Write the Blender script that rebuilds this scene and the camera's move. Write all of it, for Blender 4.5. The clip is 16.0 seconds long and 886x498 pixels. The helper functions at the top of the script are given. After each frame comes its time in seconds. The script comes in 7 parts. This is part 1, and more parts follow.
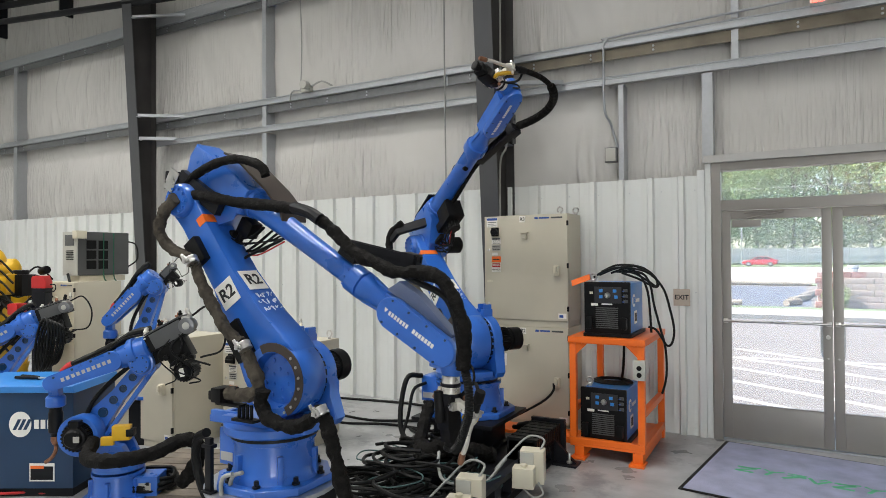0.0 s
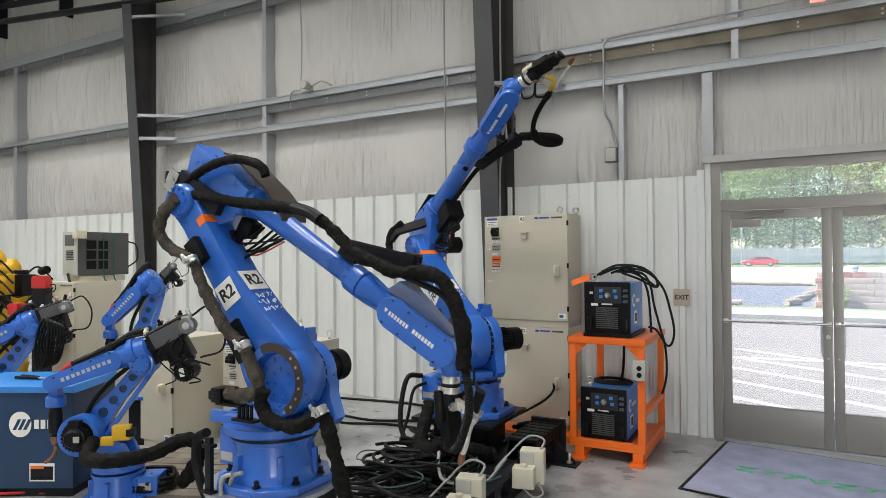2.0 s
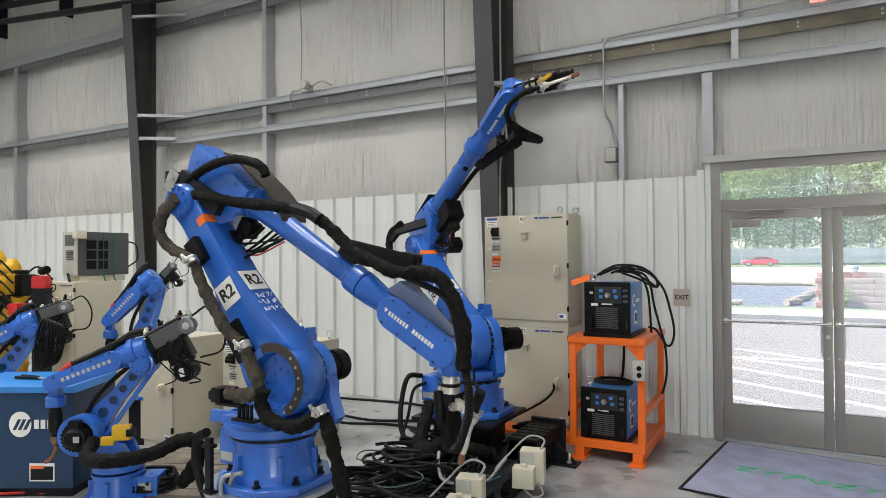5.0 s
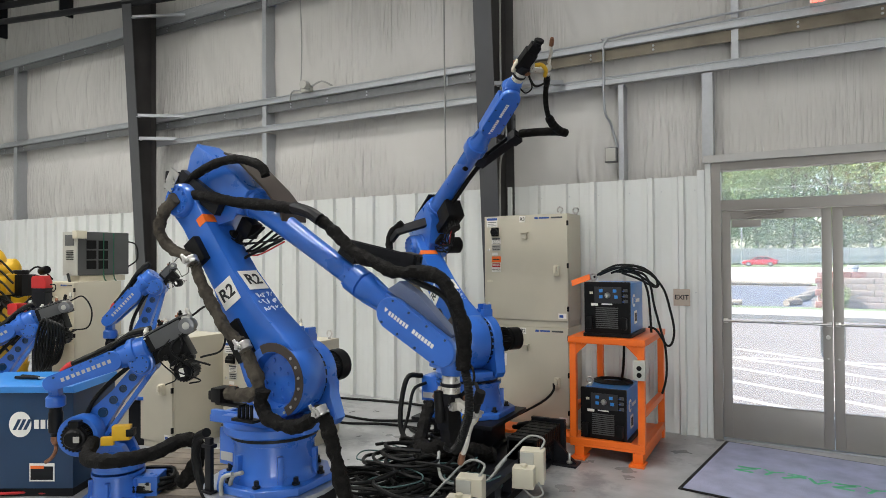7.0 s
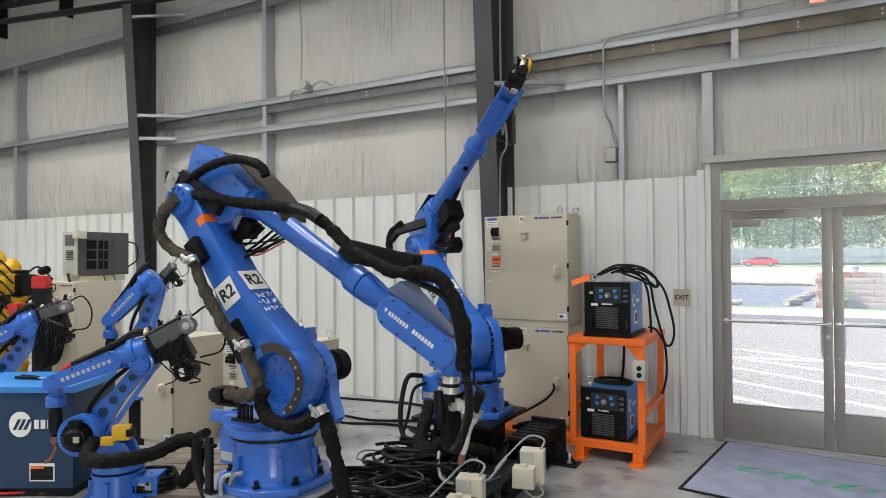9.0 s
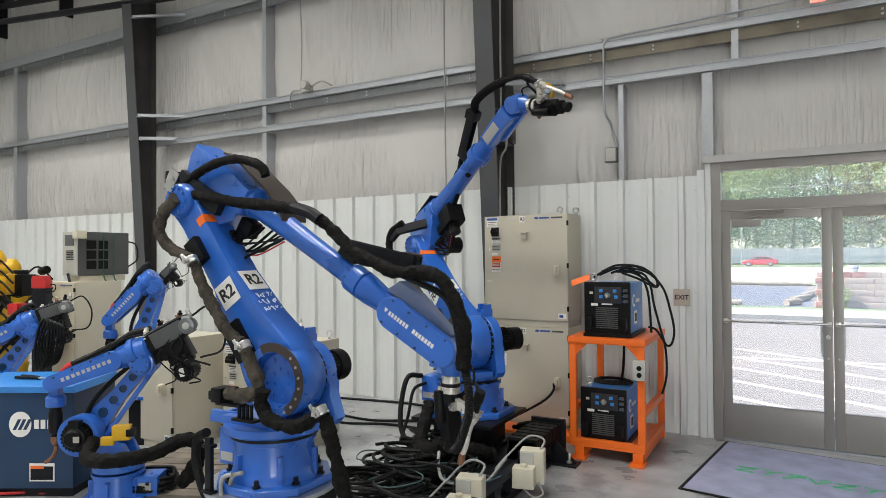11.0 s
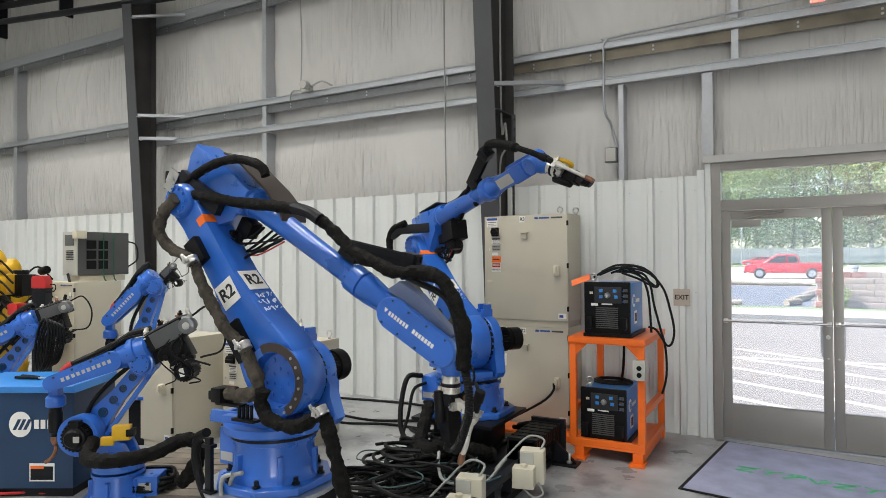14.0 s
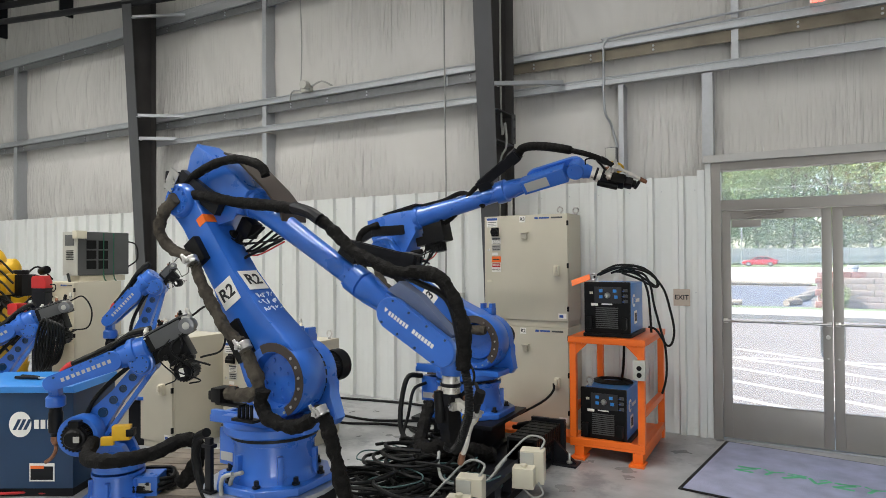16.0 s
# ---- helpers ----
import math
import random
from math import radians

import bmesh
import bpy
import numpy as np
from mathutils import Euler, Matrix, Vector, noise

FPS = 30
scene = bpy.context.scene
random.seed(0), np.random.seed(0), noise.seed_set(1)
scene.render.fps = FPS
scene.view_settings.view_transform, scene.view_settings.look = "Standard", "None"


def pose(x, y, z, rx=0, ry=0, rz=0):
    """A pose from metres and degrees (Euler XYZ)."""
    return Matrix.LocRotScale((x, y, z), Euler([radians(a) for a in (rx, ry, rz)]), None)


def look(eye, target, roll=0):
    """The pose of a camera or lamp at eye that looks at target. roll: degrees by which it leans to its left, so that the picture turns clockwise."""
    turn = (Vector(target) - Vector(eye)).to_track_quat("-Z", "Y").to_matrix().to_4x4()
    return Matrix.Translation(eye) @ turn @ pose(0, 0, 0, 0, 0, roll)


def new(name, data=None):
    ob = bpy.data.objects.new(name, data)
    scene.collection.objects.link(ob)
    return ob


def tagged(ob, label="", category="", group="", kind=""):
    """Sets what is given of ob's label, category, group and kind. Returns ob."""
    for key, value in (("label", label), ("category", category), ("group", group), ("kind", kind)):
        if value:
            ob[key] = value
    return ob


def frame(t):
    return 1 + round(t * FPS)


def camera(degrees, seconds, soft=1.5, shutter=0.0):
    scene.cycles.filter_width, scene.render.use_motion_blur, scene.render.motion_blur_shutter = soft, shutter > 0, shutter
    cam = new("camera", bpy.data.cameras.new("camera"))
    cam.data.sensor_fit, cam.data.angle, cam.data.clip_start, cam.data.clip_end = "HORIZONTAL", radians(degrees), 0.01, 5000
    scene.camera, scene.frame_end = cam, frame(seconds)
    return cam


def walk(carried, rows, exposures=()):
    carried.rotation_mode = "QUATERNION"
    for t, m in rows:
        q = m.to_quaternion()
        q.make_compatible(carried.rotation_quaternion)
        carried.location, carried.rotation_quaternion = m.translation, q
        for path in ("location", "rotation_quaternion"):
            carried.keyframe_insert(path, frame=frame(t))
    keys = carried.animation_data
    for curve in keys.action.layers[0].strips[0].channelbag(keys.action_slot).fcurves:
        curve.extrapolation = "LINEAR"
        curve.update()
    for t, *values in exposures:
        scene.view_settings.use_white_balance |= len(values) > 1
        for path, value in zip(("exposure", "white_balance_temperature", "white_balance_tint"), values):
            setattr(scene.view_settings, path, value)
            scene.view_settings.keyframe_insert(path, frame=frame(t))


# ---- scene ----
cam = camera(70, 16.0, soft=0.75)
EYE = Vector((0, 0, 1.70))
YAW, PITCH = radians(28.8), radians(0.75)
AIM = EYE + Vector((-math.sin(YAW) * math.cos(PITCH), math.cos(YAW) * math.cos(PITCH), math.sin(PITCH)))
walk(cam, [(0, look(EYE, AIM, -0.4)), (16, look(EYE, AIM, -0.4))], [(0, 1.86, 6500, 10), (16, 1.86, 6500, 10)])

# ---- light ----
world = bpy.data.worlds.new("world")
scene.world = world
world.use_nodes = True
nt = world.node_tree
sky = nt.nodes.new("ShaderNodeTexSky")
sky.sky_type, sky.sun_disc = "NISHITA", False
SUN = Vector((-0.70, -0.13, 0.80)).normalized()
sky.sun_elevation, sky.sun_rotation = math.asin(SUN.z), math.atan2(SUN.x, SUN.y)
nt.links.new(sky.outputs[0], nt.nodes["Background"].inputs[0])
nt.nodes["Background"].inputs[1].default_value = 0.14
sun_data = bpy.data.lights.new("sun", "SUN")
sun_data.energy, sun_data.angle, sun_data.color = 5.0, radians(0.5), (1, 0.95, 0.87)
sun = new("sun", sun_data)
sun.matrix_basis = look(SUN * 50, (0, 0, 0))


# Unseen area lights near the ceiling, added to fill the hall.
def ceiling_fill(x, y, watts, spread):
    d = bpy.data.lights.new("unseen_ceiling_fill", "AREA")
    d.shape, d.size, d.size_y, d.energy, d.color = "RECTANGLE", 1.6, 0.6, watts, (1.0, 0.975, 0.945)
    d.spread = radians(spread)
    new("unseen_ceiling_fill", d).matrix_basis = pose(x, y, 7.3)


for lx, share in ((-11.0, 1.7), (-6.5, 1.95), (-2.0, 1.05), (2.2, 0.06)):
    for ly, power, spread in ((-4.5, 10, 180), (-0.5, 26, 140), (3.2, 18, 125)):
        ceiling_fill(lx, ly, power * share, spread)

# added fill light in a made-up opening behind the view
south_fill = bpy.data.lights.new("added_south_fill", "AREA")
south_fill.shape, south_fill.size, south_fill.size_y, south_fill.energy, south_fill.color = "RECTANGLE", 3.1, 3.9, 68, (1.0, 0.985, 0.965)
new("added_south_fill", south_fill).matrix_basis = look((4.2, -6.1, 2.0), (4.2, 0, 2.0))


# ---- materials ----
def material(name, color, rough=0.5, metal=0.0, vary=0.08, scale=6.0, bump=0.0, bump_scale=60.0, spots=None, coat=0.0, emit=0.0, spot_scale=2.0, spot_at=0.62, spec=0.5, leaf=0.0):
    m = bpy.data.materials.new(name)
    m.use_nodes = True
    n, l = m.node_tree.nodes, m.node_tree.links
    b = n["Principled BSDF"]
    b.inputs["Roughness"].default_value, b.inputs["Metallic"].default_value = rough, metal
    b.inputs["Coat Weight"].default_value = coat
    b.inputs["Specular IOR Level"].default_value = spec
    co = n.new("ShaderNodeTexCoord")
    big = n.new("ShaderNodeTexNoise")
    big.inputs["Scale"].default_value, big.inputs["Detail"].default_value = scale, 6
    l.new(co.outputs["Object"], big.inputs["Vector"])
    ramp = n.new("ShaderNodeValToRGB")
    ramp.color_ramp.elements[0].position, ramp.color_ramp.elements[1].position = 0.3, 0.7
    ramp.color_ramp.elements[0].color = (*[c * (1 - vary) for c in color], 1)
    ramp.color_ramp.elements[1].color = (*[min(1, c * (1 + vary)) for c in color], 1)
    l.new(big.outputs["Fac"], ramp.inputs["Fac"])
    out = ramp.outputs[0]
    if spots:
        s = n.new("ShaderNodeTexNoise")
        s.inputs["Scale"].default_value, s.inputs["Detail"].default_value, s.inputs["Roughness"].default_value = spot_scale, 9, 0.7
        l.new(co.outputs["Object"], s.inputs["Vector"])
        r2 = n.new("ShaderNodeValToRGB")
        r2.color_ramp.elements[0].position, r2.color_ramp.elements[1].position = spot_at, min(1, spot_at + 0.1)
        l.new(s.outputs["Fac"], r2.inputs["Fac"])
        mix = n.new("ShaderNodeMix")
        mix.data_type = "RGBA"
        l.new(r2.outputs[0], mix.inputs[0])
        l.new(out, mix.inputs[6])
        mix.inputs[7].default_value = (*spots, 1)
        out = mix.outputs[2]
    l.new(out, b.inputs["Base Color"])
    rr = n.new("ShaderNodeMapRange")
    rr.inputs[3].default_value, rr.inputs[4].default_value = max(0.02, rough - 0.1), min(1, rough + 0.1)
    l.new(big.outputs["Fac"], rr.inputs[0])
    l.new(rr.outputs[0], b.inputs["Roughness"])
    if bump:
        f = n.new("ShaderNodeTexNoise")
        f.inputs["Scale"].default_value, f.inputs["Detail"].default_value = bump_scale, 4
        l.new(co.outputs["Object"], f.inputs["Vector"])
        bp = n.new("ShaderNodeBump")
        bp.inputs["Strength"].default_value, bp.inputs["Distance"].default_value = bump, 0.01
        l.new(f.outputs["Fac"], bp.inputs["Height"])
        l.new(bp.outputs[0], b.inputs["Normal"])
    if leaf:
        tr = n.new("ShaderNodeBsdfTranslucent")
        l.new(out, tr.inputs["Color"])
        ms = n.new("ShaderNodeMixShader")
        ms.inputs[0].default_value = leaf
        l.new(b.outputs[0], ms.inputs[1])
        l.new(tr.outputs[0], ms.inputs[2])
        l.new(ms.outputs[0], n["Material Output"].inputs["Surface"])
    if emit:
        b.inputs["Emission Color"].default_value = (*color, 1)
        b.inputs["Emission Strength"].default_value = emit
    return m


M_CONCRETE = material("polished_concrete", (0.345, 0.35, 0.35), 0.30, vary=0.28, scale=3.2, bump=0.08, bump_scale=35, spots=(0.20, 0.205, 0.21), spot_scale=1.4, spot_at=0.50)
M_VINYL = material("vinyl_insulation_facing", (0.56, 0.55, 0.525), 0.22, vary=0.05, scale=0.8, bump=0.35, bump_scale=6)
M_LINER = material("white_liner_steel", (0.66, 0.68, 0.66), 0.38, vary=0.03, scale=1.2, bump=0.03, bump_scale=8)
M_GALV = material("galvanised_steel", (0.47, 0.49, 0.515), 0.40, 0.8, vary=0.04, scale=30)
# Brown tone paints the reflection on the galvanised girt webs.
M_GALV_REFLECT = material("brown_reflection_steel", (0.17, 0.15, 0.115), 0.42, 0.6, vary=0.25, scale=4)
M_GALV_WEB = material("darkened_steel", (0.17, 0.175, 0.18), 0.40, 0.6, vary=0.14, scale=14)
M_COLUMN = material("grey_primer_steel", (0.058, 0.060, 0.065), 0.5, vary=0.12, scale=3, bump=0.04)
M_COLUMN_WEB = material("darker_column_steel", (0.045, 0.043, 0.042), 0.55, vary=0.15, scale=3, spec=0.25)
M_ALU = material("anodised_aluminium", (0.27, 0.255, 0.24), 0.4, 0.4, vary=0.04, scale=5)
M_ALU_LIGHT = material("painted_jamb_trim", (0.62, 0.64, 0.63), 0.45, vary=0.03)
M_HEAD = material("grey_head_trim", (0.46, 0.455, 0.44), 0.45, vary=0.04)
M_STEEL = material("bare_steel", (0.55, 0.54, 0.52), 0.3, 0.9, vary=0.15, scale=25)
M_BLUE = material("robot_blue_paint", (0.024, 0.125, 0.50), 0.30, vary=0.10, scale=5, bump=0.03, bump_scale=45, spots=(0.012, 0.075, 0.33), spot_scale=6, spot_at=0.63, coat=0.35)
M_BLUE_DARK = material("machine_blue_paint", (0.003, 0.032, 0.088), 0.35, vary=0.12, scale=4, spots=(0.005, 0.045, 0.11), spot_scale=5, coat=0.15)
M_BLUE_LIGHT = material("welder_blue_paint", (0.03, 0.20, 0.55), 0.35, vary=0.06, scale=5)
M_BEIGE = material("cabinet_beige_paint", (0.52, 0.485, 0.385), 0.42, vary=0.05, scale=2.5, bump=0.03, bump_scale=90)
M_GREYPAINT = material("grey_enclosure_paint", (0.42, 0.42, 0.38), 0.45, vary=0.06, scale=3)
M_DARKGREY = material("charcoal_enclosure", (0.07, 0.073, 0.074), 0.45, vary=0.10, scale=4)
M_BLACK = material("black_plastic", (0.0045, 0.0045, 0.005), 0.45, vary=0.25, scale=12, bump=0.05, spec=0.18)
M_BLACKPAINT = material("black_painted_steel", (0.008, 0.0085, 0.011), 0.42, vary=0.2, scale=6, spots=(0.022, 0.021, 0.020), spot_scale=6, spot_at=0.66, spec=0.2)
M_SLEEVE = material("woven_cable_sleeve", (0.007, 0.0066, 0.006), 0.72, vary=0.4, scale=14, bump=0.7, bump_scale=70, spec=0.12)
M_SLEEVE_WORN = material("dusty_cable_sleeve", (0.062, 0.054, 0.043), 0.8, vary=0.35, scale=12, bump=0.8, bump_scale=50, spec=0.12)
M_RUBBER = material("cable_rubber", (0.006, 0.0064, 0.0064), 0.5, vary=0.3, scale=10, spec=0.2)
M_GREYCABLE = material("grey_cable", (0.30, 0.31, 0.29), 0.5, vary=0.15, scale=8)
M_TEALCABLE = material("teal_cable", (0.05, 0.105, 0.105), 0.5, vary=0.15, scale=8)
M_ORANGE = material("orange_rack_paint", (0.80, 0.145, 0.012), 0.4, vary=0.08, scale=5, bump=0.04, spots=(0.55, 0.12, 0.03), spot_scale=5, spot_at=0.68)
M_YELLOW = material("yellow_paint", (0.62, 0.37, 0.012), 0.4, vary=0.08, scale=6)
M_RED = material("red_paint", (0.45, 0.02, 0.02), 0.4, vary=0.1, scale=6)
M_WHITE = material("white_label", (0.78, 0.77, 0.72), 0.5, vary=0.04, scale=10)
M_INK = material("black_ink", (0.015, 0.015, 0.018), 0.5, vary=0.1)
M_LABELBLUE = material("blue_ink", (0.03, 0.09, 0.35), 0.5)
M_CHALK = material("white_paint_marker", (0.62, 0.70, 0.80), 0.6)
M_LABELORANGE = material("orange_label", (0.85, 0.16, 0.02), 0.5)
M_CREAM = material("cream_plastic", (0.60, 0.56, 0.44), 0.45, vary=0.06, scale=8)
M_COPPER = material("sooty_copper", (0.25, 0.12, 0.07), 0.4, 0.7, vary=0.35, scale=30)
M_NECK = material("nickel_torch_neck", (0.66, 0.64, 0.58), 0.3, 0.55, vary=0.1, scale=30)
M_MAT = material("blue_entrance_mat", (0.37, 0.39, 0.53), 0.95, vary=0.16, scale=5, bump=0.8, bump_scale=220)
M_MATGREEN = material("green_mat_pile", (0.13, 0.50, 0.27), 0.95, vary=0.15, scale=30)
M_WOOD = material("worn_pallet_wood", (0.17, 0.145, 0.115), 0.8, vary=0.3, scale=7, bump=0.4, bump_scale=30)
M_ROOF = material("ceiling_white_facing", (0.60, 0.59, 0.56), 0.5, vary=0.04, scale=0.5)
M_EXITRED = material("exit_letter_glow", (1.0, 0.07, 0.05), 0.4, emit=1.6)
M_PLAQUE = material("tan_plaque", (0.42, 0.36, 0.30), 0.5, vary=0.03)
M_CLEAR = material("clear_guard_plastic", (0.10, 0.13, 0.22), 0.12, vary=0.1)
M_STRAP = material("green_strap", (0.01, 0.09, 0.05), 0.5, vary=0.2)
M_BROWN = material("brown_bracket", (0.055, 0.045, 0.04), 0.5, vary=0.2, spec=0.25)
# outdoors
M_ASPHALT = material("sunlit_asphalt", (0.158, 0.138, 0.128), 0.9, vary=0.10, scale=0.6, bump=0.06, bump_scale=90)
M_ASPHALT_SHADE = material("shaded_asphalt", (0.085, 0.095, 0.125), 0.85, vary=0.15, scale=0.7, bump=0.3, bump_scale=60)
M_PAVING = material("pale_concrete", (0.30, 0.285, 0.265), 0.9, vary=0.06, scale=0.7, bump=0.2, bump_scale=50)
M_STRIPE = material("white_road_paint", (0.62, 0.61, 0.58), 0.8, vary=0.08, scale=3)
M_GRASS = material("dry_lawn", (0.14, 0.19, 0.085), 0.95, vary=0.3, scale=1.5, bump=0.8, bump_scale=40)
M_LEAF = material("leaves_mid", (0.36, 0.44, 0.20), 0.7, vary=0.35, scale=0.6, leaf=0.45)
M_LEAF_DARK = material("leaves_dark", (0.25, 0.35, 0.18), 0.7, vary=0.35, scale=0.6, leaf=0.45)
M_LEAF_GOLD = material("leaves_gold", (0.42, 0.34, 0.17), 0.7, vary=0.3, scale=0.6, leaf=0.45)
M_BARK = material("bark", (0.14, 0.11, 0.08), 0.9, vary=0.3, scale=3, bump=0.6)
M_BLOCK = material("tan_wall_block", (0.42, 0.34, 0.30), 0.9, vary=0.2, scale=5, bump=0.5, bump_scale=25)
M_BLOCK_RED = material("red_wall_block", (0.36, 0.17, 0.14), 0.9, vary=0.2, scale=5, bump=0.5, bump_scale=25)
M_LOG = material("weathered_log", (0.28, 0.24, 0.19), 0.9, vary=0.3, scale=3, bump=0.5, bump_scale=12)
M_CARRED = material("red_car_paint", (0.55, 0.02, 0.035), 0.25, vary=0.03, coat=0.8)
M_CARGREY = material("grey_car_paint", (0.16, 0.18, 0.22), 0.25, 0.3, vary=0.03, coat=0.8)
M_CARWHITE = material("white_car_paint", (0.75, 0.76, 0.77), 0.3, vary=0.03, coat=0.8)
M_TINT = material("tinted_car_glass", (0.03, 0.04, 0.05), 0.08, vary=0.05)
M_FENCE = material("zinc_fence", (0.42, 0.43, 0.44), 0.5, 0.4, vary=0.08)
M_FABRIC = material("fence_screen", (0.34, 0.35, 0.36), 0.9, vary=0.12, scale=1.0)


def creased_vinyl():
    """Vinyl facing with fine upright creases at two scales."""
    m = M_VINYL
    n, l = m.node_tree.nodes, m.node_tree.links
    co = n.new("ShaderNodeTexCoord")
    mp = n.new("ShaderNodeMapping")
    mp.inputs["Scale"].default_value = (26, 1, 1.3)
    l.new(co.outputs["Object"], mp.inputs["Vector"])
    f = n.new("ShaderNodeTexNoise")
    f.inputs["Scale"].default_value, f.inputs["Detail"].default_value, f.inputs["Distortion"].default_value = 1.0, 3, 0.8
    l.new(mp.outputs[0], f.inputs["Vector"])
    patchy = n.new("ShaderNodeTexNoise")
    patchy.inputs["Scale"].default_value, patchy.inputs["Detail"].default_value = 0.9, 2
    l.new(co.outputs["Object"], patchy.inputs["Vector"])
    ramp = n.new("ShaderNodeMapRange")
    ramp.inputs[1].default_value, ramp.inputs[2].default_value = 0.42, 0.62
    l.new(patchy.outputs["Fac"], ramp.inputs[0])
    mul = n.new("ShaderNodeMath")
    mul.operation = "MULTIPLY"
    l.new(f.outputs["Fac"], mul.inputs[0])
    l.new(ramp.outputs[0], mul.inputs[1])
    bp = n.new("ShaderNodeBump")
    bp.inputs["Strength"].default_value, bp.inputs["Distance"].default_value = 1.0, 0.042
    l.new(mul.outputs[0], bp.inputs["Height"])
    l.new(bp.outputs[0], n["Principled BSDF"].inputs["Normal"])


creased_vinyl()


def glass_material(name, haze=0.0):
    m = bpy.data.materials.new(name)
    m.use_nodes = True
    b = m.node_tree.nodes["Principled BSDF"]
    b.inputs["Base Color"].default_value = (0.97, 0.985, 0.98, 1)
    b.inputs["Transmission Weight"].default_value = 1
    b.inputs["Roughness"].default_value, b.inputs["IOR"].default_value = 0.0, 1.45
    # A pale translucent share imitates haze and veiling reflections in the pane.
    if haze:
        n, l = m.node_tree.nodes, m.node_tree.links
        veil = n.new("ShaderNodeBsdfTranslucent")
        veil.inputs["Color"].default_value = (0.92, 0.92, 0.90, 1)
        mix = n.new("ShaderNodeMixShader")
        mix.inputs[0].default_value = haze
        l.new(b.outputs[0], mix.inputs[1])
        l.new(veil.outputs[0], mix.inputs[2])
        l.new(mix.outputs[0], n["Material Output"].inputs["Surface"])
    return m


M_GLASS = glass_material("clear_glass")
M_DOORGLASS = glass_material("hazy_door_glass", 0.17)


# ---- building blocks ----
def mesh_of(name, bm, mat, smooth=35):
    me = bpy.data.meshes.new(name)
    bmesh.ops.recalc_face_normals(bm, faces=bm.faces)
    bm.to_mesh(me)
    bm.free()
    me.materials.append(mat)
    if smooth:
        me.shade_smooth()
        me.set_sharp_from_angle(angle=radians(smooth))
    return me


def part(name, bm, mat, parent=None, label="", at=None):
    ob = new(name, mesh_of(name, bm, mat))
    if parent is not None:
        ob.parent = parent
    if at is not None:
        ob.matrix_basis = at
    return tagged(ob, label)


def thing(name, label, category, at=None, group="", kind=""):
    ob = new(name)
    ob.empty_display_size = 0.1
    if at is not None:
        ob.matrix_basis = at
    return tagged(ob, label, category, group, kind)


def solid(name, bm, mat, label, category, at=None, group="", kind=""):
    ob = part(name, bm, mat, None, "", at)
    return tagged(ob, label, category, group, kind)


def box(bm, lo, hi, m=None, bevel=0.0):
    lo, hi = Vector(lo), Vector(hi)
    r = bmesh.ops.create_cube(bm, size=1, matrix=Matrix.Translation((lo + hi) / 2) @ Matrix.Diagonal((*(hi - lo), 1)))
    vs = r["verts"]
    if bevel:
        es = list({e for v in vs for e in v.link_edges})
        r = bmesh.ops.bevel(bm, geom=es, offset=bevel, segments=2, affect="EDGES", profile=0.7)
        vs = list({v for f in r["faces"] for v in f.verts} | {v for v in vs if v.is_valid})
    if m is not None:
        bmesh.ops.transform(bm, matrix=m, verts=vs)
    return vs


def new_box(lo, hi, bevel=0.0, m=None):
    bm = bmesh.new()
    box(bm, lo, hi, m, bevel)
    return bm


def axis_matrix(p0, p1):
    d = Vector(p1) - Vector(p0)
    return Matrix.Translation(p0) @ d.to_track_quat("Z", "Y").to_matrix().to_4x4(), d.length


def turned(bm, p0, p1, profile, n=24):
    """A lathe about p0 to p1; profile: (share along, radius)."""
    m, length = axis_matrix(p0, p1)
    rings = []
    for s, r in profile:
        rings.append([bm.verts.new(m @ Vector((r * math.cos(2 * math.pi * i / n), r * math.sin(2 * math.pi * i / n), s * length))) for i in range(n)])
    for a, b in zip(rings, rings[1:]):
        for i in range(n):
            bm.faces.new((a[i], a[(i + 1) % n], b[(i + 1) % n], b[i]))
    bm.faces.new(rings[0][::-1])
    bm.faces.new(rings[-1])


def rod(bm, p0, p1, r, r1=None, n=16):
    r1 = r if r1 is None else r1
    length = (Vector(p1) - Vector(p0)).length
    e = min(0.15, 0.25 * r / max(length, 1e-6) + 1e-4)
    turned(bm, p0, p1, [(0, r * 0.88), (e, r), (1 - e, r1), (1, r1 * 0.88)], n)


def smooth_path(pts, steps=6):
    pts = [Vector(p) for p in pts]
    if len(pts) < 3:
        return pts
    q = [2 * pts[0] - pts[1]] + pts + [2 * pts[-1] - pts[-2]]
    out = []
    for i in range(1, len(q) - 2):
        a, b, c, d = q[i - 1:i + 3]
        for k in range(steps):
            t = k / steps
            out.append(0.5 * (2 * b + (c - a) * t + (2 * a - 5 * b + 4 * c - d) * t * t + (3 * b - a - 3 * c + d) * t ** 3))
    return out + [pts[-1]]


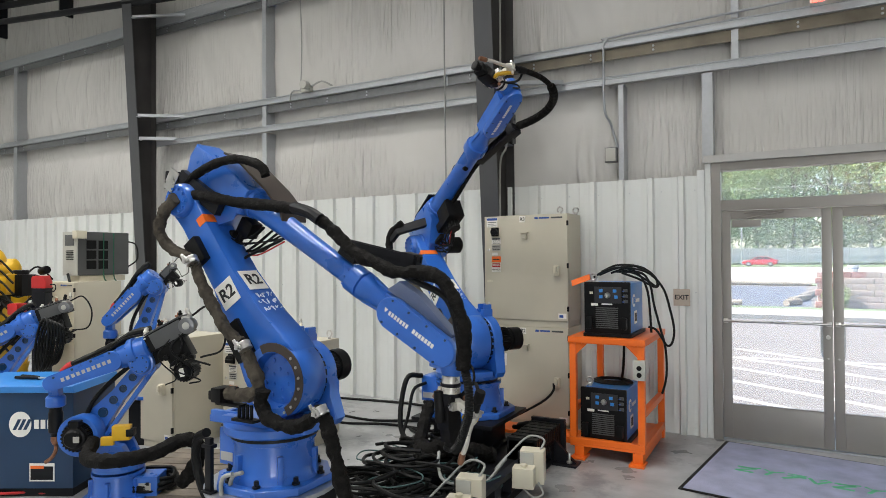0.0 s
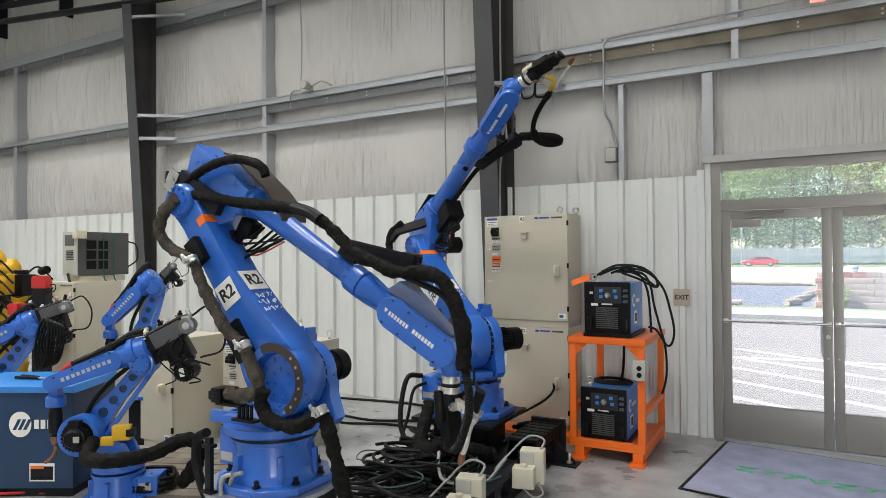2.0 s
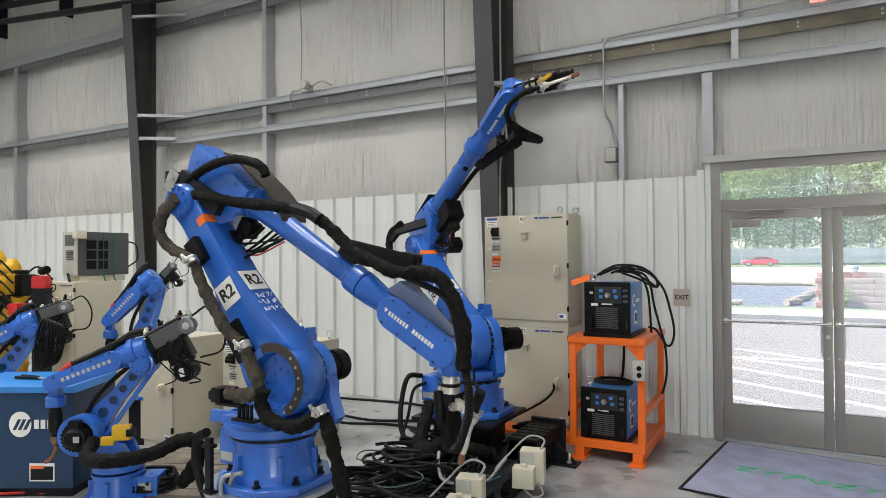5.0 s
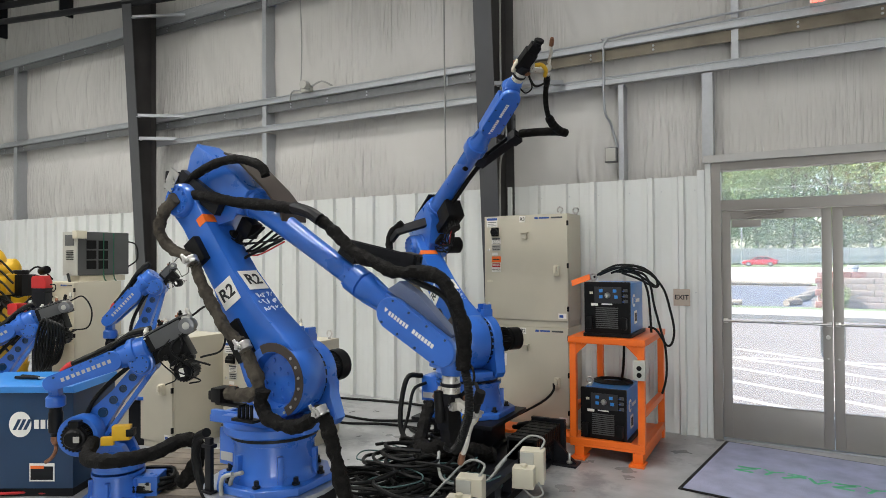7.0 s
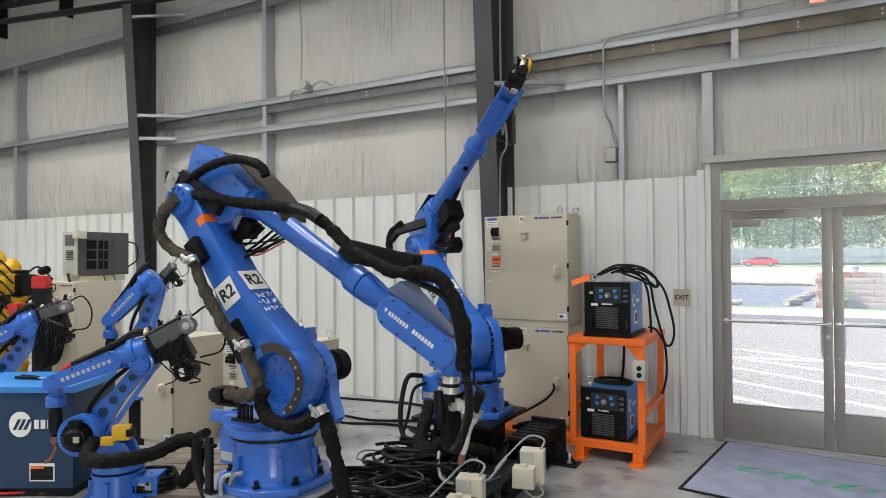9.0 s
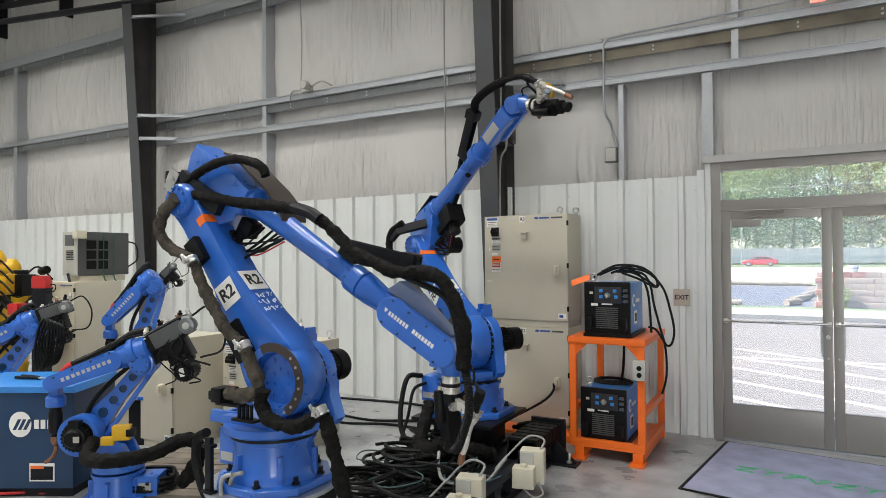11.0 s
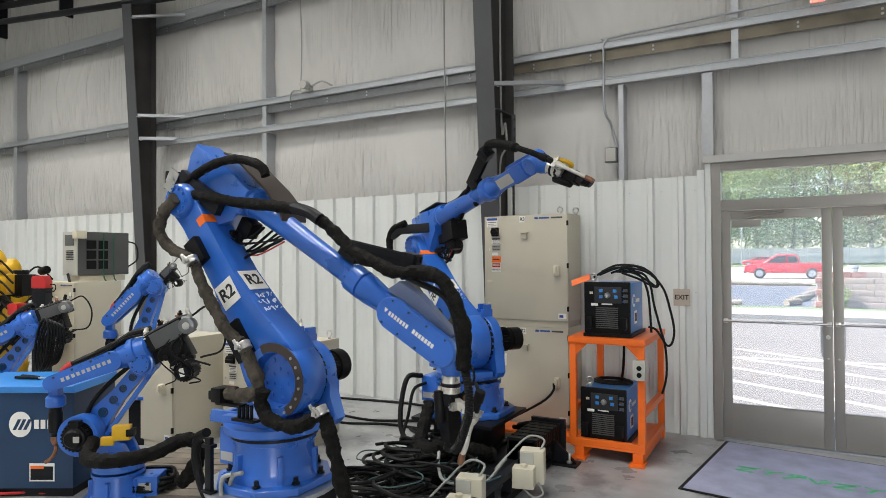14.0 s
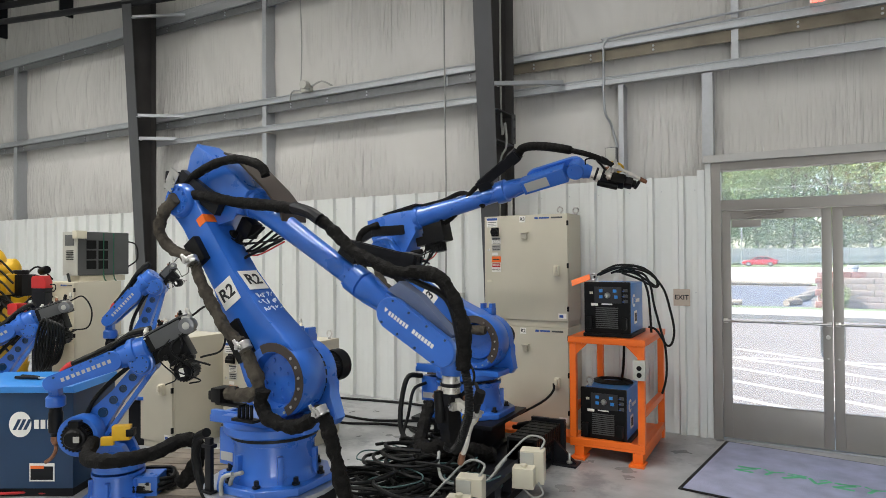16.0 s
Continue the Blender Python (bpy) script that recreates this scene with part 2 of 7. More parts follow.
def hose(bm, pts, r, n=10, steps=6, wobble=0.0, ribs=False):
    path = smooth_path(pts, 18 if wobble else steps)
    up = Vector((0.13, 0.21, 0.97))
    rings = []
    for i, p in enumerate(path):
        d = (path[min(i + 1, len(path) - 1)] - path[max(i - 1, 0)]).normalized()
        x = d.cross(up)
        x = x.normalized() if x.length > 0.05 else d.orthogonal().normalized()
        y = d.cross(x)
        k = r * ((1.0 if i % 2 else 0.86) if ribs else 1)
        ring = []
        for j in range(n):
            o = (x * math.cos(2 * math.pi * j / n) + y * math.sin(2 * math.pi * j / n)) * k
            fold = wobble * (0.7 * noise.noise(p * 14) + 0.8 * noise.noise((p + o) * 26) + 0.5 * noise.noise((p + o) * 60)) if wobble else 0
            ring.append(bm.verts.new(p + o * (1 + fold)))
        rings.append(ring)
    for a, b in zip(rings, rings[1:]):
        off = min(range(n), key=lambda s: sum((a[j].co - b[(j + s) % n].co).length for j in range(0, n, 3)))
        for j in range(n):
            bm.faces.new((a[j], a[(j + 1) % n], b[(j + 1 + off) % n], b[(j + off) % n]))
    bm.faces.new(rings[0][::-1])
    bm.faces.new(rings[-1])
    return bm


def hosed(pts, r, **kw):
    return hose(bmesh.new(), pts, r, **kw)


def prism(bm, outline, depth0, depth1, m=None, bevel=0.0):
    """An outline of (a, b) in the x-z plane, drawn out along y from depth0 to depth1."""
    v0 = [bm.verts.new((a, depth0, b)) for a, b in outline]
    v1 = [bm.verts.new((a, depth1, b)) for a, b in outline]
    f = [bm.faces.new(v0), bm.faces.new(v1[::-1])]
    n = len(outline)
    for i in range(n):
        bm.faces.new((v0[i], v1[i], v1[(i + 1) % n], v0[(i + 1) % n]))
    vs = v0 + v1
    if bevel:
        es = list({e for face in f for e in face.edges})
        r = bmesh.ops.bevel(bm, geom=es, offset=bevel, segments=3, affect="EDGES", profile=0.6)
        vs = list({v for face in r["faces"] for v in face.verts} | {v for v in vs if v.is_valid} | {v for e in es if e.is_valid for v in e.verts})
    if m is not None:
        bmesh.ops.transform(bm, matrix=m, verts=list({v for v in vs if v.is_valid}))


def new_prism(outline, d0, d1, m=None, bevel=0.0):
    bm = bmesh.new()
    prism(bm, outline, d0, d1, None, bevel)
    if m is not None:
        bmesh.ops.transform(bm, matrix=m, verts=bm.verts)
    return bm


def capsule_outline(c0, r0, c1, r1, n=12):
    """The hull of two discs in a plane."""
    c0, c1 = Vector(c0), Vector(c1)
    d = c1 - c0
    base = math.atan2(d.y, d.x)
    a = math.acos(max(-1, min(1, (r0 - r1) / d.length)))
    out = []
    for i in range(n + 1):
        t = base + a + (2 * math.pi - 2 * a) * i / n
        out.append((c0.x + r0 * math.cos(t), c0.y + r0 * math.sin(t)))
    for i in range(n + 1):
        t = base - a + 2 * a * i / n
        out.append((c1.x + r1 * math.cos(t), c1.y + r1 * math.sin(t)))
    return out


def words(name, text, size, mat, parent, at, label=""):
    cu = bpy.data.curves.new(name, "FONT")
    cu.body, cu.size, cu.extrude, cu.align_x, cu.align_y = text, size, 0.0006, "CENTER", "CENTER"
    cu.offset = size * 0.022
    tmp = bpy.data.objects.new("tmp", cu)
    me = bpy.data.meshes.new_from_object(tmp)
    bpy.data.objects.remove(tmp)
    me.materials.clear()
    me.materials.append(mat)
    ob = new(name, me)
    ob.parent = parent
    ob.matrix_basis = at
    return tagged(ob, label)


FACE = Matrix.Rotation(radians(90), 4, "X")  # lays writing upright, facing -y


def plate(name, x0, z0, x1, z1, y, mat, parent, label="", t=0.003):
    return part(name, new_box((x0, y - t, z0), (x1, y, z1)), mat, parent, label)


# ---- the hall ----
WALL_Y = 6.40       # inner face of the liner panels and girts
VINYL_Y = 6.60      # face of the insulation between the girts
DOOR_L, DOOR_R, DOOR_TOP = -0.645, 1.275, 2.56


def quilted(x0, x1, z0, z1):
    nx, nz = max(2, int((x1 - x0) / 0.025)), max(2, int((z1 - z0) / 0.055))
    levels = [0.0, 2.45, 3.47, 3.85, 5.33, 7.6]
    bays = [-14, -12.45, -8.6, -6.25, -3.46, -2.7, -1.48, -0.67, 1.4, 4, 6]
    verts, faces = [], []
    for j in range(nz + 1):
        z = z0 + (z1 - z0) * j / nz
        k = max(i for i in range(len(levels) - 1) if levels[i] <= z + 1e-6)
        f = min(1, (z - levels[k]) / (levels[k + 1] - levels[k]))
        for i in range(nx + 1):
            x = x0 + (x1 - x0) * i / nx
            kb = max(b for b in range(len(bays) - 1) if bays[b] <= x + 1e-6)
            g = (x - bays[kb]) / (bays[kb + 1] - bays[kb])
            pillow = 0.055 * math.sin(math.pi * f) ** 0.6 * (0.35 + 0.65 * max(0, math.sin(math.pi * g)) ** 0.4)
            crease = noise.noise(Vector((x * 11 + 3 * noise.noise(Vector((x, z, 1))), z * 0.9, 2.0)))
            crease = max(0.0, crease - 0.12)
            low = (1 - f) ** 1.5 + 0.35 * f ** 3
            strong = max(0.0, noise.noise(Vector((x * 0.9, z * 0.5, 5.0))) + 0.15)
            slant = noise.noise(Vector(((x + 0.35 * z) * 7, z * 1.2, 8.0)))
            y = VINYL_Y - pillow - 0.13 * crease * low * (0.25 + 1.5 * strong) - 0.010 * slant
            verts.append((x, y, z))
    for j in range(nz):
        for i in range(nx):
            a = j * (nx + 1) + i
            faces.append((a, a + 1, a + nx + 2, a + nx + 1))
    me = bpy.data.meshes.new("insulation")
    me.from_pydata(verts, [], faces)
    me.materials.append(M_VINYL)
    me.shade_smooth()
    return me


def wall(name, lo, hi, mat, label):
    return solid(name, new_box(lo, hi), mat, label, "wall", kind="structure")


solid("floor", new_box((-14.0, -6.2, -0.019), (6.2, 6.86, 0)), M_CONCRETE, "grey polished concrete slab with darker stains", "floor", kind="structure")
wall_back = wall("wall_north", (-14, 6.70, 0), (DOOR_L, 6.85, 7.6), M_LINER, "pale metal building wall with quilted insulation")
for nm, x0, x1, z0, z1 in (("insulation", -14, DOOR_L, 0.0, 7.6), ("insulation", DOOR_L, DOOR_R, DOOR_TOP + 0.06, 7.6), ("insulation", DOOR_R, 6, 0.0, 7.6)):
    ob = new(nm, quilted(x0, x1, z0, z1))
    ob.parent = wall_back
    tagged(ob, "creased off-white vinyl insulation facing")
part("wall_over_door", new_box((DOOR_L, 6.70, DOOR_TOP + 0.05), (DOOR_R, 6.85, 7.6)), M_LINER, wall_back)
part("wall_beside_door", new_box((DOOR_R, 6.70, 0), (6, 6.85, 7.6)), M_LINER, wall_back)
wall("wall_west", (-14.0, -6, 0), (-13.8, 6.7, 7.6), M_LINER, "pale metal end wall")
wall("wall_east", (6, -6, 0), (6.2, 6.85, 7.6), M_LINER, "pale metal end wall")
# Unseen south wall, split round an opening made up for the fill light.
wall("wall_south", (-14, -6.2, 0), (2.6, -6, 7.6), M_LINER, "pale metal wall, out of view, beside the opening added for light")
wall("wall_south", (5.8, -6.2, 0), (6.2, -6, 7.6), M_LINER, "pale metal wall, out of view, beside the opening added for light")
wall("wall_south", (2.6, -6.2, 4.05), (5.8, -6, 7.6), M_LINER, "pale metal wall, out of view, over the opening added for light")
solid("ceiling", new_box((-14, -6.2, 7.6), (6.2, 6.85, 7.75)), M_ROOF, "white faced roof insulation", "ceiling", kind="structure")


def liner_panel(x0, x1, z1):
    """A ribbed steel sheet, three tall ribs with flat swages between."""
    w = x1 - x0
    n = max(1, round(w / 0.305))
    p = w / n
    prof = [(0.0, 0.0)]
    for i in range(n):
        c = x0 - x0 + (i + 0.5) * p
        prof += [(c - 0.10, 0), (c - 0.095, 0.0015), (c - 0.085, 0.0015), (c - 0.08, 0), (c - 0.036, 0), (c - 0.022, 0.042), (c + 0.022, 0.042), (c + 0.036, 0), (c + 0.08, 0), (c + 0.085, 0.0015), (c + 0.095, 0.0015), (c + 0.10, 0)]
    prof.append((w, 0.0))
    bm = bmesh.new()
    front0 = [bm.verts.new((x0 + a, WALL_Y - b, 0.0)) for a, b in prof]
    front1 = [bm.verts.new((x0 + a, WALL_Y - b, z1)) for a, b in prof]
    back0 = [bm.verts.new((x0 + a, WALL_Y - b + 0.004, 0.0)) for a, b in prof]
    back1 = [bm.verts.new((x0 + a, WALL_Y - b + 0.004, z1)) for a, b in prof]
    for i in range(len(prof) - 1):
        bm.faces.new((front0[i], front0[i + 1], front1[i + 1], front1[i]))
        bm.faces.new((back0[i + 1], back0[i], back1[i], back1[i + 1]))
        bm.faces.new((front1[i], front1[i + 1], back1[i + 1], back1[i]))
    return bm


edges = [-13.8 + 0.915 * i for i in range(15)]
edges = [e for e in edges if e < -1.2] + [-0.765]
for a, b in zip(edges, edges[1:]):
    part("liner_panel", liner_panel(a, b - 0.003, 2.455 if a > -8.9 else 2.44), M_LINER, wall_back)
bm = bmesh.new()
box(bm, (-0.765, WALL_Y - 0.045, 0), (-0.700, WALL_Y + 0.05, 2.50), bevel=0.004)
box(bm, (-0.699, WALL_Y - 0.030, 0), (-0.648, WALL_Y + 0.05, 2.56), bevel=0.004)
part("corner_trim", bm, M_ALU_LIGHT, wall_back)
bm = bmesh.new()
for i in range(60):
    x = -0.85 - 0.305 * (i // 2)
    rod(bm, (x + 0.06, WALL_Y - 0.006, 1.35 if i % 2 else 2.32), (x + 0.06, WALL_Y + 0.002, 1.35 if i % 2 else 2.32), 0.006, n=6)
part("panel_screws", bm, M_GALV, wall_back)


bmb = bmesh.new()
rod(bmb, (0, 0, -0.004), (0, 0, 0.008), 0.010, n=6)
BOLT = mesh_of("bolt", bmb, M_GALV)


def girt(x0, x1, z_bot, z_top, web_at_top, mat, label):
    """A Z-shaped steel girt: an upright inner flange and a flat web back to the wall."""
    bm = bmesh.new()
    y = WALL_Y
    zw = z_top - 0.004 if web_at_top else z_bot
    box(bm, (x0, y, z_bot), (x1, y + 0.004, z_top))
    box(bm, (x0, y + 0.004, zw), (x1, y + 0.215, zw + 0.004))
    if web_at_top:
        box(bm, (x0, y + 0.004, z_bot), (x1, y + 0.02, z_bot + 0.004))
    else:
        box(bm, (x0, y + 0.004, z_top - 0.004), (x1, y + 0.02, z_top))
    box(bm, (x0, y + 0.211, zw - 0.06), (x1, y + 0.215, zw))
    for z, d in ((z_bot, 1), (z_top, -1)):
        # rounded stiffening lips along both edges of the flange
        hose(bm, [(x0 + 0.002, y - 0.002, z + d * 0.007), (x1 - 0.002, y - 0.002, z + d * 0.007)], 0.009, n=8)
    hose(bm, [(x0 + 0.002, y + 0.0, (z_bot + z_top) / 2 + 0.012), (x1 - 0.002, y + 0.0, (z_bot + z_top) / 2 + 0.012)], 0.0035, n=6)
    if not web_at_top:
        box(bm, (x0, y + 0.034, z_bot - 0.11), (x1, y + 0.038, z_bot))
    g = solid("girt", bm, mat, label, "girt", group="wall girts", kind="structure")
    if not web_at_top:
        # Shade, and at right the brown reflection, is put into the web colour.
        part("girt_web", new_box((x0 + 0.01, y + 0.028, z_bot - 0.112), (x1 - 0.01, y + 0.0335, z_bot - 0.002)), M_GALV_REFLECT if x0 > -3 else M_GALV_WEB, g)
        for i in range(int((x1 - x0) / 0.62)):
            for dz in (0.035, 0.075):
                if (i * 3 + int(dz * 1000)) % 4:
                    ob = new("bolt", BOLT)
                    ob.parent = g
                    ob.matrix_basis = pose(x0 + 0.3 + i * 0.62, y + 0.026, z_bot - dz, 90, 0, 0) @ Matrix.Scale(1.2, 4)
    return g


for x0, x1 in ((-13.8, -8.64), (-8.62, -3.475), (-3.465, -2.72), (-2.70, 6)):
    girt(x0, x1, 3.80, 3.885, False, M_GALV, "galvanised steel girt with bolt holes across the wall")
    girt(x0, x1, 5.27, 5.43, False, M_GALV, "galvanised steel girt high on the wall")
for x0, x1 in ((-8.62, -3.475), (-3.465, -2.72), (-2.70, 6)):
    girt(x0, x1, 3.43, 3.515, True, M_GALV, "bright galvanised steel girt under the bolted one")


def stud(x0, x1, z0, z1):
    bm = bmesh.new()
    y = WALL_Y + 0.006
    box(bm, (x0, y, z0), (x1, y + 0.004, z1))
    box(bm, (x1 - 0.004, y + 0.004, z0), (x1, y + 0.2, z1))
    box(bm, (x0, y + 0.004, z0), (x0 + 0.004, y + 0.03, z1))
    solid("stud", bm, M_GALV, "galvanised channel stud between girts", "stud", group="wall studs", kind="structure")


for x0, x1, z0, z1 in ((-12.56, -12.44, 2.40, 3.79), (-12.56, -12.44, 3.90, 5.26), (-6.34, -6.265, 2.40, 3.42), (-6.34, -6.265, 3.52, 3.79), (-6.34, -6.265, 3.90, 5.26), (-1.50, -1.45, 2.40, 3.42), (-0.72, -0.625, 2.57, 3.42), (-0.46, -0.40, 3.52, 3.79), (-0.46, -0.40, 3.90, 5.26)):
    stud(x0, x1, z0, z1)


def column(x0, x1, y_low, y_high, label):
    """A tapered I-column: inner flange leaning inwards with height."""
    base = thing("steel_column", label, "column", group="frame columns")
    tagged(base, kind="structure")

    def slab(xa, xb, ya0, yb0, ya1, yb1):
        bm = bmesh.new()
        lo = [bm.verts.new(p) for p in ((xa, ya0, 0), (xb, ya0, 0), (xb, yb0, 0), (xa, yb0, 0))]
        hi = [bm.verts.new(p) for p in ((xa, ya1, 7.6), (xb, ya1, 7.6), (xb, yb1, 7.6), (xa, yb1, 7.6))]
        bm.faces.new(lo[::-1])
        bm.faces.new(hi)
        for i in range(4):
            bm.faces.new((lo[i], lo[(i + 1) % 4], hi[(i + 1) % 4], hi[i]))
        return bm
    part("inner_flange", slab(x0, x1, y_low, y_low + 0.014, y_high, y_high + 0.014), M_COLUMN, base)
    xm = (x0 + x1) / 2
    # Web and outer flange have a darker tone than the inner flange.
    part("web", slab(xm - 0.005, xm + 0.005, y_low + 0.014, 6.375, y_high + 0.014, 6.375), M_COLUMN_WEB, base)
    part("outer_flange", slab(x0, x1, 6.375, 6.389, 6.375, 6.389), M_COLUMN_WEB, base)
    return base


column(-8.74, -8.53, 6.29, 5.83, "dark grey tapered steel column beside the wall")
column2 = column(-2.82, -2.62, 6.12, 5.55, "dark grey tapered steel column beside the wall")
bm = bmesh.new()
box(bm, (-2.735, 5.95, 2.90), (-2.62, 6.37, 2.912))
box(bm, (-2.735, 5.95, 3.22), (-2.62, 6.37, 3.232))
part("stiffener", bm, M_COLUMN, column2)
bm = bmesh.new()
box(bm, (-2.615, 6.30, 2.92), (-2.60, 6.385, 3.24))
for z in (2.98, 3.08, 3.18):
    rod(bm, (-2.60, 6.34, z), (-2.585, 6.34, z), 0.014, n=6)
part("splice_plate", bm, M_COLUMN, column2)


def brace(p0, p1):
    bm = bmesh.new()
    m, ln = axis_matrix(p0, p1)
    box(bm, (-0.025, -0.002, 0), (0.025, 0.002, ln), m)
    box(bm, (0.021, 0.002, 0), (0.025, 0.05, ln), m)
    for s in (0.04, ln - 0.04):
        rod(bm, m @ Vector((0, -0.014, s)), m @ Vector((0, 0.004, s)), 0.012, n=6)
    solid("flange_brace", bm, M_GALV, "galvanised angle brace from column to girt", "brace", group="flange braces", kind="structure")


brace((-8.525, 6.05, 3.83), (-7.86, 6.39, 3.80))
brace((-8.525, 6.08, 3.49), (-8.10, 6.39, 3.49))
brace((-8.525, 5.97, 5.28), (-7.86, 6.39, 5.33))
brace((-2.615, 5.86, 3.44), (-2.05, 6.39, 3.50))

# dark tube rail under the roof
bm = bmesh.new()
rod(bm, (-13.75, 6.0, 6.08), (-7.6, 6.0, 5.42), 0.05)
box(bm, (-13.75, 6.15, 6.35), (-8.0, 6.19, 6.45), Matrix.Translation((0, 0, 0)))
for x in (-12.4, -10.4):
    box(bm, (x, 5.98, 5.7), (x + 0.04, 6.2, 6.4))
box(bm, (-13.75, 6.05, 6.0), (-8.7, 6.09, 6.1), Matrix.Translation((-8.7, 0, 5.55)) @ Matrix.Rotation(radians(6.1), 4, "Y") @ Matrix.Translation((8.7, 0, -5.75)))
solid("pipe_rail", bm, M_BLACKPAINT, "dark steel pipe rail sloping under the roof", "pipe", kind="structure")

# ---- the glazed double door ----
door_set = thing("door_1", "grey aluminium glazed double door with transom", "door", kind="structure")
bm = bmesh.new()
FY0, FY1 = 6.37, 6.50
box(bm, (DOOR_L, FY0, 0), (DOOR_L + 0.080, FY1, DOOR_TOP), bevel=0.003)
box(bm, (DOOR_R - 0.080, FY0, 0), (DOOR_R, FY1, DOOR_TOP), bevel=0.003)
box(bm, (DOOR_L + 0.081, FY0, 2.485), (DOOR_R - 0.081, FY1, DOOR_TOP), bevel=0.003)
box(bm, (DOOR_L + 0.081, FY0, 2.115), (DOOR_R - 0.081, FY1, 2.21), bevel=0.003)
part("door_frame", bm, M_ALU, door_set)
part("head_trim", new_box((DOOR_L - 0.06, 6.34, DOOR_TOP + 0.002), (DOOR_R + 0.06, 6.62, DOOR_TOP + 0.07), 0.003), M_HEAD, door_set)
part("reveal", new_box((DOOR_L - 0.004, 6.50, 0), (DOOR_L + 0.02, 6.85, DOOR_TOP)), M_ALU, door_set)
part("reveal", new_box((DOOR_R - 0.02, 6.50, 0), (DOOR_R + 0.004, 6.85, DOOR_TOP)), M_ALU, door_set)
part("reveal", new_box((DOOR_L, 6.62, DOOR_TOP - 0.01), (DOOR_R, 6.85, DOOR_TOP + 0.05)), M_ALU, door_set)
tr = part("transom_pane", new_box((DOOR_L + 0.075, 6.43, 2.20), (DOOR_R - 0.075, 6.436, 2.49)), M_DOORGLASS, door_set, "clear transom glass")
tr.visible_shadow = False
part("threshold", new_box((DOOR_L + 0.081, 6.36, 0.001), (DOOR_R - 0.081, 6.52, 0.014), 0.003), M_GALV, door_set)


def leaf(x0, x1, hinge_left):
    y0, y1 = 6.395, 6.44
    d = thing("door_leaf", "glazed aluminium door leaf", "")
    d.parent = door_set
    bm = bmesh.new()
    box(bm, (x0, y0, 0.02), (x0 + 0.075, y1, 2.108), bevel=0.004)
    box(bm, (x1 - 0.075, y0, 0.02), (x1, y1, 2.108), bevel=0.004)
    box(bm, (x0 + 0.0755, y0, 2.03), (x1 - 0.0755, y1, 2.108), bevel=0.003)
    box(bm, (x0 + 0.0755, y0, 0.02), (x1 - 0.0755, y1, 0.325), bevel=0.003)
    box(bm, (x0 + 0.0755, y0 - 0.003, 0.325), (x1 - 0.0755, y0 + 0.012, 0.34))
    part("leaf_frame", bm, M_ALU, d)
    g = part("pane", new_box((x0 + 0.07, 6.414, 0.32), (x1 - 0.07, 6.420, 2.035)), M_DOORGLASS, d, "clear door glass")
    g.visible_shadow = False
    bm = bmesh.new()
    rod(bm, (x0 + 0.01, y0 - 0.05, 1.10), (x1 - 0.01, y0 - 0.05, 1.10), 0.012)
    for x in (x0 + 0.03, x1 - 0.03):
        box(bm, (x - 0.018, y0 - 0.052, 1.08), (x + 0.018, y0 + 0.001, 1.12), bevel=0.004)
    part("push_bar", bm, M_STEEL, d)
    s = 1 if hinge_left else -1
    hx = (x1 - 0.075) if hinge_left else (x0 + 0.075)
    part("pull_handle", hosed([(hx, y1, 1.08), (hx - s * 0.005, y1 + 0.05, 1.05), (hx - s * 0.005, y1 + 0.05, 0.85), (hx, y1, 0.82)], 0.012), M_STEEL, d)
    cx = (x1 - 0.037) if hinge_left else (x0 + 0.037)
    bm = bmesh.new()
    if hinge_left:
        rod(bm, (cx, y0 - 0.012, 0.985), (cx, y0, 0.985), 0.018)
    rod(bm, (cx, y0 - 0.006, 0.80), (cx, y0, 0.80), 0.008, n=8)
    part("lock", bm, M_STEEL, d)
    a = x0 + 0.09 if hinge_left else x1 - 0.09
    bm = bmesh.new()
    box(bm, (min(a, a + s * 0.24), y0 - 0.07, 1.955), (max(a, a + s * 0.24), y0 - 0.001, 2.02), bevel=0.008)
    hose(bm, [(a + s * 0.12, y0 - 0.05, 2.03), (a + s * 0.30, y0 - 0.09, 2.06), (a + s * 0.42, y0 - 0.04, 2.085)], 0.009, n=6)
    hose(bm, [(a + s * 0.42, y0 - 0.04, 2.09), (a + s * 0.1, y0 - 0.03, 2.085)], 0.008, n=6)
    part("door_closer", bm, M_ALU, d)
    return d


leaf(DOOR_L + 0.084, 0.311, True)
leaf(0.317, DOOR_R - 0.084, False)

# ---- wall fittings ----
plaque = thing("exit_plaque", "tan exit plaque with black letters on the wall", "sign", pose(-0.913, WALL_Y - 0.037, 1.303))
part("board", new_box((-0.075, -0.006, -0.08), (0.075, 0.002, 0.08), 0.003), M_PLAQUE, plaque)
words("lettering", "EXIT", 0.062, M_INK, plaque, Matrix.Translation((0, -0.0075, 0)) @ FACE)
exit_lamp = thing("exit_sign", "white exit sign with glowing red letters on a girt", "sign", pose(0.33, 6.33, 3.97))
part("housing", new_box((-0.16, -0.03, -0.10), (0.16, 0.065, 0.12), 0.012), M_WHITE, exit_lamp)
words("lettering", "EXIT", 0.15, M_EXITRED, exit_lamp, Matrix.Translation((0, -0.032, -0.05)) @ FACE)


def fitting(name, bm, mat, label, category, group=""):
    return solid(name, bm, mat, label, category, group=group)


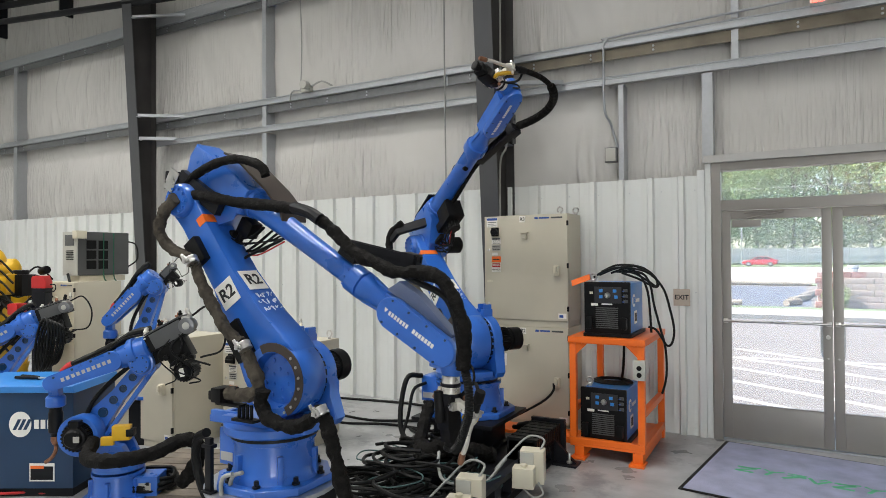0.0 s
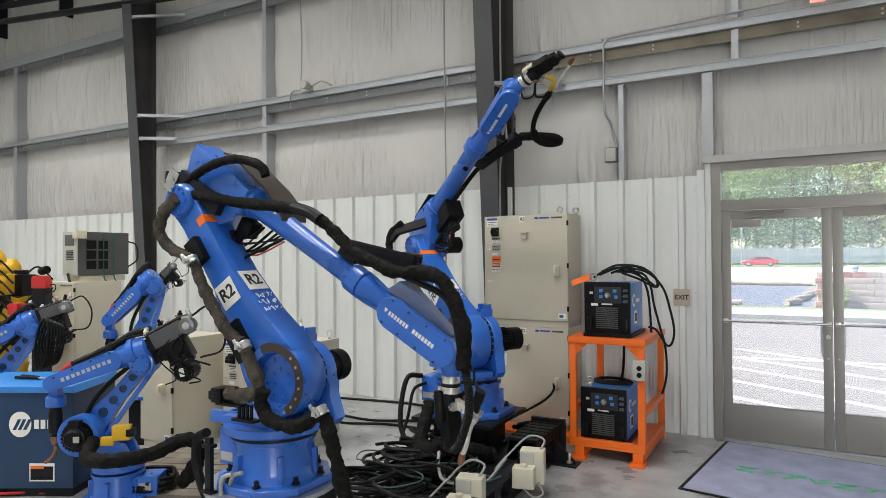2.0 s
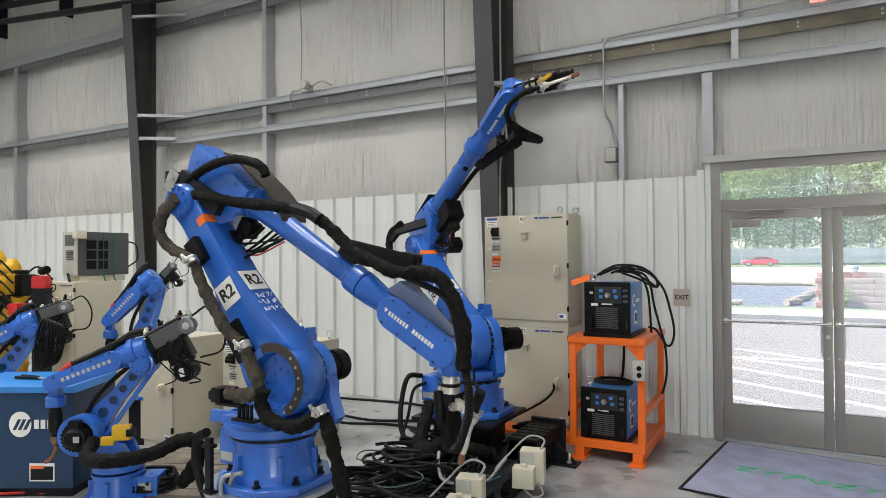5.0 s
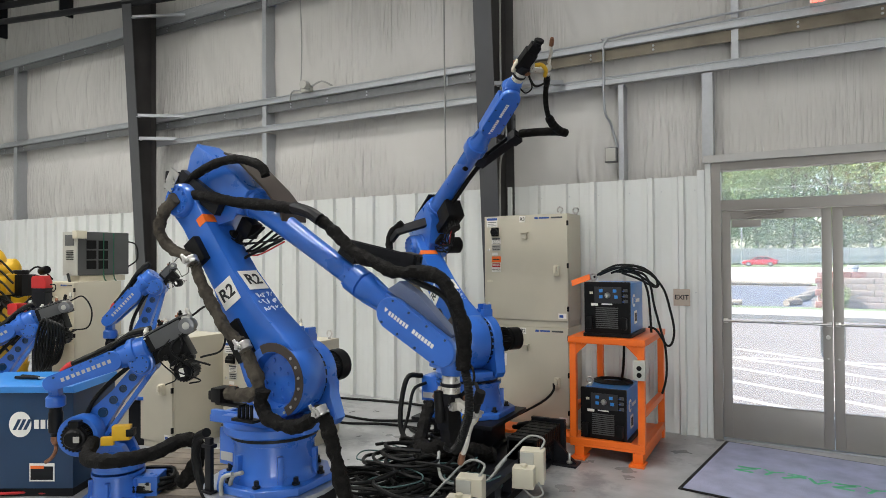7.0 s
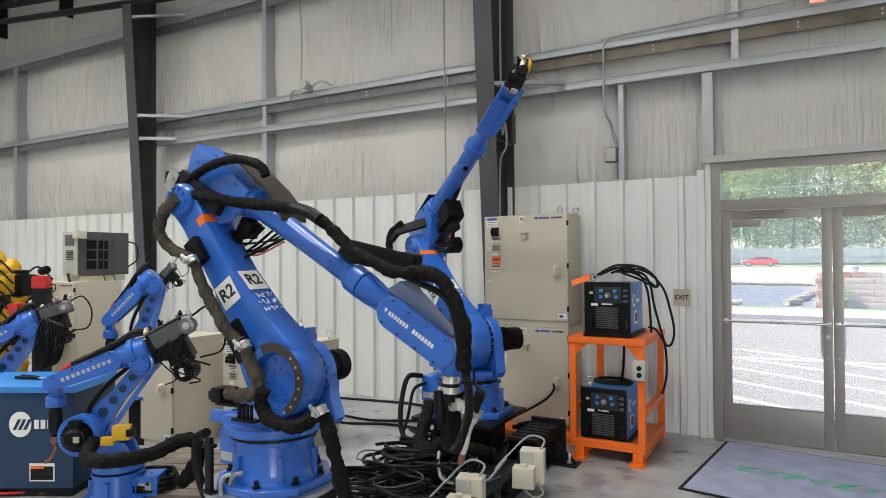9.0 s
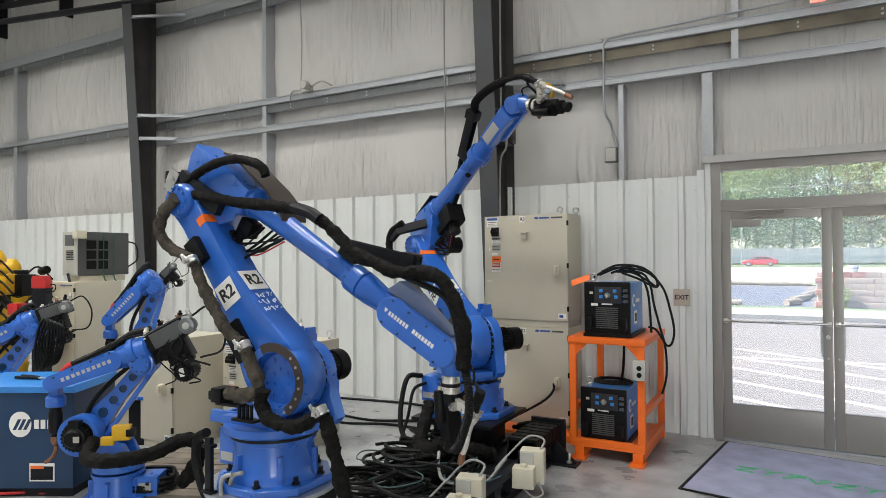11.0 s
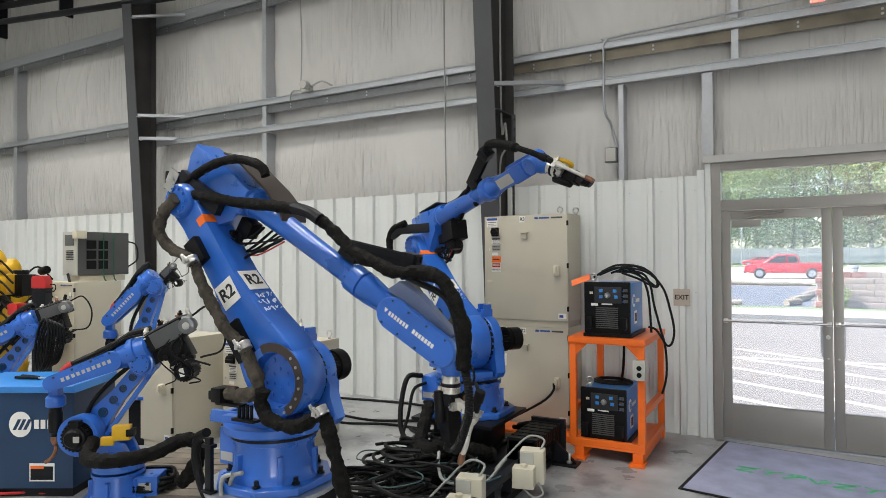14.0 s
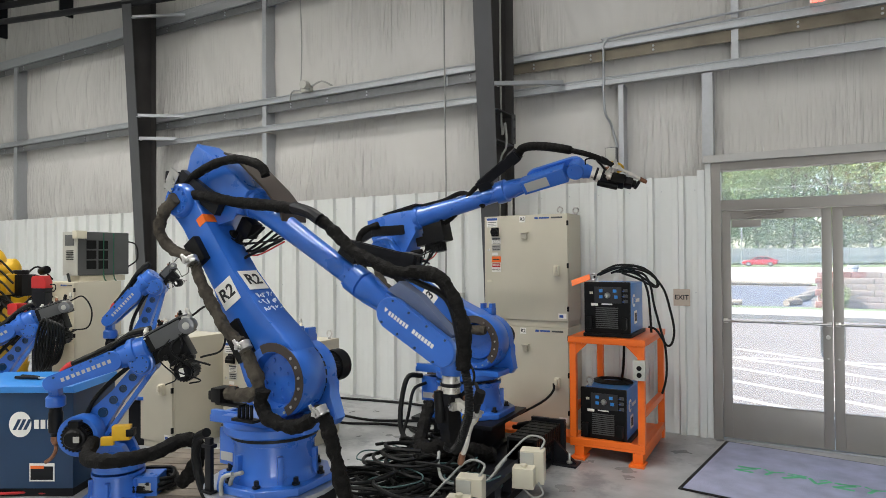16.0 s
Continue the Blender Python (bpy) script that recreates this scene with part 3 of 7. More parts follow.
fitting("conduit", hosed([(0.16, 6.385, 3.96), (-1.50, 6.385, 3.905), (-1.60, 6.385, 3.885), (-1.64, 6.385, 3.84), (-1.64, 6.385, 3.75), (-1.635, 6.385, 3.2), (-1.60, 6.5, 3.05), (-1.535, 6.52, 2.80)], 0.013, steps=5), M_GALV, "thin steel conduit bent down to a socket box", "conduit")
sb = thing("socket_box", "grey steel socket box on a stud", "socket", pose(-1.575, 6.42, 2.72))
part("box", new_box((-0.058, -0.05, -0.075), (0.058, 0.04, 0.075), 0.006), M_GALV_WEB, sb)
part("cover", new_box((-0.05, -0.055, -0.066), (0.05, -0.05, 0.066), 0.002), M_GREYPAINT, sb)
fitting("conduit", hosed([(-3.474, 6.375, 7.4), (-3.470, 6.375, 4.0), (-3.46, 6.375, 2.38), (-3.46, 6.35, 1.2), (-3.46, 6.35, 0.9)], 0.009), M_GREYCABLE, "thin grey conduit running down the wall", "conduit")
fitting("cable_drop", hosed([(-2.665, 6.15, 7.4), (-2.665, 6.14, 3.35), (-2.60, 6.10, 3.1), (-2.59, 6.10, 2.85), (-2.665, 6.1, 2.62), (-2.665, 6.12, 1.5)], 0.011), M_GREYCABLE, "pale cable running down the column", "cable")
lampb = thing("twin_spotlight", "small grey twin spotlight on a girt", "lamp", pose(-5.45, 6.35, 3.90))
bm = bmesh.new()
rod(bm, (0, -0.05, 0.03), (0.02, -0.16, 0.02), 0.055)
box(bm, (-0.14, -0.02, -0.03), (0.02, 0.05, 0.05), bevel=0.01)
part("head", bm, M_GREYPAINT, lampb)
part("lead", hosed([(0.03, 0, 0.03), (0.2, 0.0, 0.07), (0.35, 0.02, 0.0)], 0.012, n=8), M_GREYCABLE, lampb)
part("lead", hosed([(-0.14, 0, 0.0), (-0.3, 0.0, 0.0), (-0.36, 0.02, -0.11)], 0.010, n=8), M_GREYCABLE, lampb)
part("lead", hosed([(-0.2, 0.05, 0.0), (-0.22, 0.1, 0.6), (-0.25, 0.1, 1.4)], 0.008, n=8), M_GREYCABLE, lampb)
ob_out = thing("wall_outlet", "grey double wall outlet on the liner panel", "socket", pose(-3.32, WALL_Y - 0.03, 1.22))
part("box", new_box((-0.09, -0.05, -0.08), (0.09, 0.02, 0.08), 0.006), M_GREYPAINT, ob_out)
for dx in (-0.04, 0.04):
    part("socket", new_box((dx - 0.018, -0.054, -0.04), (dx + 0.018, -0.048, 0.04), 0.003), M_DARKGREY, ob_out)


# ---- control cabinets ----
def small_print(parent, x, z, w, h, y, top=M_WHITE):
    plate("sticker", x, z, x + w, z + h, y, M_WHITE, parent)
    if top is not M_WHITE:
        plate("sticker_head", x + 0.003, z + h * 0.72, x + w - 0.003, z + h - 0.003, y - 0.003, top, parent, t=0.0015)
    for i in range(3):
        plate("print_bar", x + w * 0.1, z + h * (0.12 + 0.19 * i), x + w * (0.9 - 0.2 * (i % 2)), z + h * (0.17 + 0.19 * i), y - 0.003, M_INK, parent, t=0.0012)


def eye_bolt(parent, x, y, z):
    bm = bmesh.new()
    rod(bm, (x, y, z), (x, y, z + 0.025), 0.018)
    ring = [(x + 0.028 * math.cos(a), y, z + 0.05 + 0.028 * math.sin(a)) for a in [2 * math.pi * i / 14 for i in range(15)]]
    hose(bm, ring, 0.008, n=8, steps=1)
    part("eye_bolt", bm, M_STEEL, parent)


def cabinet(at, w, d, h, label, tag="", busy=False, handle_z=0.5):
    """Front at y = 0 facing -y, left corner at x = 0."""
    c = thing("control_cabinet", label, "cabinet", at, "control cabinets")
    part("body", new_box((0, 0.02, 0.06), (w, d, h), 0.006), M_BEIGE, c)
    part("plinth", new_box((0.008, 0.012, 0), (w - 0.008, d - 0.01, 0.06), 0.003), M_BEIGE, c)
    door = part("door", new_box((0.004, -0.004, 0.065), (w - 0.004, 0.018, h - 0.006), 0.006), M_BEIGE, c)
    for z in (0.16, h * 0.52, h - 0.12):
        part("hinge", new_box((w - 0.012, -0.012, z), (w + 0.004, 0.01, z + 0.05), 0.003), M_BLACK, door)
    bm = bmesh.new()
    box(bm, (w - 0.14, -0.045, h * handle_z - 0.05), (w - 0.085, -0.004, h * handle_z + 0.05), bevel=0.008)
    box(bm, (w - 0.125, -0.075, h * handle_z - 0.015), (w - 0.10, -0.04, h * handle_z + 0.04), bevel=0.006)
    part("handle", bm, M_CREAM, door)
    bm = bmesh.new()
    box(bm, (w * 0.47, -0.03, h - 0.24), (w * 0.53, -0.004, h - 0.19), bevel=0.004)
    box(bm, (w * 0.455, -0.045, h - 0.185), (w * 0.55, -0.004, h - 0.175), bevel=0.002)
    part("pendant_hook", bm, M_BEIGE, door)
    for z in (h - 0.35, 0.22):
        bm = bmesh.new()
        rod(bm, (0.05, -0.012, z), (0.05, -0.003, z), 0.014, n=12)
        part("lock", bm, M_STEEL, door)
    plate("maker_mark", w * 0.62, h - 0.048, w * 0.66, h - 0.028, -0.005, M_LABELBLUE, door)
    plate("maker_mark", w * 0.67, h - 0.046, w * 0.79, h - 0.030, -0.005, M_LABELBLUE, door)
    plate("maker_mark", w * 0.81, h - 0.046, w * 0.94, h - 0.030, -0.005, M_DARKGREY, door)
    plate("sticker", w - 0.10, 0.09, w - 0.02, 0.14, -0.005, M_WHITE, door)
    plate("sticker_head", w - 0.09, 0.10, w - 0.05, 0.125, -0.008, M_LABELBLUE, door, t=0.0012)
    if tag:
        plate("tag", w * 0.44, h - 0.075, w * 0.51, h - 0.015, -0.006, M_WHITE, door)
        words("tag_lettering", tag, 0.048, M_INK, door, Matrix.Translation((w * 0.475, -0.0095, h - 0.045)) @ FACE)
    if busy:
        bm = bmesh.new()
        box(bm, (0.085, -0.02, h - 0.21), (0.165, -0.004, h - 0.12), bevel=0.006)
        rod(bm, (0.125, -0.06, h - 0.165), (0.125, -0.018, h - 0.165), 0.035)
        box(bm, (0.115, -0.085, h - 0.195), (0.185, -0.05, h - 0.165), bevel=0.006)
        part("main_switch", bm, M_BLACK, door)
        small_print(door, 0.03, h - 0.115, 0.12, 0.095, -0.005, M_LABELBLUE)
        small_print(door, 0.085, h - 0.29, 0.10, 0.065, -0.005, M_DARKGREY)
        plate("sticker", 0.085, h - 0.36, 0.185, h - 0.295, -0.005, M_GREYPAINT, door)
        for i in range(3):
            plate("print_bar", 0.095, h - 0.35 + 0.018 * i, 0.175, h - 0.343 + 0.018 * i, -0.008, M_INK, door, t=0.001)
        plate("sticker", 0.09, h - 0.405, 0.15, h - 0.375, -0.005, M_WHITE, door)
        plate("warning_sticker", 0.085, h - 0.475, 0.185, h - 0.415, -0.005, M_LABELORANGE, door)
        plate("print_bar", 0.095, h - 0.45, 0.17, h - 0.44, -0.008, M_INK, door, t=0.001)
        plate("warning_sticker", 0.085, h - 0.575, 0.185, h - 0.48, -0.005, M_WHITE, door)
        plate("warning_head", 0.09, h - 0.525, 0.18, h - 0.485, -0.008, M_RED, door, t=0.001)
        words("lettering", "DANGER", 0.02, M_WHITE, door, Matrix.Translation((0.135, -0.0096, h - 0.505)) @ FACE)
        words("lettering", "480 VOLTS", 0.019, M_INK, door, Matrix.Translation((0.135, -0.0086, h - 0.552)) @ FACE)
        plate("sticker", 0.03, h - 0.68, 0.09, h - 0.655, -0.005, M_CREAM, door)
    return c


lower = cabinet(pose(-2.78, 5.95, 0), 0.89, 0.42, 1.005, "beige steel robot controller cabinet standing on the floor", "R2", handle_z=0.47)
plate("sticker", 0.12, 0.60, 0.24, 0.72, -0.005, M_WHITE, lower)
upper = cabinet(pose(-2.78, 5.95, 1.005), 0.89, 0.42, 1.115, "beige steel robot controller cabinet stacked on another", "R3", True)
for x, y in ((0.74, 0.22), (0.86, 0.36)):
    eye_bolt(upper, x, y, 1.115)
eye_bolt(upper, 0.02, 0.1, 1.115)

# ---- orange rack ----
rack = thing("steel_rack", "orange painted steel rack holding two welders", "rack", pose(-1.665, 5.25, 0), "")
RW, RD = 0.62, 0.93
for x in (0, RW - 0.055):
    for y in (0, RD - 0.055):
        part("post", new_box((x, y, 0.17 if y == 0 else 0.012), (x + 0.055, y + 0.055, 0.965), 0.004), M_ORANGE, rack)
bm = bmesh.new()
box(bm, (-0.01, -0.01, 0.967), (RW + 0.01, RD, 1.02), bevel=0.005)
part("top_shelf", bm, M_ORANGE, rack)
bm = bmesh.new()
box(bm, (0.0, 0.0, 0.10), (RW, RD, 0.125), bevel=0.003)
box(bm, (0.0, 0.0, 0.125), (RW, 0.05, 0.168), bevel=0.003)
box(bm, (RW - 0.05, 0.051, 0.125), (RW, RD, 0.16), bevel=0.003)
part("bottom_shelf", bm, M_ORANGE, rack)
for x in (0.0, RW - 0.055):
    part("side_rail", new_box((x + 0.005, 0.056, 0.38), (x + 0.05, RD - 0.056, 0.435), 0.003), M_ORANGE, rack)
for x in (0.02, RW - 0.12):
    bm = bmesh.new()
    box(bm, (x, -0.06, 0.0), (x + 0.12, 0.10, 0.02), bevel=0.003)
    box(bm, (x + 0.02, 0.0, 0.02), (x + 0.10, RD, 0.098), bevel=0.003)
    part("foot", bm, M_ORANGE, rack)
for x, s in ((0.055, 1), (RW - 0.055, -1)):
    bm = bmesh.new()
    v = [(x, 0.966), (x + s * 0.10, 0.966), (x, 0.87)]
    prism(bm, v if s > 0 else v[::-1], 0.01, 0.016)
    part("gusset", bm, M_ORANGE, rack)
bx = part("socket_box", new_box((RW - 0.075, -0.055, 0.70), (RW + 0.015, -0.001, 0.86), 0.006), M_GREYPAINT, rack, "grey duplex socket box")
for z in (0.745, 0.80):
    bm = bmesh.new()
    rod(bm, (RW - 0.03, -0.06, z), (RW - 0.03, -0.054, z), 0.02, n=14)
    part("socket", bm, M_BLACK, bx)


def welder(at, label):
    w = thing("welding_power_source", label, "welder", at, "welders on the rack")
    W, D, H = 0.385, 0.56, 0.45
    part("case", new_box((0.012, 0.03, 0.03), (W - 0.012, D, H), 0.012), M_BLUE_LIGHT, w)
    part("skid", new_box((-0.01, 0.0, 0.0), (W + 0.01, D + 0.01, 0.03), 0.006), M_BLACK, w)
    f = part("front_panel", new_box((0, 0, 0.031), (W, 0.035, H + 0.012), 0.012), M_BLACK, w)
    for i in range(11):
        part("louvre", new_box((0.10, -0.006, 0.075 + 0.0165 * i), (W - 0.10, 0.004, 0.083 + 0.0165 * i)), M_DARKGREY, f)
    part("control_panel", new_box((0.09, -0.004, 0.285), (W - 0.07, 0.001, 0.42), 0.002), M_INK, f)
    bm = bmesh.new()
    turned(bm, (0.20, -0.03, 0.35), (0.20, 0, 0.35), [(0, 0.016), (0.4, 0.022), (1, 0.026)], 20)
    part("knob", bm, M_STEEL, f)
    for x, z in ((0.13, 0.375), (0.245, 0.375), (0.13, 0.325), (0.255, 0.325)):
        part("button", new_box((x, -0.007, z), (x + 0.03, -0.002, z + 0.026), 0.002), M_BLUE_LIGHT, f)
    for x, z in ((0.05, 0.36), (0.065, 0.36)):
        part("display", new_box((x, -0.006, z), (x + 0.012, -0.001, z + 0.02)), M_CREAM, f)
    for z in (0.29, 0.335, 0.38):
        part("switch", new_box((W - 0.055, -0.006, z), (W - 0.02, 0.001, z + 0.025), 0.002), M_DARKGREY, f)
        part("switch_lamp", new_box((W - 0.06, -0.008, z + 0.004), (W - 0.045, -0.005, z + 0.012)), M_LABELBLUE, f)
    part("name_bar", new_box((0.15, -0.004, 0.272), (0.24, 0.0, 0.282)), M_WHITE, f)
    part("name_bar", new_box((0.06, -0.006, 0.262), (0.12, -0.001, 0.284), 0.004), M_WHITE, f)
    for x in (0.05, W - 0.05):
        bm = bmesh.new()
        box(bm, (x - 0.03, -0.05, 0.07), (x + 0.03, 0.0, 0.17), bevel=0.016)
        part("terminal_cover", bm, M_BLACK, f)
    bm = bmesh.new()
    rod(bm, (W - 0.011, 0.19, 0.30), (W - 0.008, 0.19, 0.30), 0.055, n=24)
    part("emblem", bm, M_WHITE, w)
    for i in range(3):
        part("emblem_bar", new_box((W - 0.0078, 0.16 + 0.025 * i, 0.27), (W - 0.006, 0.173 + 0.025 * i, 0.33)), M_BLUE_LIGHT, w)
    part("emblem_bar", new_box((W - 0.0085, 0.26, 0.28), (W - 0.007, 0.40, 0.31)), M_WHITE, w)
    part("rating_plate", new_box((W - 0.0115, 0.20, 0.10), (W - 0.008, 0.30, 0.21)), M_WHITE, w)
    part("rating_plate_print", new_box((W - 0.008, 0.215, 0.12), (W - 0.0065, 0.285, 0.19)), M_BLACKPAINT, w)
    eye_bolt(w, 0.05, 0.12, H)
    return w


welder(pose(-1.55, 5.31, 1.021), "blue and black welding power source on the rack top")
welder(pose(-1.59, 5.31, 0.126), "blue and black welding power source on the bottom shelf")
part("flag", new_box((-0.10, -0.03, -0.002), (0.07, 0.03, 0.002), m=pose(0.09, 0.10, 1.50, 0, -20, 0) @ pose(0, 0, 0, 55, 0, 0)), M_LABELORANGE, rack, "bright orange tag")


def cable(label, pts, r=0.012, mat=M_RUBBER, group="loose cables", **kw):
    return solid("cable", hosed(pts, r, **kw), mat, label, "cable", group=group)


for pts in (
        [(-1.55, 5.62, 1.51), (-1.45, 5.62, 1.57), (-1.30, 5.62, 1.60), (-1.09, 5.62, 1.56), (-0.96, 5.62, 1.43), (-0.90, 5.62, 1.24), (-0.87, 5.62, 1.07), (-0.89, 5.62, 0.96), (-0.93, 5.62, 0.94), (-0.97, 5.62, 1.00), (-1.02, 5.62, 1.07), (-1.08, 5.62, 1.09)],
        [(-1.40, 5.64, 1.55), (-1.26, 5.64, 1.59), (-1.15, 5.64, 1.53), (-1.09, 5.64, 1.40), (-1.07, 5.64, 1.23), (-1.06, 5.64, 1.04)],
        [(-1.31, 5.66, 1.57), (-1.14, 5.66, 1.55), (-1.07, 5.66, 1.45), (-1.04, 5.66, 1.28), (-0.99, 5.66, 1.08), (-0.95, 5.66, 0.92), (-0.94, 5.66, 0.75), (-0.95, 5.66, 0.63), (-0.98, 5.66, 0.52)],
        [(-1.52, 5.70, 1.53), (-1.37, 5.70, 1.59), (-1.20, 5.70, 1.61), (-1.06, 5.70, 1.53), (-1.01, 5.70, 1.46), (-1.04, 5.70, 1.43), (-1.18, 5.70, 1.50), (-1.32, 5.70, 1.55)],
        [(-1.51, 5.74, 1.56), (-1.36, 5.74, 1.62), (-1.16, 5.74, 1.60), (-1.04, 5.74, 1.51), (-1.03, 5.74, 1.43), (-1.09, 5.74, 1.47), (-1.23, 5.74, 1.55), (-1.38, 5.74, 1.56)]):
    cable("black welding cable looped over the welder", pts, 0.010, group="welder cables")
cable("black cable hanging from the top welder", [(-1.36, 5.95, 1.0), (-1.36, 5.9, 0.7), (-1.33, 5.7, 0.60)], 0.012, group="welder cables")
for i in range(3):
    cable("black cable coiled on the lower welder", [(-1.40 + (0.17 - 0.02 * i) * math.cos(a * (1 if i % 2 else -1)), 5.66 + (0.13 - 0.02 * i) * math.sin(a), 0.592 + 0.006 * i) for a in [0.9 * k for k in range(8)]], 0.011, group="welder cables")
cable("black supply cable plugged into the lower cabinet", [(-2.03, 5.90, 0.47), (-2.03, 5.88, 0.40), (-2.12, 5.85, 0.30), (-2.35, 5.78, 0.16), (-2.6, 5.7, 0.03), (-2.75, 5.5, 0.02)], 0.012)

# ---- entrance mat ----
mat_at = Matrix.Translation((-0.744, 4.873, 0)) @ Matrix.Rotation(radians(-8), 4, "Z")
entrance_mat = thing("entrance_mat", "blue grey entrance mat with a green and yellow emblem", "mat", mat_at)
part("rubber_border", new_box((0, 0, 0.001), (2.4, 1.46, 0.007), 0.003), M_RUBBER, entrance_mat)
part("carpet_face", new_box((0.03, 0.03, 0.007), (2.37, 1.43, 0.012), 0.002), M_MAT, entrance_mat)


def stroke(pts, w, mat, name):
    bm = bmesh.new()
    for a, b in zip(pts, pts[1:]):
        a, b = Vector((*a, 0)), Vector((*b, 0))
        d = (b - a).normalized()
        s = Vector((-d.y, d.x, 0)) * w / 2
        z0, z1 = Vector((0, 0, 0.0122)), Vector((0, 0, 0.0145))
        q = [a - s, b - s, b + s, a + s]
        lo, hi = [bm.verts.new(v + z0) for v in q], [bm.verts.new(v + z1) for v in q]
        bm.faces.new(hi)
        for i in range(4):
            bm.faces.new((lo[i], lo[(i + 1) % 4], hi[(i + 1) % 4], hi[i]))
    part(name, bm, mat, entrance_mat)


for k in range(7):
    x = 0.25 + k * 0.165
    shapes = (((0, 0.10), (0.13, 0.10), (0.0, 0.0), (0.13, 0.0)), ((0.05, 0), (0.09, 0.11)), ((0, 0), (0.14, 0.11)), ((0, 0.11), (0.06, 0), (0.14, 0.11)))
    stroke([(x + a, 0.66 + b) for a, b in shapes[k % 4]], 0.026, M_MATGREEN, "emblem_stroke")
    stroke([(x + a + 0.02, 0.74 + b * 0.5) for a, b in shapes[(k + 2) % 4]], 0.016, M_MATGREEN, "emblem_stroke")
stroke([(1.42, 0.50), (1.60, 0.50)], 0.12, M_YELLOW, "emblem_patch")


# ---- the two large robots ----
HS, A1, L1, TUBE_Z, X_COLLAR, X_WRIST = 0.62, 0.164, 1.243, 0.206, 1.25, 0.631


def arm_frames(psi, lean, lift, roll, bend, twist):
    """Poses of carousel, lower arm, forearm, forearm front, wrist and tool in the robot's space."""
    car = pose(0, 0, 0, 0, 0, psi)
    low = car @ pose(A1, 0, HS, 0, -lean, 0)
    fore = low @ pose(0, 0, L1) @ pose(0, 0, 0, 0, lean - lift, 0)
    front = fore @ pose(X_COLLAR, 0, TUBE_Z, roll, 0, 0)
    wrist = front @ pose(X_WRIST, 0, 0, 0, bend, 0)
    tool = wrist @ pose(0, 0, 0, twist, 0, 0)
    return car, low, fore, front, wrist, tool


bolt_meshes = {}


def bolts(parent, mat, c, axis, r, n, size, a0=0.0, a1=360.0, depth=0.012):
    """A ring of separate bolt heads on a part."""
    key = (mat.name, size, depth)
    if key not in bolt_meshes:
        b = bmesh.new()
        rod(b, (0, 0, min(0, depth)), (0, 0, max(0, depth)), size, n=6)
        bolt_meshes[key] = mesh_of("bolt", b, mat)
    m, _ = axis_matrix(c, Vector(c) + Vector(axis))
    for i in range(n):
        a = radians(a0 + (a1 - a0) * i / max(1, n - (0 if a1 - a0 >= 360 else 1)))
        ob = new("bolt", bolt_meshes[key])
        ob.parent = parent
        ob.matrix_basis = m @ Matrix.Translation((r * math.cos(a), r * math.sin(a), 0))


def finned(bm, p0, p1, r, depth=0.012, n=30):
    """A motor barrel with lengthwise cooling fins."""
    m, ln = axis_matrix(p0, p1)
    rings = []
    for z in (0, ln):
        rings.append([bm.verts.new(m @ Vector(((r - (depth if k % 4 > 1 else 0)) * math.cos(2 * math.pi * k / (4 * n)), (r - (depth if k % 4 > 1 else 0)) * math.sin(2 * math.pi * k / (4 * n)), z))) for k in range(4 * n)])
    a, b = rings
    for i in range(4 * n):
        j = (i + 1) % (4 * n)
        bm.faces.new((a[i], a[j], b[j], b[i]))
    bm.faces.new(a[::-1])
    bm.faces.new(b)


def bolt_ring(bm, c, axis, r, n, size, a0=0.0, a1=360.0, depth=0.012):
    m, _ = axis_matrix(c, Vector(c) + Vector(axis))
    for i in range(n):
        a = radians(a0 + (a1 - a0) * i / max(1, n - (0 if a1 - a0 >= 360 else 1)))
        p = m @ Vector((r * math.cos(a), r * math.sin(a), 0))
        q = m @ Vector((r * math.cos(a), r * math.sin(a), depth))
        rod(bm, p, q, size, n=6)


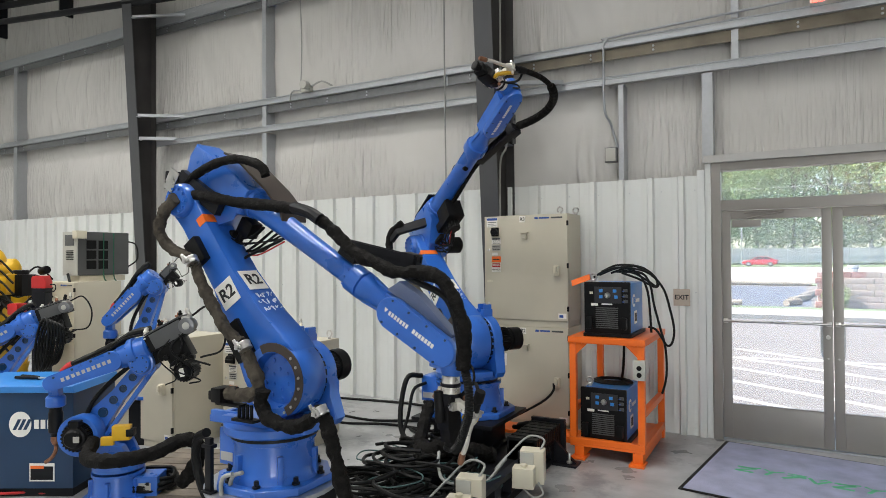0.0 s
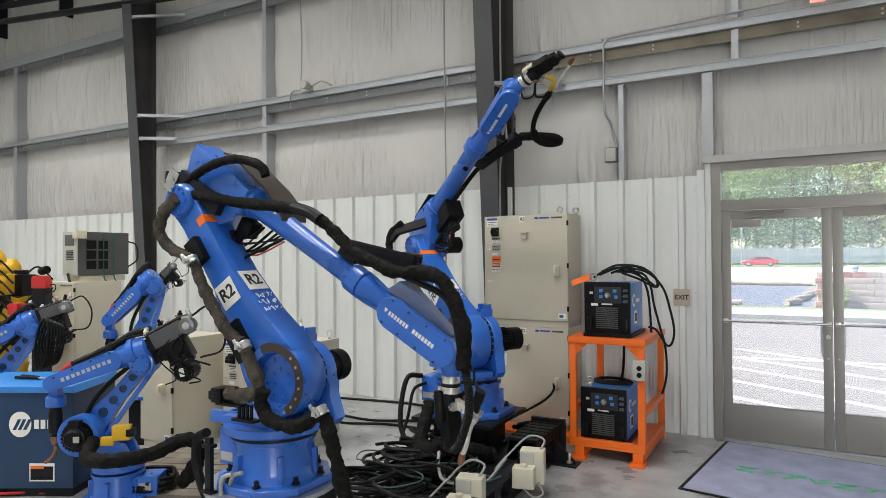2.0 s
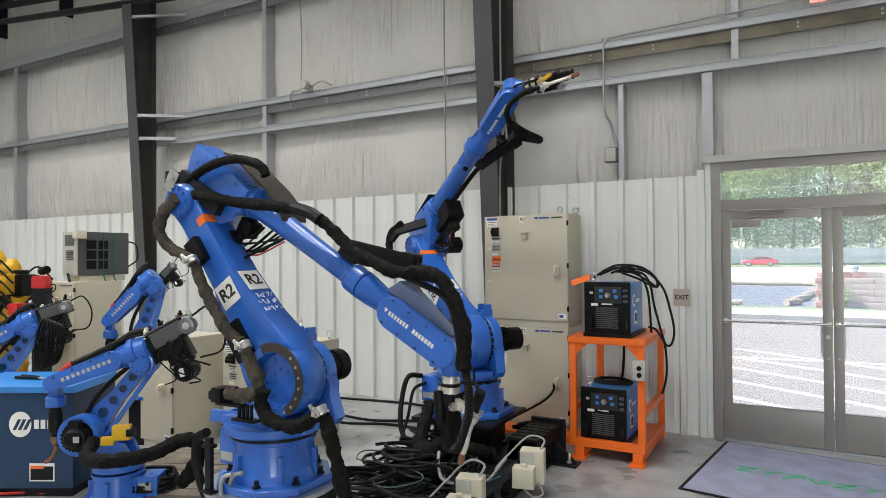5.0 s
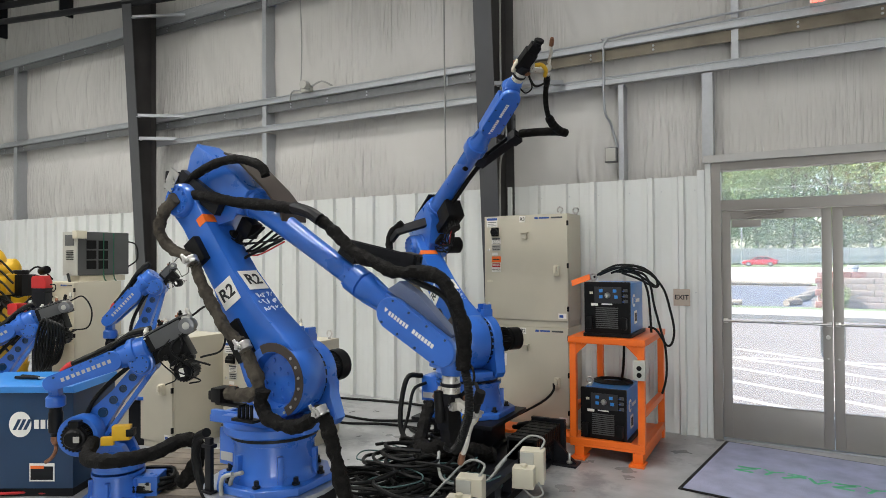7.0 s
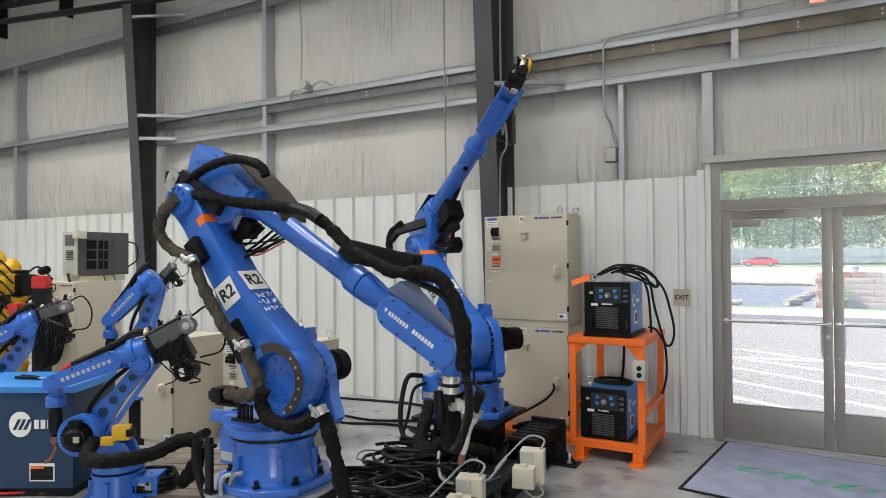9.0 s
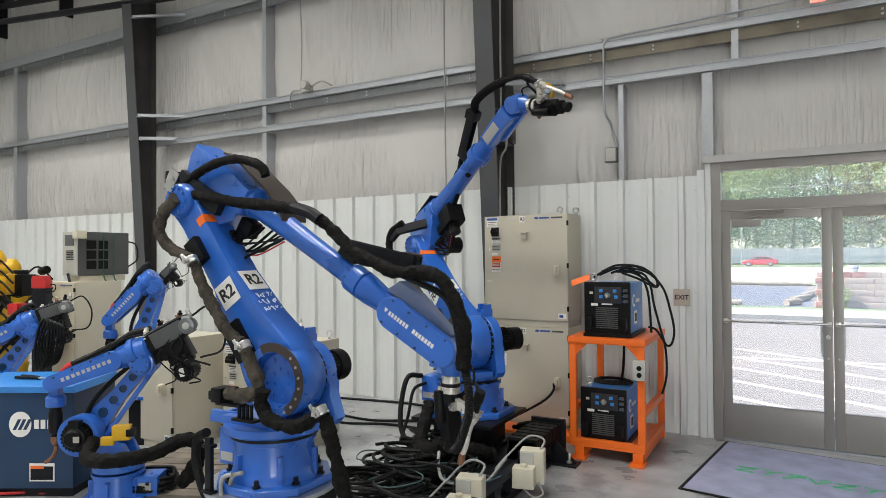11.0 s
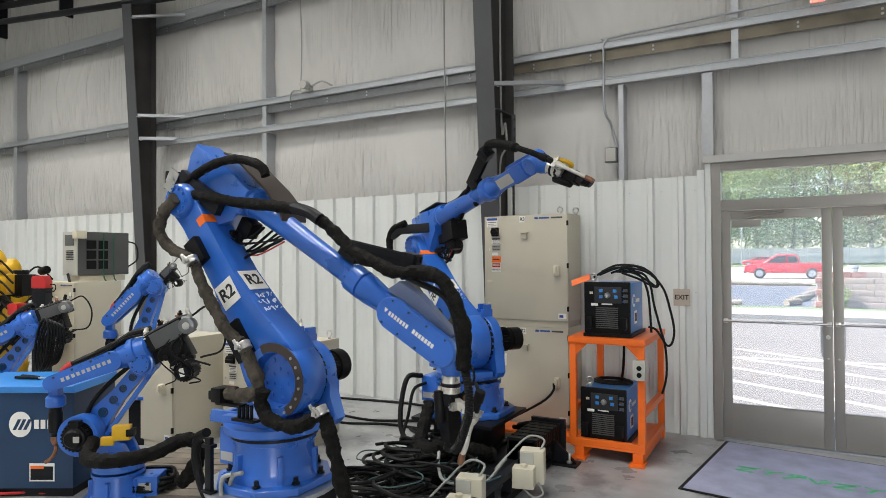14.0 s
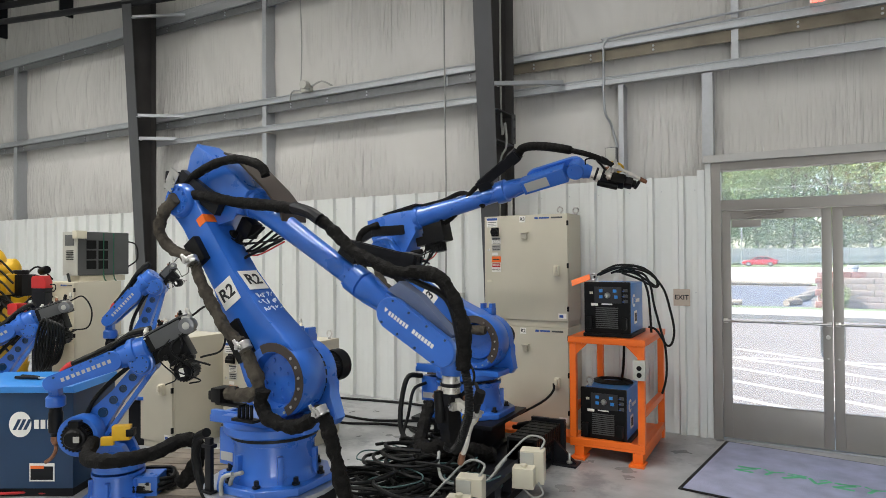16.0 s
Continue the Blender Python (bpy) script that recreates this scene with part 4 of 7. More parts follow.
def robot_arm(name, label, at, joints, tag, hose_top, tube, girth=1.0):
    rb = thing(name, label, "robot", at, "large welding robots")
    car_m, low_m, fore_m, front_m, wrist_m, tool_m = arm_frames(*joints)

    # base
    bm = bmesh.new()
    outline = [(0.36, -0.17), (0.36, 0.17), (0.17, 0.36), (-0.17, 0.36), (-0.36, 0.17), (-0.36, -0.17), (-0.17, -0.36), (0.17, -0.36)]
    prism(bm, outline, 0, 0.045, Matrix.Rotation(radians(90), 4, "X"), 0.008)
    base = part("base_flange", bm, M_BLUE, rb)
    slim = Matrix.Diagonal((girth, girth, 1, 1))
    base.matrix_basis = slim
    bmesh_turn = bmesh.new()
    turned(bmesh_turn, (0, 0, 0.04), (0, 0, 0.275), [(0, 0.315), (0.12, 0.29), (0.3, 0.275), (0.88, 0.27), (0.9, 0.285), (1, 0.285)], 40)
    body = part("base", bmesh_turn, M_BLUE, rb)
    body.matrix_basis = slim
    for a in range(20, 380, 60):
        part("fin", new_box((0.255, -0.018, 0.04), (0.305, 0.018, 0.20), 0.004, Matrix.Rotation(radians(a), 4, "Z")), M_BLUE, body)
    for i in range(8):
        a = radians(22.5 + 45 * i)
        bm = bmesh.new()
        rod(bm, (0.325 * math.cos(a), 0.325 * math.sin(a), 0.045), (0.325 * math.cos(a), 0.325 * math.sin(a), 0.058), 0.026, n=16)
        rod(bm, (0.325 * math.cos(a), 0.325 * math.sin(a), 0.058), (0.325 * math.cos(a), 0.325 * math.sin(a), 0.085), 0.017, n=8)
        part("bolt", bm, M_BLACKPAINT, base)
    cb = part("connector_box", new_box((-0.40, -0.13, 0.075), (-0.22, 0.13, 0.29), 0.01), M_BLUE, rb)
    cb.matrix_basis = slim
    part("rating_plate", new_box((-0.385, -0.134, 0.10), (-0.27, -0.130, 0.15)), M_GREYPAINT, cb)
    bm = bmesh.new()
    for y in (-0.06, 0.06):
        rod(bm, (-0.45, y, 0.15), (-0.40, y, 0.15), 0.03)
    part("connector", bm, M_STEEL, cb)

    # carousel
    bm = bmesh.new()
    turned(bm, (0, 0, 0.275), (0, 0, 0.30), [(0, 0.25), (1, 0.25)], 36)
    part("turntable_gap", bm, M_BLACKPAINT, rb)
    bm = bmesh.new()
    turned(bm, (0, 0, 0.30), (0, 0, 0.355), [(0, 0.275), (0.2, 0.285), (0.9, 0.285), (1, 0.27)], 40)
    o = [(-0.22, 0.345), (A1 + 0.22, 0.345), (A1 + 0.25, 0.385), (A1 + 0.225, 0.50)]
    o += [(A1 + 0.216 * math.cos(radians(a)), HS + 0.216 * math.sin(radians(a))) for a in range(-14, 196, 12)]
    o += [(A1 - 0.235, 0.50), (-0.16, 0.40)]
    prism(bm, o, 0.036, 0.125, None, 0.016)
    box(bm, (-0.22, -0.20, 0.35), (A1 + 0.22, 0.02, 0.395), bevel=0.012)
    if girth < 1:
        bmesh.ops.transform(bm, matrix=Matrix.Translation((A1, 0, HS)) @ Matrix.Diagonal((0.9, 1, 0.9, 1)) @ Matrix.Translation((-A1, 0, -HS)), verts=[v for v in bm.verts if v.co.z > 0.40])
    car = part("carousel", bm, M_BLUE, rb, at=car_m)
    bm = bmesh.new()
    box(bm, (A1 - 0.07, 0.03, HS + 0.20), (A1 + 0.05, 0.12, HS + 0.27), bevel=0.005)
    for x in (A1 - 0.065, A1 + 0.02):
        box(bm, (x, 0.04, HS + 0.268), (x + 0.03, 0.11, HS + 0.31), bevel=0.006)
    bmesh.ops.translate(bm, vec=(0, 0, -0.045 if girth < 1 else 0), verts=bm.verts)
    part("lifting_lug", bm, M_BLUE, car)
    bm = bmesh.new()
    box(bm, (A1 - 0.11, 0.115, HS - 0.11), (A1 + 0.11, 0.17, HS + 0.11), bevel=0.01)
    finned(bm, (A1, 0.165, HS), (A1, 0.27, HS), 0.105)
    turned(bm, (A1, 0.265, HS), (A1, 0.41, HS), [(0, 0.085), (0.3, 0.085), (0.32, 0.098), (0.93, 0.098), (1, 0.08)], 24)
    part("motor", bm, M_BLACK, car)
    bm = bmesh.new()
    for s in (-1, 1):
        box(bm, (-0.43, s * 0.15 - 0.02, 0.33), (-0.20, s * 0.15 + 0.02, 0.40), bevel=0.005)
    box(bm, (-0.44, -0.17, 0.33), (-0.40, 0.17, 0.37), bevel=0.005)
    bmesh.ops.transform(bm, matrix=slim, verts=bm.verts)
    part("cable_yoke", bm, M_BLUE, car)
    bm = bmesh.new()
    prism(bm, [(-0.46, -0.10), (-0.26, -0.24), (-0.10, -0.20), (-0.10, 0.16), (-0.30, 0.2)], 0, 0.012, Matrix.Translation((0, 0, 0.32)) @ Matrix.Rotation(radians(90), 4, "X"))
    bmesh.ops.transform(bm, matrix=slim, verts=bm.verts)
    part("cable_plate", bm, M_BROWN, car)
    gap = 0.205 if girth == 1 else 0.186
    bm = bmesh.new()
    turned(bm, (A1, 0.0, HS), (A1, 0.037, HS), [(0, gap), (1, gap)], 40)
    part("joint_gap", bm, M_BLACKPAINT, car)
    bolts(car, M_BLUE, (A1, 0.020, HS), (0, 1, 0), gap - 0.004, 24, 0.010, depth=0.016)

    # lower arm
    bm = bmesh.new()
    turned(bm, (0, 0.002, 0), (0, -0.195, 0), [(f, q * (0.91 if girth < 1 else 1)) for f, q in ((0, 0.222), (0.08, 0.232), (0.86, 0.230), (1.0, 0.212), (1.0, 0.168), (0.55, 0.15))], 44)
    side = [(-0.205, 0.03), (-0.20, 0.12), (-0.125, 0.36), (-0.088, 0.66), (-0.085, 1.10), (-0.105, L1)]
    side += [(0.108 * math.cos(radians(a)), L1 + 0.108 * math.sin(radians(a))) for a in range(165, -1, -15)]
    side += [(0.088, 1.05), (0.095, 0.66), (0.135, 0.36), (0.205, 0.13), (0.20, 0.06), (0.10, 0.19), (-0.09, 0.19)]
    prism(bm, side, -0.185, 0.012, None, 0.022)
    low = part("lower_arm", bm, M_BLUE, rb, at=low_m)
    bm = bmesh.new()
    turned(bm, (0, -0.12, 0), (0, -0.135, 0), [(0, 0.145), (1, 0.138)], 30)
    bolt_ring(bm, (0, -0.13, 0), (0, -1, 0), 0.11, 9, 0.014, depth=0.012)
    bolt_ring(bm, (0, -0.13, 0), (0, -1, 0), 0.055, 6, 0.010, depth=0.012)
    part("gear_face", bm, M_BLUE, low)
    bm = bmesh.new()
    ro, ri = (0.206, 0.158) if girth < 1 else (0.226, 0.165)
    arc = [(ro * math.cos(radians(a)), ro * math.sin(radians(a))) for a in range(-95, 82, 8)]
    arc += [(ri * math.cos(radians(a)), ri * math.sin(radians(a))) for a in range(81, -96, -8)]
    prism(bm, arc, -0.205, -0.196)
    clamp = part("cable_clamp_ring", bm, M_BROWN, low, "brown steel clamp ring")
    bolts(clamp, M_STEEL, (0, -0.204, 0), (0, -1, 0), (ro + ri) / 2, 11, 0.008, -170, 10, depth=0.008)
    bm = bmesh.new()
    turned(bm, (0, -0.184, L1), (0, -0.225, L1), [(0, 0.105), (0.6, 0.10), (1, 0.088)], 28)
    bolt_ring(bm, (0, -0.224, L1), (0, -1, 0), 0.07, 10, 0.010)
    part("elbow_cap", bm, M_BLUE, low)
    bm = bmesh.new()
    box(bm, (-0.15, -0.215, 0.20), (-0.02, -0.186, 0.42), bevel=0.006)
    part("cover_plate", bm, M_BLACK, low, "black cover plate")
    bm = bmesh.new()
    box(bm, (-0.10, -0.235, 0.82), (0.0, -0.186, 0.98), bevel=0.008)
    part("hose_clamp", bm, M_BLACK, low, "black hose clamp")
    tagp = part("tag", new_box((-0.080, -0.190, 0.505), (0.060, -0.186, 0.655)), M_WHITE, low, "white tag with black lettering")
    words("tag_lettering", tag, 0.105, M_INK, tagp, Matrix.Translation((-0.010, -0.1915, 0.58)) @ FACE)
    m = Matrix.Translation((0.108, -0.085, 0.585)) @ Matrix.Rotation(radians(90), 4, "Z") @ Matrix.Rotation(radians(-7.6), 4, "X")
    tagp = part("tag", new_box((-0.075, -0.006, -0.07), (0.075, -0.001, 0.07), m=m), M_WHITE, low, "white tag with black lettering")
    words("tag_lettering", tag, 0.105, M_INK, tagp, m @ Matrix.Translation((0, -0.0075, 0)) @ FACE)
    m = Matrix.Translation((0.132, -0.085, 0.42)) @ Matrix.Rotation(radians(90), 4, "Z") @ Matrix.Rotation(radians(-8.0), 4, "X")
    bm = bmesh.new()
    rnd = random.Random(5)
    for row in range(3):
        for k in range(5):
            c = Vector((-0.06 + 0.03 * k + rnd.uniform(-0.006, 0.006), -0.006, 0.05 - 0.05 * row))
            hose(bm, [m @ (c + Vector((rnd.uniform(-0.012, 0.012), 0, rnd.uniform(-0.018, 0.018)))) for _ in range(4)], 0.0028, n=5, steps=4)
    part("marker_writing", bm, M_CHALK, low, "pale paint marker scribble")
    bm = bmesh.new()
    box(bm, (0.03, -0.187, 1.02), (0.092, -0.02, 1.075), bevel=0.003)
    part("orange_sticker", bm, M_LABELORANGE, low, "orange sticker")

    # forearm with elbow casting
    bm = bmesh.new()
    turned(bm, (0, -0.13, 0), (0, 0.15, 0), [(0, 0.105), (0.05, 0.12), (0.95, 0.12), (1, 0.105)], 32)
    o = [(-0.10, -0.09), (0.08, -0.13), (0.20, -0.10), (0.33, 0.09), (0.36, 0.12), (0.36, 0.285), (0.10, 0.31), (-0.165, 0.315), (-0.18, 0.23), (-0.13, 0.08)]
    prism(bm, o, -0.10, 0.10, None, 0.022)
    fore = part("forearm", bm, M_BLUE, rb, at=fore_m)
    bm = bmesh.new()
    turned(bm, (0.34, 0, TUBE_Z), (X_COLLAR + 0.02, 0, TUBE_Z), [(0, tube * 1.6), (0.05, tube * 1.6), (0.055, tube * 1.45), (0.14, tube * 1.25), (0.5, tube * 1.06), (0.90, tube), (0.902, tube * 1.38), (0.985, tube * 1.38), (0.99, tube * 1.15), (1, tube * 1.1)], 36)
    part("forearm_tube", bm, M_BLUE, fore)
    bolts(fore, M_BLUE, (0.342, 0, TUBE_Z), (-1, 0, 0), tube * 1.48, 12, 0.009, depth=-0.05)
    bolts(fore, M_BLUE, (X_COLLAR - 0.076, 0, TUBE_Z), (-1, 0, 0), tube * 1.24, 10, 0.008, depth=0.008)
    bm = bmesh.new()
    if hose_top:
        prism(bm, [(0.06, 0.375), (0.16, 0.39), (0.46, 0.345), (0.62, 0.30), (0.66, 0.25), (0.65, 0.25), (0.61, 0.288), (0.46, 0.333), (0.16, 0.378), (0.06, 0.363)], -0.09, 0.12)
        part("hose_cover", bm, M_BROWN, fore, "brown grey bent cover plate")
    else:
        prism(bm, [(0.02, 0.322), (0.40, 0.318), (0.40, 0.328), (0.02, 0.334)], -0.09, 0.09)
        part("hose_cover", bm, M_BLACKPAINT, fore, "black flat cover plate")
    bm = bmesh.new()
    if hose_top:
        box(bm, (0.34, -0.04, 0.00), (0.44, 0.05, 0.10), bevel=0.008)
        rod(bm, (0.38, -0.02, -0.05), (0.38, -0.02, 0.01), 0.022)
        rod(bm, (0.22, -0.02, -0.10), (0.34, -0.02, -0.03), 0.03)
    else:
        box(bm, (0.40, -0.06, -0.06), (0.60, 0.10, 0.115), bevel=0.008)
        box(bm, (0.36, -0.02, -0.10), (0.45, 0.06, 0.06), bevel=0.006)
        rod(bm, (0.44, 0.02, -0.13), (0.44, 0.02, -0.02), 0.045)
        rod(bm, (0.56, 0.02, 0.11), (0.56, 0.02, 0.15), 0.02)
        rod(bm, (0.58, -0.02, 0.115), (0.60, -0.02, 0.165), 0.014)
        rod(bm, (0.60, -0.02, 0.155), (0.605, -0.02, 0.185), 0.026, n=8)
        finned(bm, (0.50, 0.02, -0.14), (0.50, 0.02, -0.055), 0.052, 0.006, 16)
        box(bm, (0.30, -0.05, -0.05), (0.42, 0.05, 0.03), bevel=0.008)
        rod(bm, (0.20, -0.03, -0.09), (0.33, -0.03, -0.10), 0.026)
    part("feeder_box", bm, M_BLACK, fore, "black wire feeder box")
    bm = bmesh.new()
    turned(bm, (0.02, 0.15, 0.0), (0.02, 0.33, 0.0), [(0, 0.09), (0.1, 0.085), (0.9, 0.08), (1, 0.06)], 20)
    part("motor", bm, M_BLACK, fore)
    rnd = random.Random(11)
    x0, z1 = (0.20, 0.10) if hose_top else (0.08, -0.08)
    for k in range(11):
        a = Vector((x0 + rnd.uniform(0, 0.14), rnd.uniform(-0.05, 0.06), -0.06))
        b = Vector((x0 + rnd.uniform(0.26, 0.48), rnd.uniform(-0.04, 0.06), z1 + 0.02))
        sag = rnd.uniform(0.05, 0.15)
        c = a.lerp(b, rnd.uniform(0.15, 0.45)) - Vector((0, rnd.uniform(-0.05, 0.05), sag))
        d = a.lerp(b, rnd.uniform(0.5, 0.85)) - Vector((0, rnd.uniform(-0.05, 0.05), sag * rnd.uniform(0.5, 1.3)))
        part("lead", hosed([a, c, d, b], rnd.uniform(0.0045, 0.009), n=6), M_RED if k == 0 else M_RUBBER, fore)
    if hose_top:
        part("bracket_plate", new_box((-0.13, -0.235, 0.02), (-0.05, -0.229, 0.15), 0.002), M_STEEL, fore, "bare steel bracket plate")
    bm = bmesh.new()
    if hose_top:
        box(bm, (-0.12, -0.165, 0.05), (0.26, -0.116, 0.15), bevel=0.004)
        box(bm, (-0.23, -0.17, 0.02), (-0.115, -0.125, 0.13), Matrix.Translation((-0.12, 0, 0.1)) @ Matrix.Rotation(radians(-25), 4, "Y") @ Matrix.Translation((0.12, 0, -0.1)), 0.004)
    else:
        m, ln = axis_matrix((0.22, -0.09, 0.13), (0.03, -0.33, 0.15))
        box(bm, (-0.022, -0.042, 0), (0.022, 0.042, ln), m, 0.005)
        m, ln = axis_matrix((0.04, -0.32, 0.15), (-0.06, -0.37, 0.11))
        box(bm, (-0.022, -0.040, 0), (0.022, 0.040, ln), m, 0.005)
    part("hose_bracket", bm, M_BLACKPAINT, fore, "black steel hose bracket")

    # forearm front, turning about the tube
    bm = bmesh.new()
    turned(bm, (0.02, 0, 0), (0.24, 0, 0), [(0, 0.080), (0.15, 0.076), (0.4, 0.056), (1, 0.056)], 30)
    prism(bm, capsule_outline((0.265, 0), 0.082, (0.61, 0), 0.076), -0.088, -0.040, None, 0.012)
    o = [(0.17, -0.060), (0.55, -0.064), (0.55, 0.064), (0.17, 0.060)]
    prism(bm, o, -0.042, 0.078, None, 0.012)
    for s in (-1, 1):
        prism(bm, [(0.05, s * 0.03), (0.2, s * 0.03), (0.2, s * 0.06), (0.05, s * 0.08)][::s], -0.012, 0.012)
    front = part("forearm_front", bm, M_BLUE, rb, at=front_m)
    part("name_mark", new_prism([(0.228, 0.012), (0.252, 0.012), (0.240, -0.012)], -0.0905, -0.0885), M_WHITE, front)
    for k in range(7):
        part("name_bar", new_box((0.262 + 0.0195 * k, -0.0905, -0.011), (0.275 + 0.0195 * k, -0.0885, 0.011)), M_WHITE, front)
        part("name_bar", new_box((0.425 + 0.0205 * k, -0.0905, -0.011), (0.440 + 0.0205 * k, -0.0885, 0.011)), M_WHITE, front)
    part("rating_plate", new_box((0.20, 0.0785, -0.04), (0.40, 0.0815, 0.04), 0.001), M_GREYPAINT, front, "worn grey rating plate")
    for x in (0.25, 0.36, 0.48, 0.60):
        for z in (-0.065, 0.065):
            bolts(front, M_BLUE_DARK, (x, -0.087, z), (0, -1, 0), 0.0, 1, 0.007, depth=0.007)
    hz = -1 if not hose_top else 1
    m, ln = axis_matrix((-0.21, 0, hz * 0.115), (0.24, 0, hz * 0.275))
    bm = bmesh.new()
    box(bm, (-0.03, -0.008, 0), (0.03, 0.008, ln), m, 0.003)
    for x in (-0.03, 0.022):
        box(bm, (x, -0.04, 0.0), (x + 0.008, 0.04, ln), m, 0.002)
    box(bm, (-0.045, -0.05, ln - 0.09), (0.045, 0.05, ln - 0.01), m, 0.006)
    box(bm, (-0.21, -0.035, min(hz * 0.07, hz * 0.14)), (-0.09, 0.035, max(hz * 0.07, hz * 0.14)), None, 0.006)
    part("hose_arm", bm, M_BLACKPAINT, front, "black channel hose arm")

    # wrist and tool
    bm = bmesh.new()
    turned(bm, (0, -0.039, 0), (0, 0.079, 0), [(0, 0.06), (0.06, 0.068), (0.94, 0.068), (1, 0.06)], 26)
    turned(bm, (0.02, 0.01, 0), (0.115, 0.0, 0), [(0, 0.06), (0.6, 0.06), (0.7, 0.055), (1, 0.05)], 24)
    wrist = part("wrist", bm, M_BLUE, rb, at=wrist_m)
    bm = bmesh.new()
    turned(bm, (0.115, 0, 0), (0.20, 0, 0), [(0, 0.046), (0.7, 0.046), (0.72, 0.05), (1, 0.05)], 24)
    part("tool_flange", bm, M_NECK, wrist, "bright tool flange")
    bm = bmesh.new()
    turned(bm, (0.150, 0, 0), (0.168, 0, 0), [(0, 0.050), (0.2, 0.053), (0.8, 0.053), (1, 0.050)], 24)
    part("flange_band", bm, M_BLACKPAINT, wrist, "dark band round the flange")
    bm = bmesh.new()
    turned(bm, (0.20, 0, 0), (0.26, 0, 0), [(0, 0.052), (0.3, 0.056), (1, 0.05)], 20)
    box(bm, (0.20, -0.04, -0.05), (0.25, 0.04, 0.05), bevel=0.006)
    tool = part("torch_mount", bm, M_BLACKPAINT, rb, "black torch mount", at=tool_m)
    bm = bmesh.new()
    m, ln = axis_matrix((0.235, 0, -0.03), (0.275, 0, -0.19))
    box(bm, (-0.016, -0.022, 0), (0.016, 0.022, ln), m, 0.004)
    part("torch_arm", bm, M_NECK, tool, "bright torch arm")
    back, tip = Vector((0.15, 0, -0.227)), Vector((0.535, 0, -0.089))
    way = (tip - back).normalized()
    bm = bmesh.new()
    rod(bm, back, back + way * 0.06, 0.026)
    rod(bm, back + way * 0.06, back + way * 0.12, 0.020)
    part("torch_body", bm, M_BLACK, tool)
    bm = bmesh.new()
    turned(bm, back + way * 0.11, back + way * 0.18, [(0, 0.022), (0.7, 0.024), (1, 0.016)], 18)
    hose(bm, [back + way * 0.17, back + way * 0.24, back + way * 0.30 + Vector((0, 0, -0.006)), back + way * 0.36], 0.0125, n=12)
    part("torch_neck", bm, M_NECK, tool, "bright bent torch neck")
    bm = bmesh.new()
    turned(bm, back + way * 0.35, tip, [(0, 0.017), (0.7, 0.017), (1, 0.013)], 16)
    part("nozzle", bm, M_COPPER, tool, "sooty copper nozzle")
    bm = bmesh.new()
    m, ln = axis_matrix((0.22, 0, 0.02), (0.47, 0, -0.015))
    box(bm, (-0.040, -0.048, 0), (0.044, 0.048, ln * 0.66), m, 0.010)
    box(bm, (-0.030, -0.040, ln * 0.62), (0.034, 0.040, ln * 0.9), m, 0.010)
    rod(bm, m @ Vector((0, 0.0, ln * 0.85)), m @ Vector((0, 0, ln)), 0.030)
    rod(bm, m @ Vector((0, 0, ln)), m @ Vector((0.004, 0.006, ln + 0.02)), 0.036)
    rod(bm, m @ Vector((0.055, 0, -0.03)), m @ Vector((0.055, 0, ln * 0.5)), 0.028)
    rod(bm, m @ Vector((0.03, -0.06, 0.02)), m @ Vector((0.03, -0.075, 0.02)), 0.022)
    part("seam_camera", bm, M_BLACK, tool, "black seam tracking camera")
    bm = bmesh.new()
    hose(bm, [(0.24, -0.03, -0.17), (0.30, -0.045, -0.15), (0.335, -0.05, -0.10), (0.31, -0.04, -0.06)], 0.015, n=8)
    part("yellow_bracket", bm, M_YELLOW, tool, "yellow sensor bracket")
    bm = bmesh.new()
    box(bm, (0.18, -0.025, 0.05), (0.27, 0.025, 0.075), bevel=0.006)
    part("sensor_block", bm, M_CREAM, tool, "pale sensor block")
    for lo, hi, x, z in (((0.235, -0.045, -0.075), (0.275, 0.045, -0.045), 0.255, -0.06), ((0.25, -0.032, -0.205), (0.285, 0.032, -0.165), 0.268, -0.185)):
        bm = bmesh.new()
        box(bm, lo, hi, bevel=0.004)
        rod(bm, (x, -0.056, z), (x, 0.056, z), 0.009, n=6)
        part("torch_clamp", bm, M_STEEL, tool, "steel torch clamp with a bolt")
    for p, q in (((0.20, 0.03, 0.055), (0.235, 0.05, 0.07)), ((0.21, -0.045, -0.03), (0.24, -0.06, -0.045))):
        bm = bmesh.new()
        rod(bm, p, q, 0.013, n=10)
        part("air_fitting", bm, M_COPPER, tool, "brass air fitting")
    part("lead", hosed([(0.20, -0.04, -0.06), (0.12, -0.05, -0.12), (0.05, -0.04, -0.10), (0.06, -0.02, -0.05)], 0.006, n=6), M_RUBBER, tool)
    part("lead", hosed([back + way * 0.02, (0.13, -0.03, -0.15), (0.17, -0.04, -0.09), (0.21, -0.03, -0.05)], 0.009, n=6), M_RUBBER, tool)
    return rb, (car, low, fore, front, wrist, tool)


R3_AT = pose(-2.469, 4.936, 0.369)
R2_AT = pose(-2.646, 2.767, 0.415)

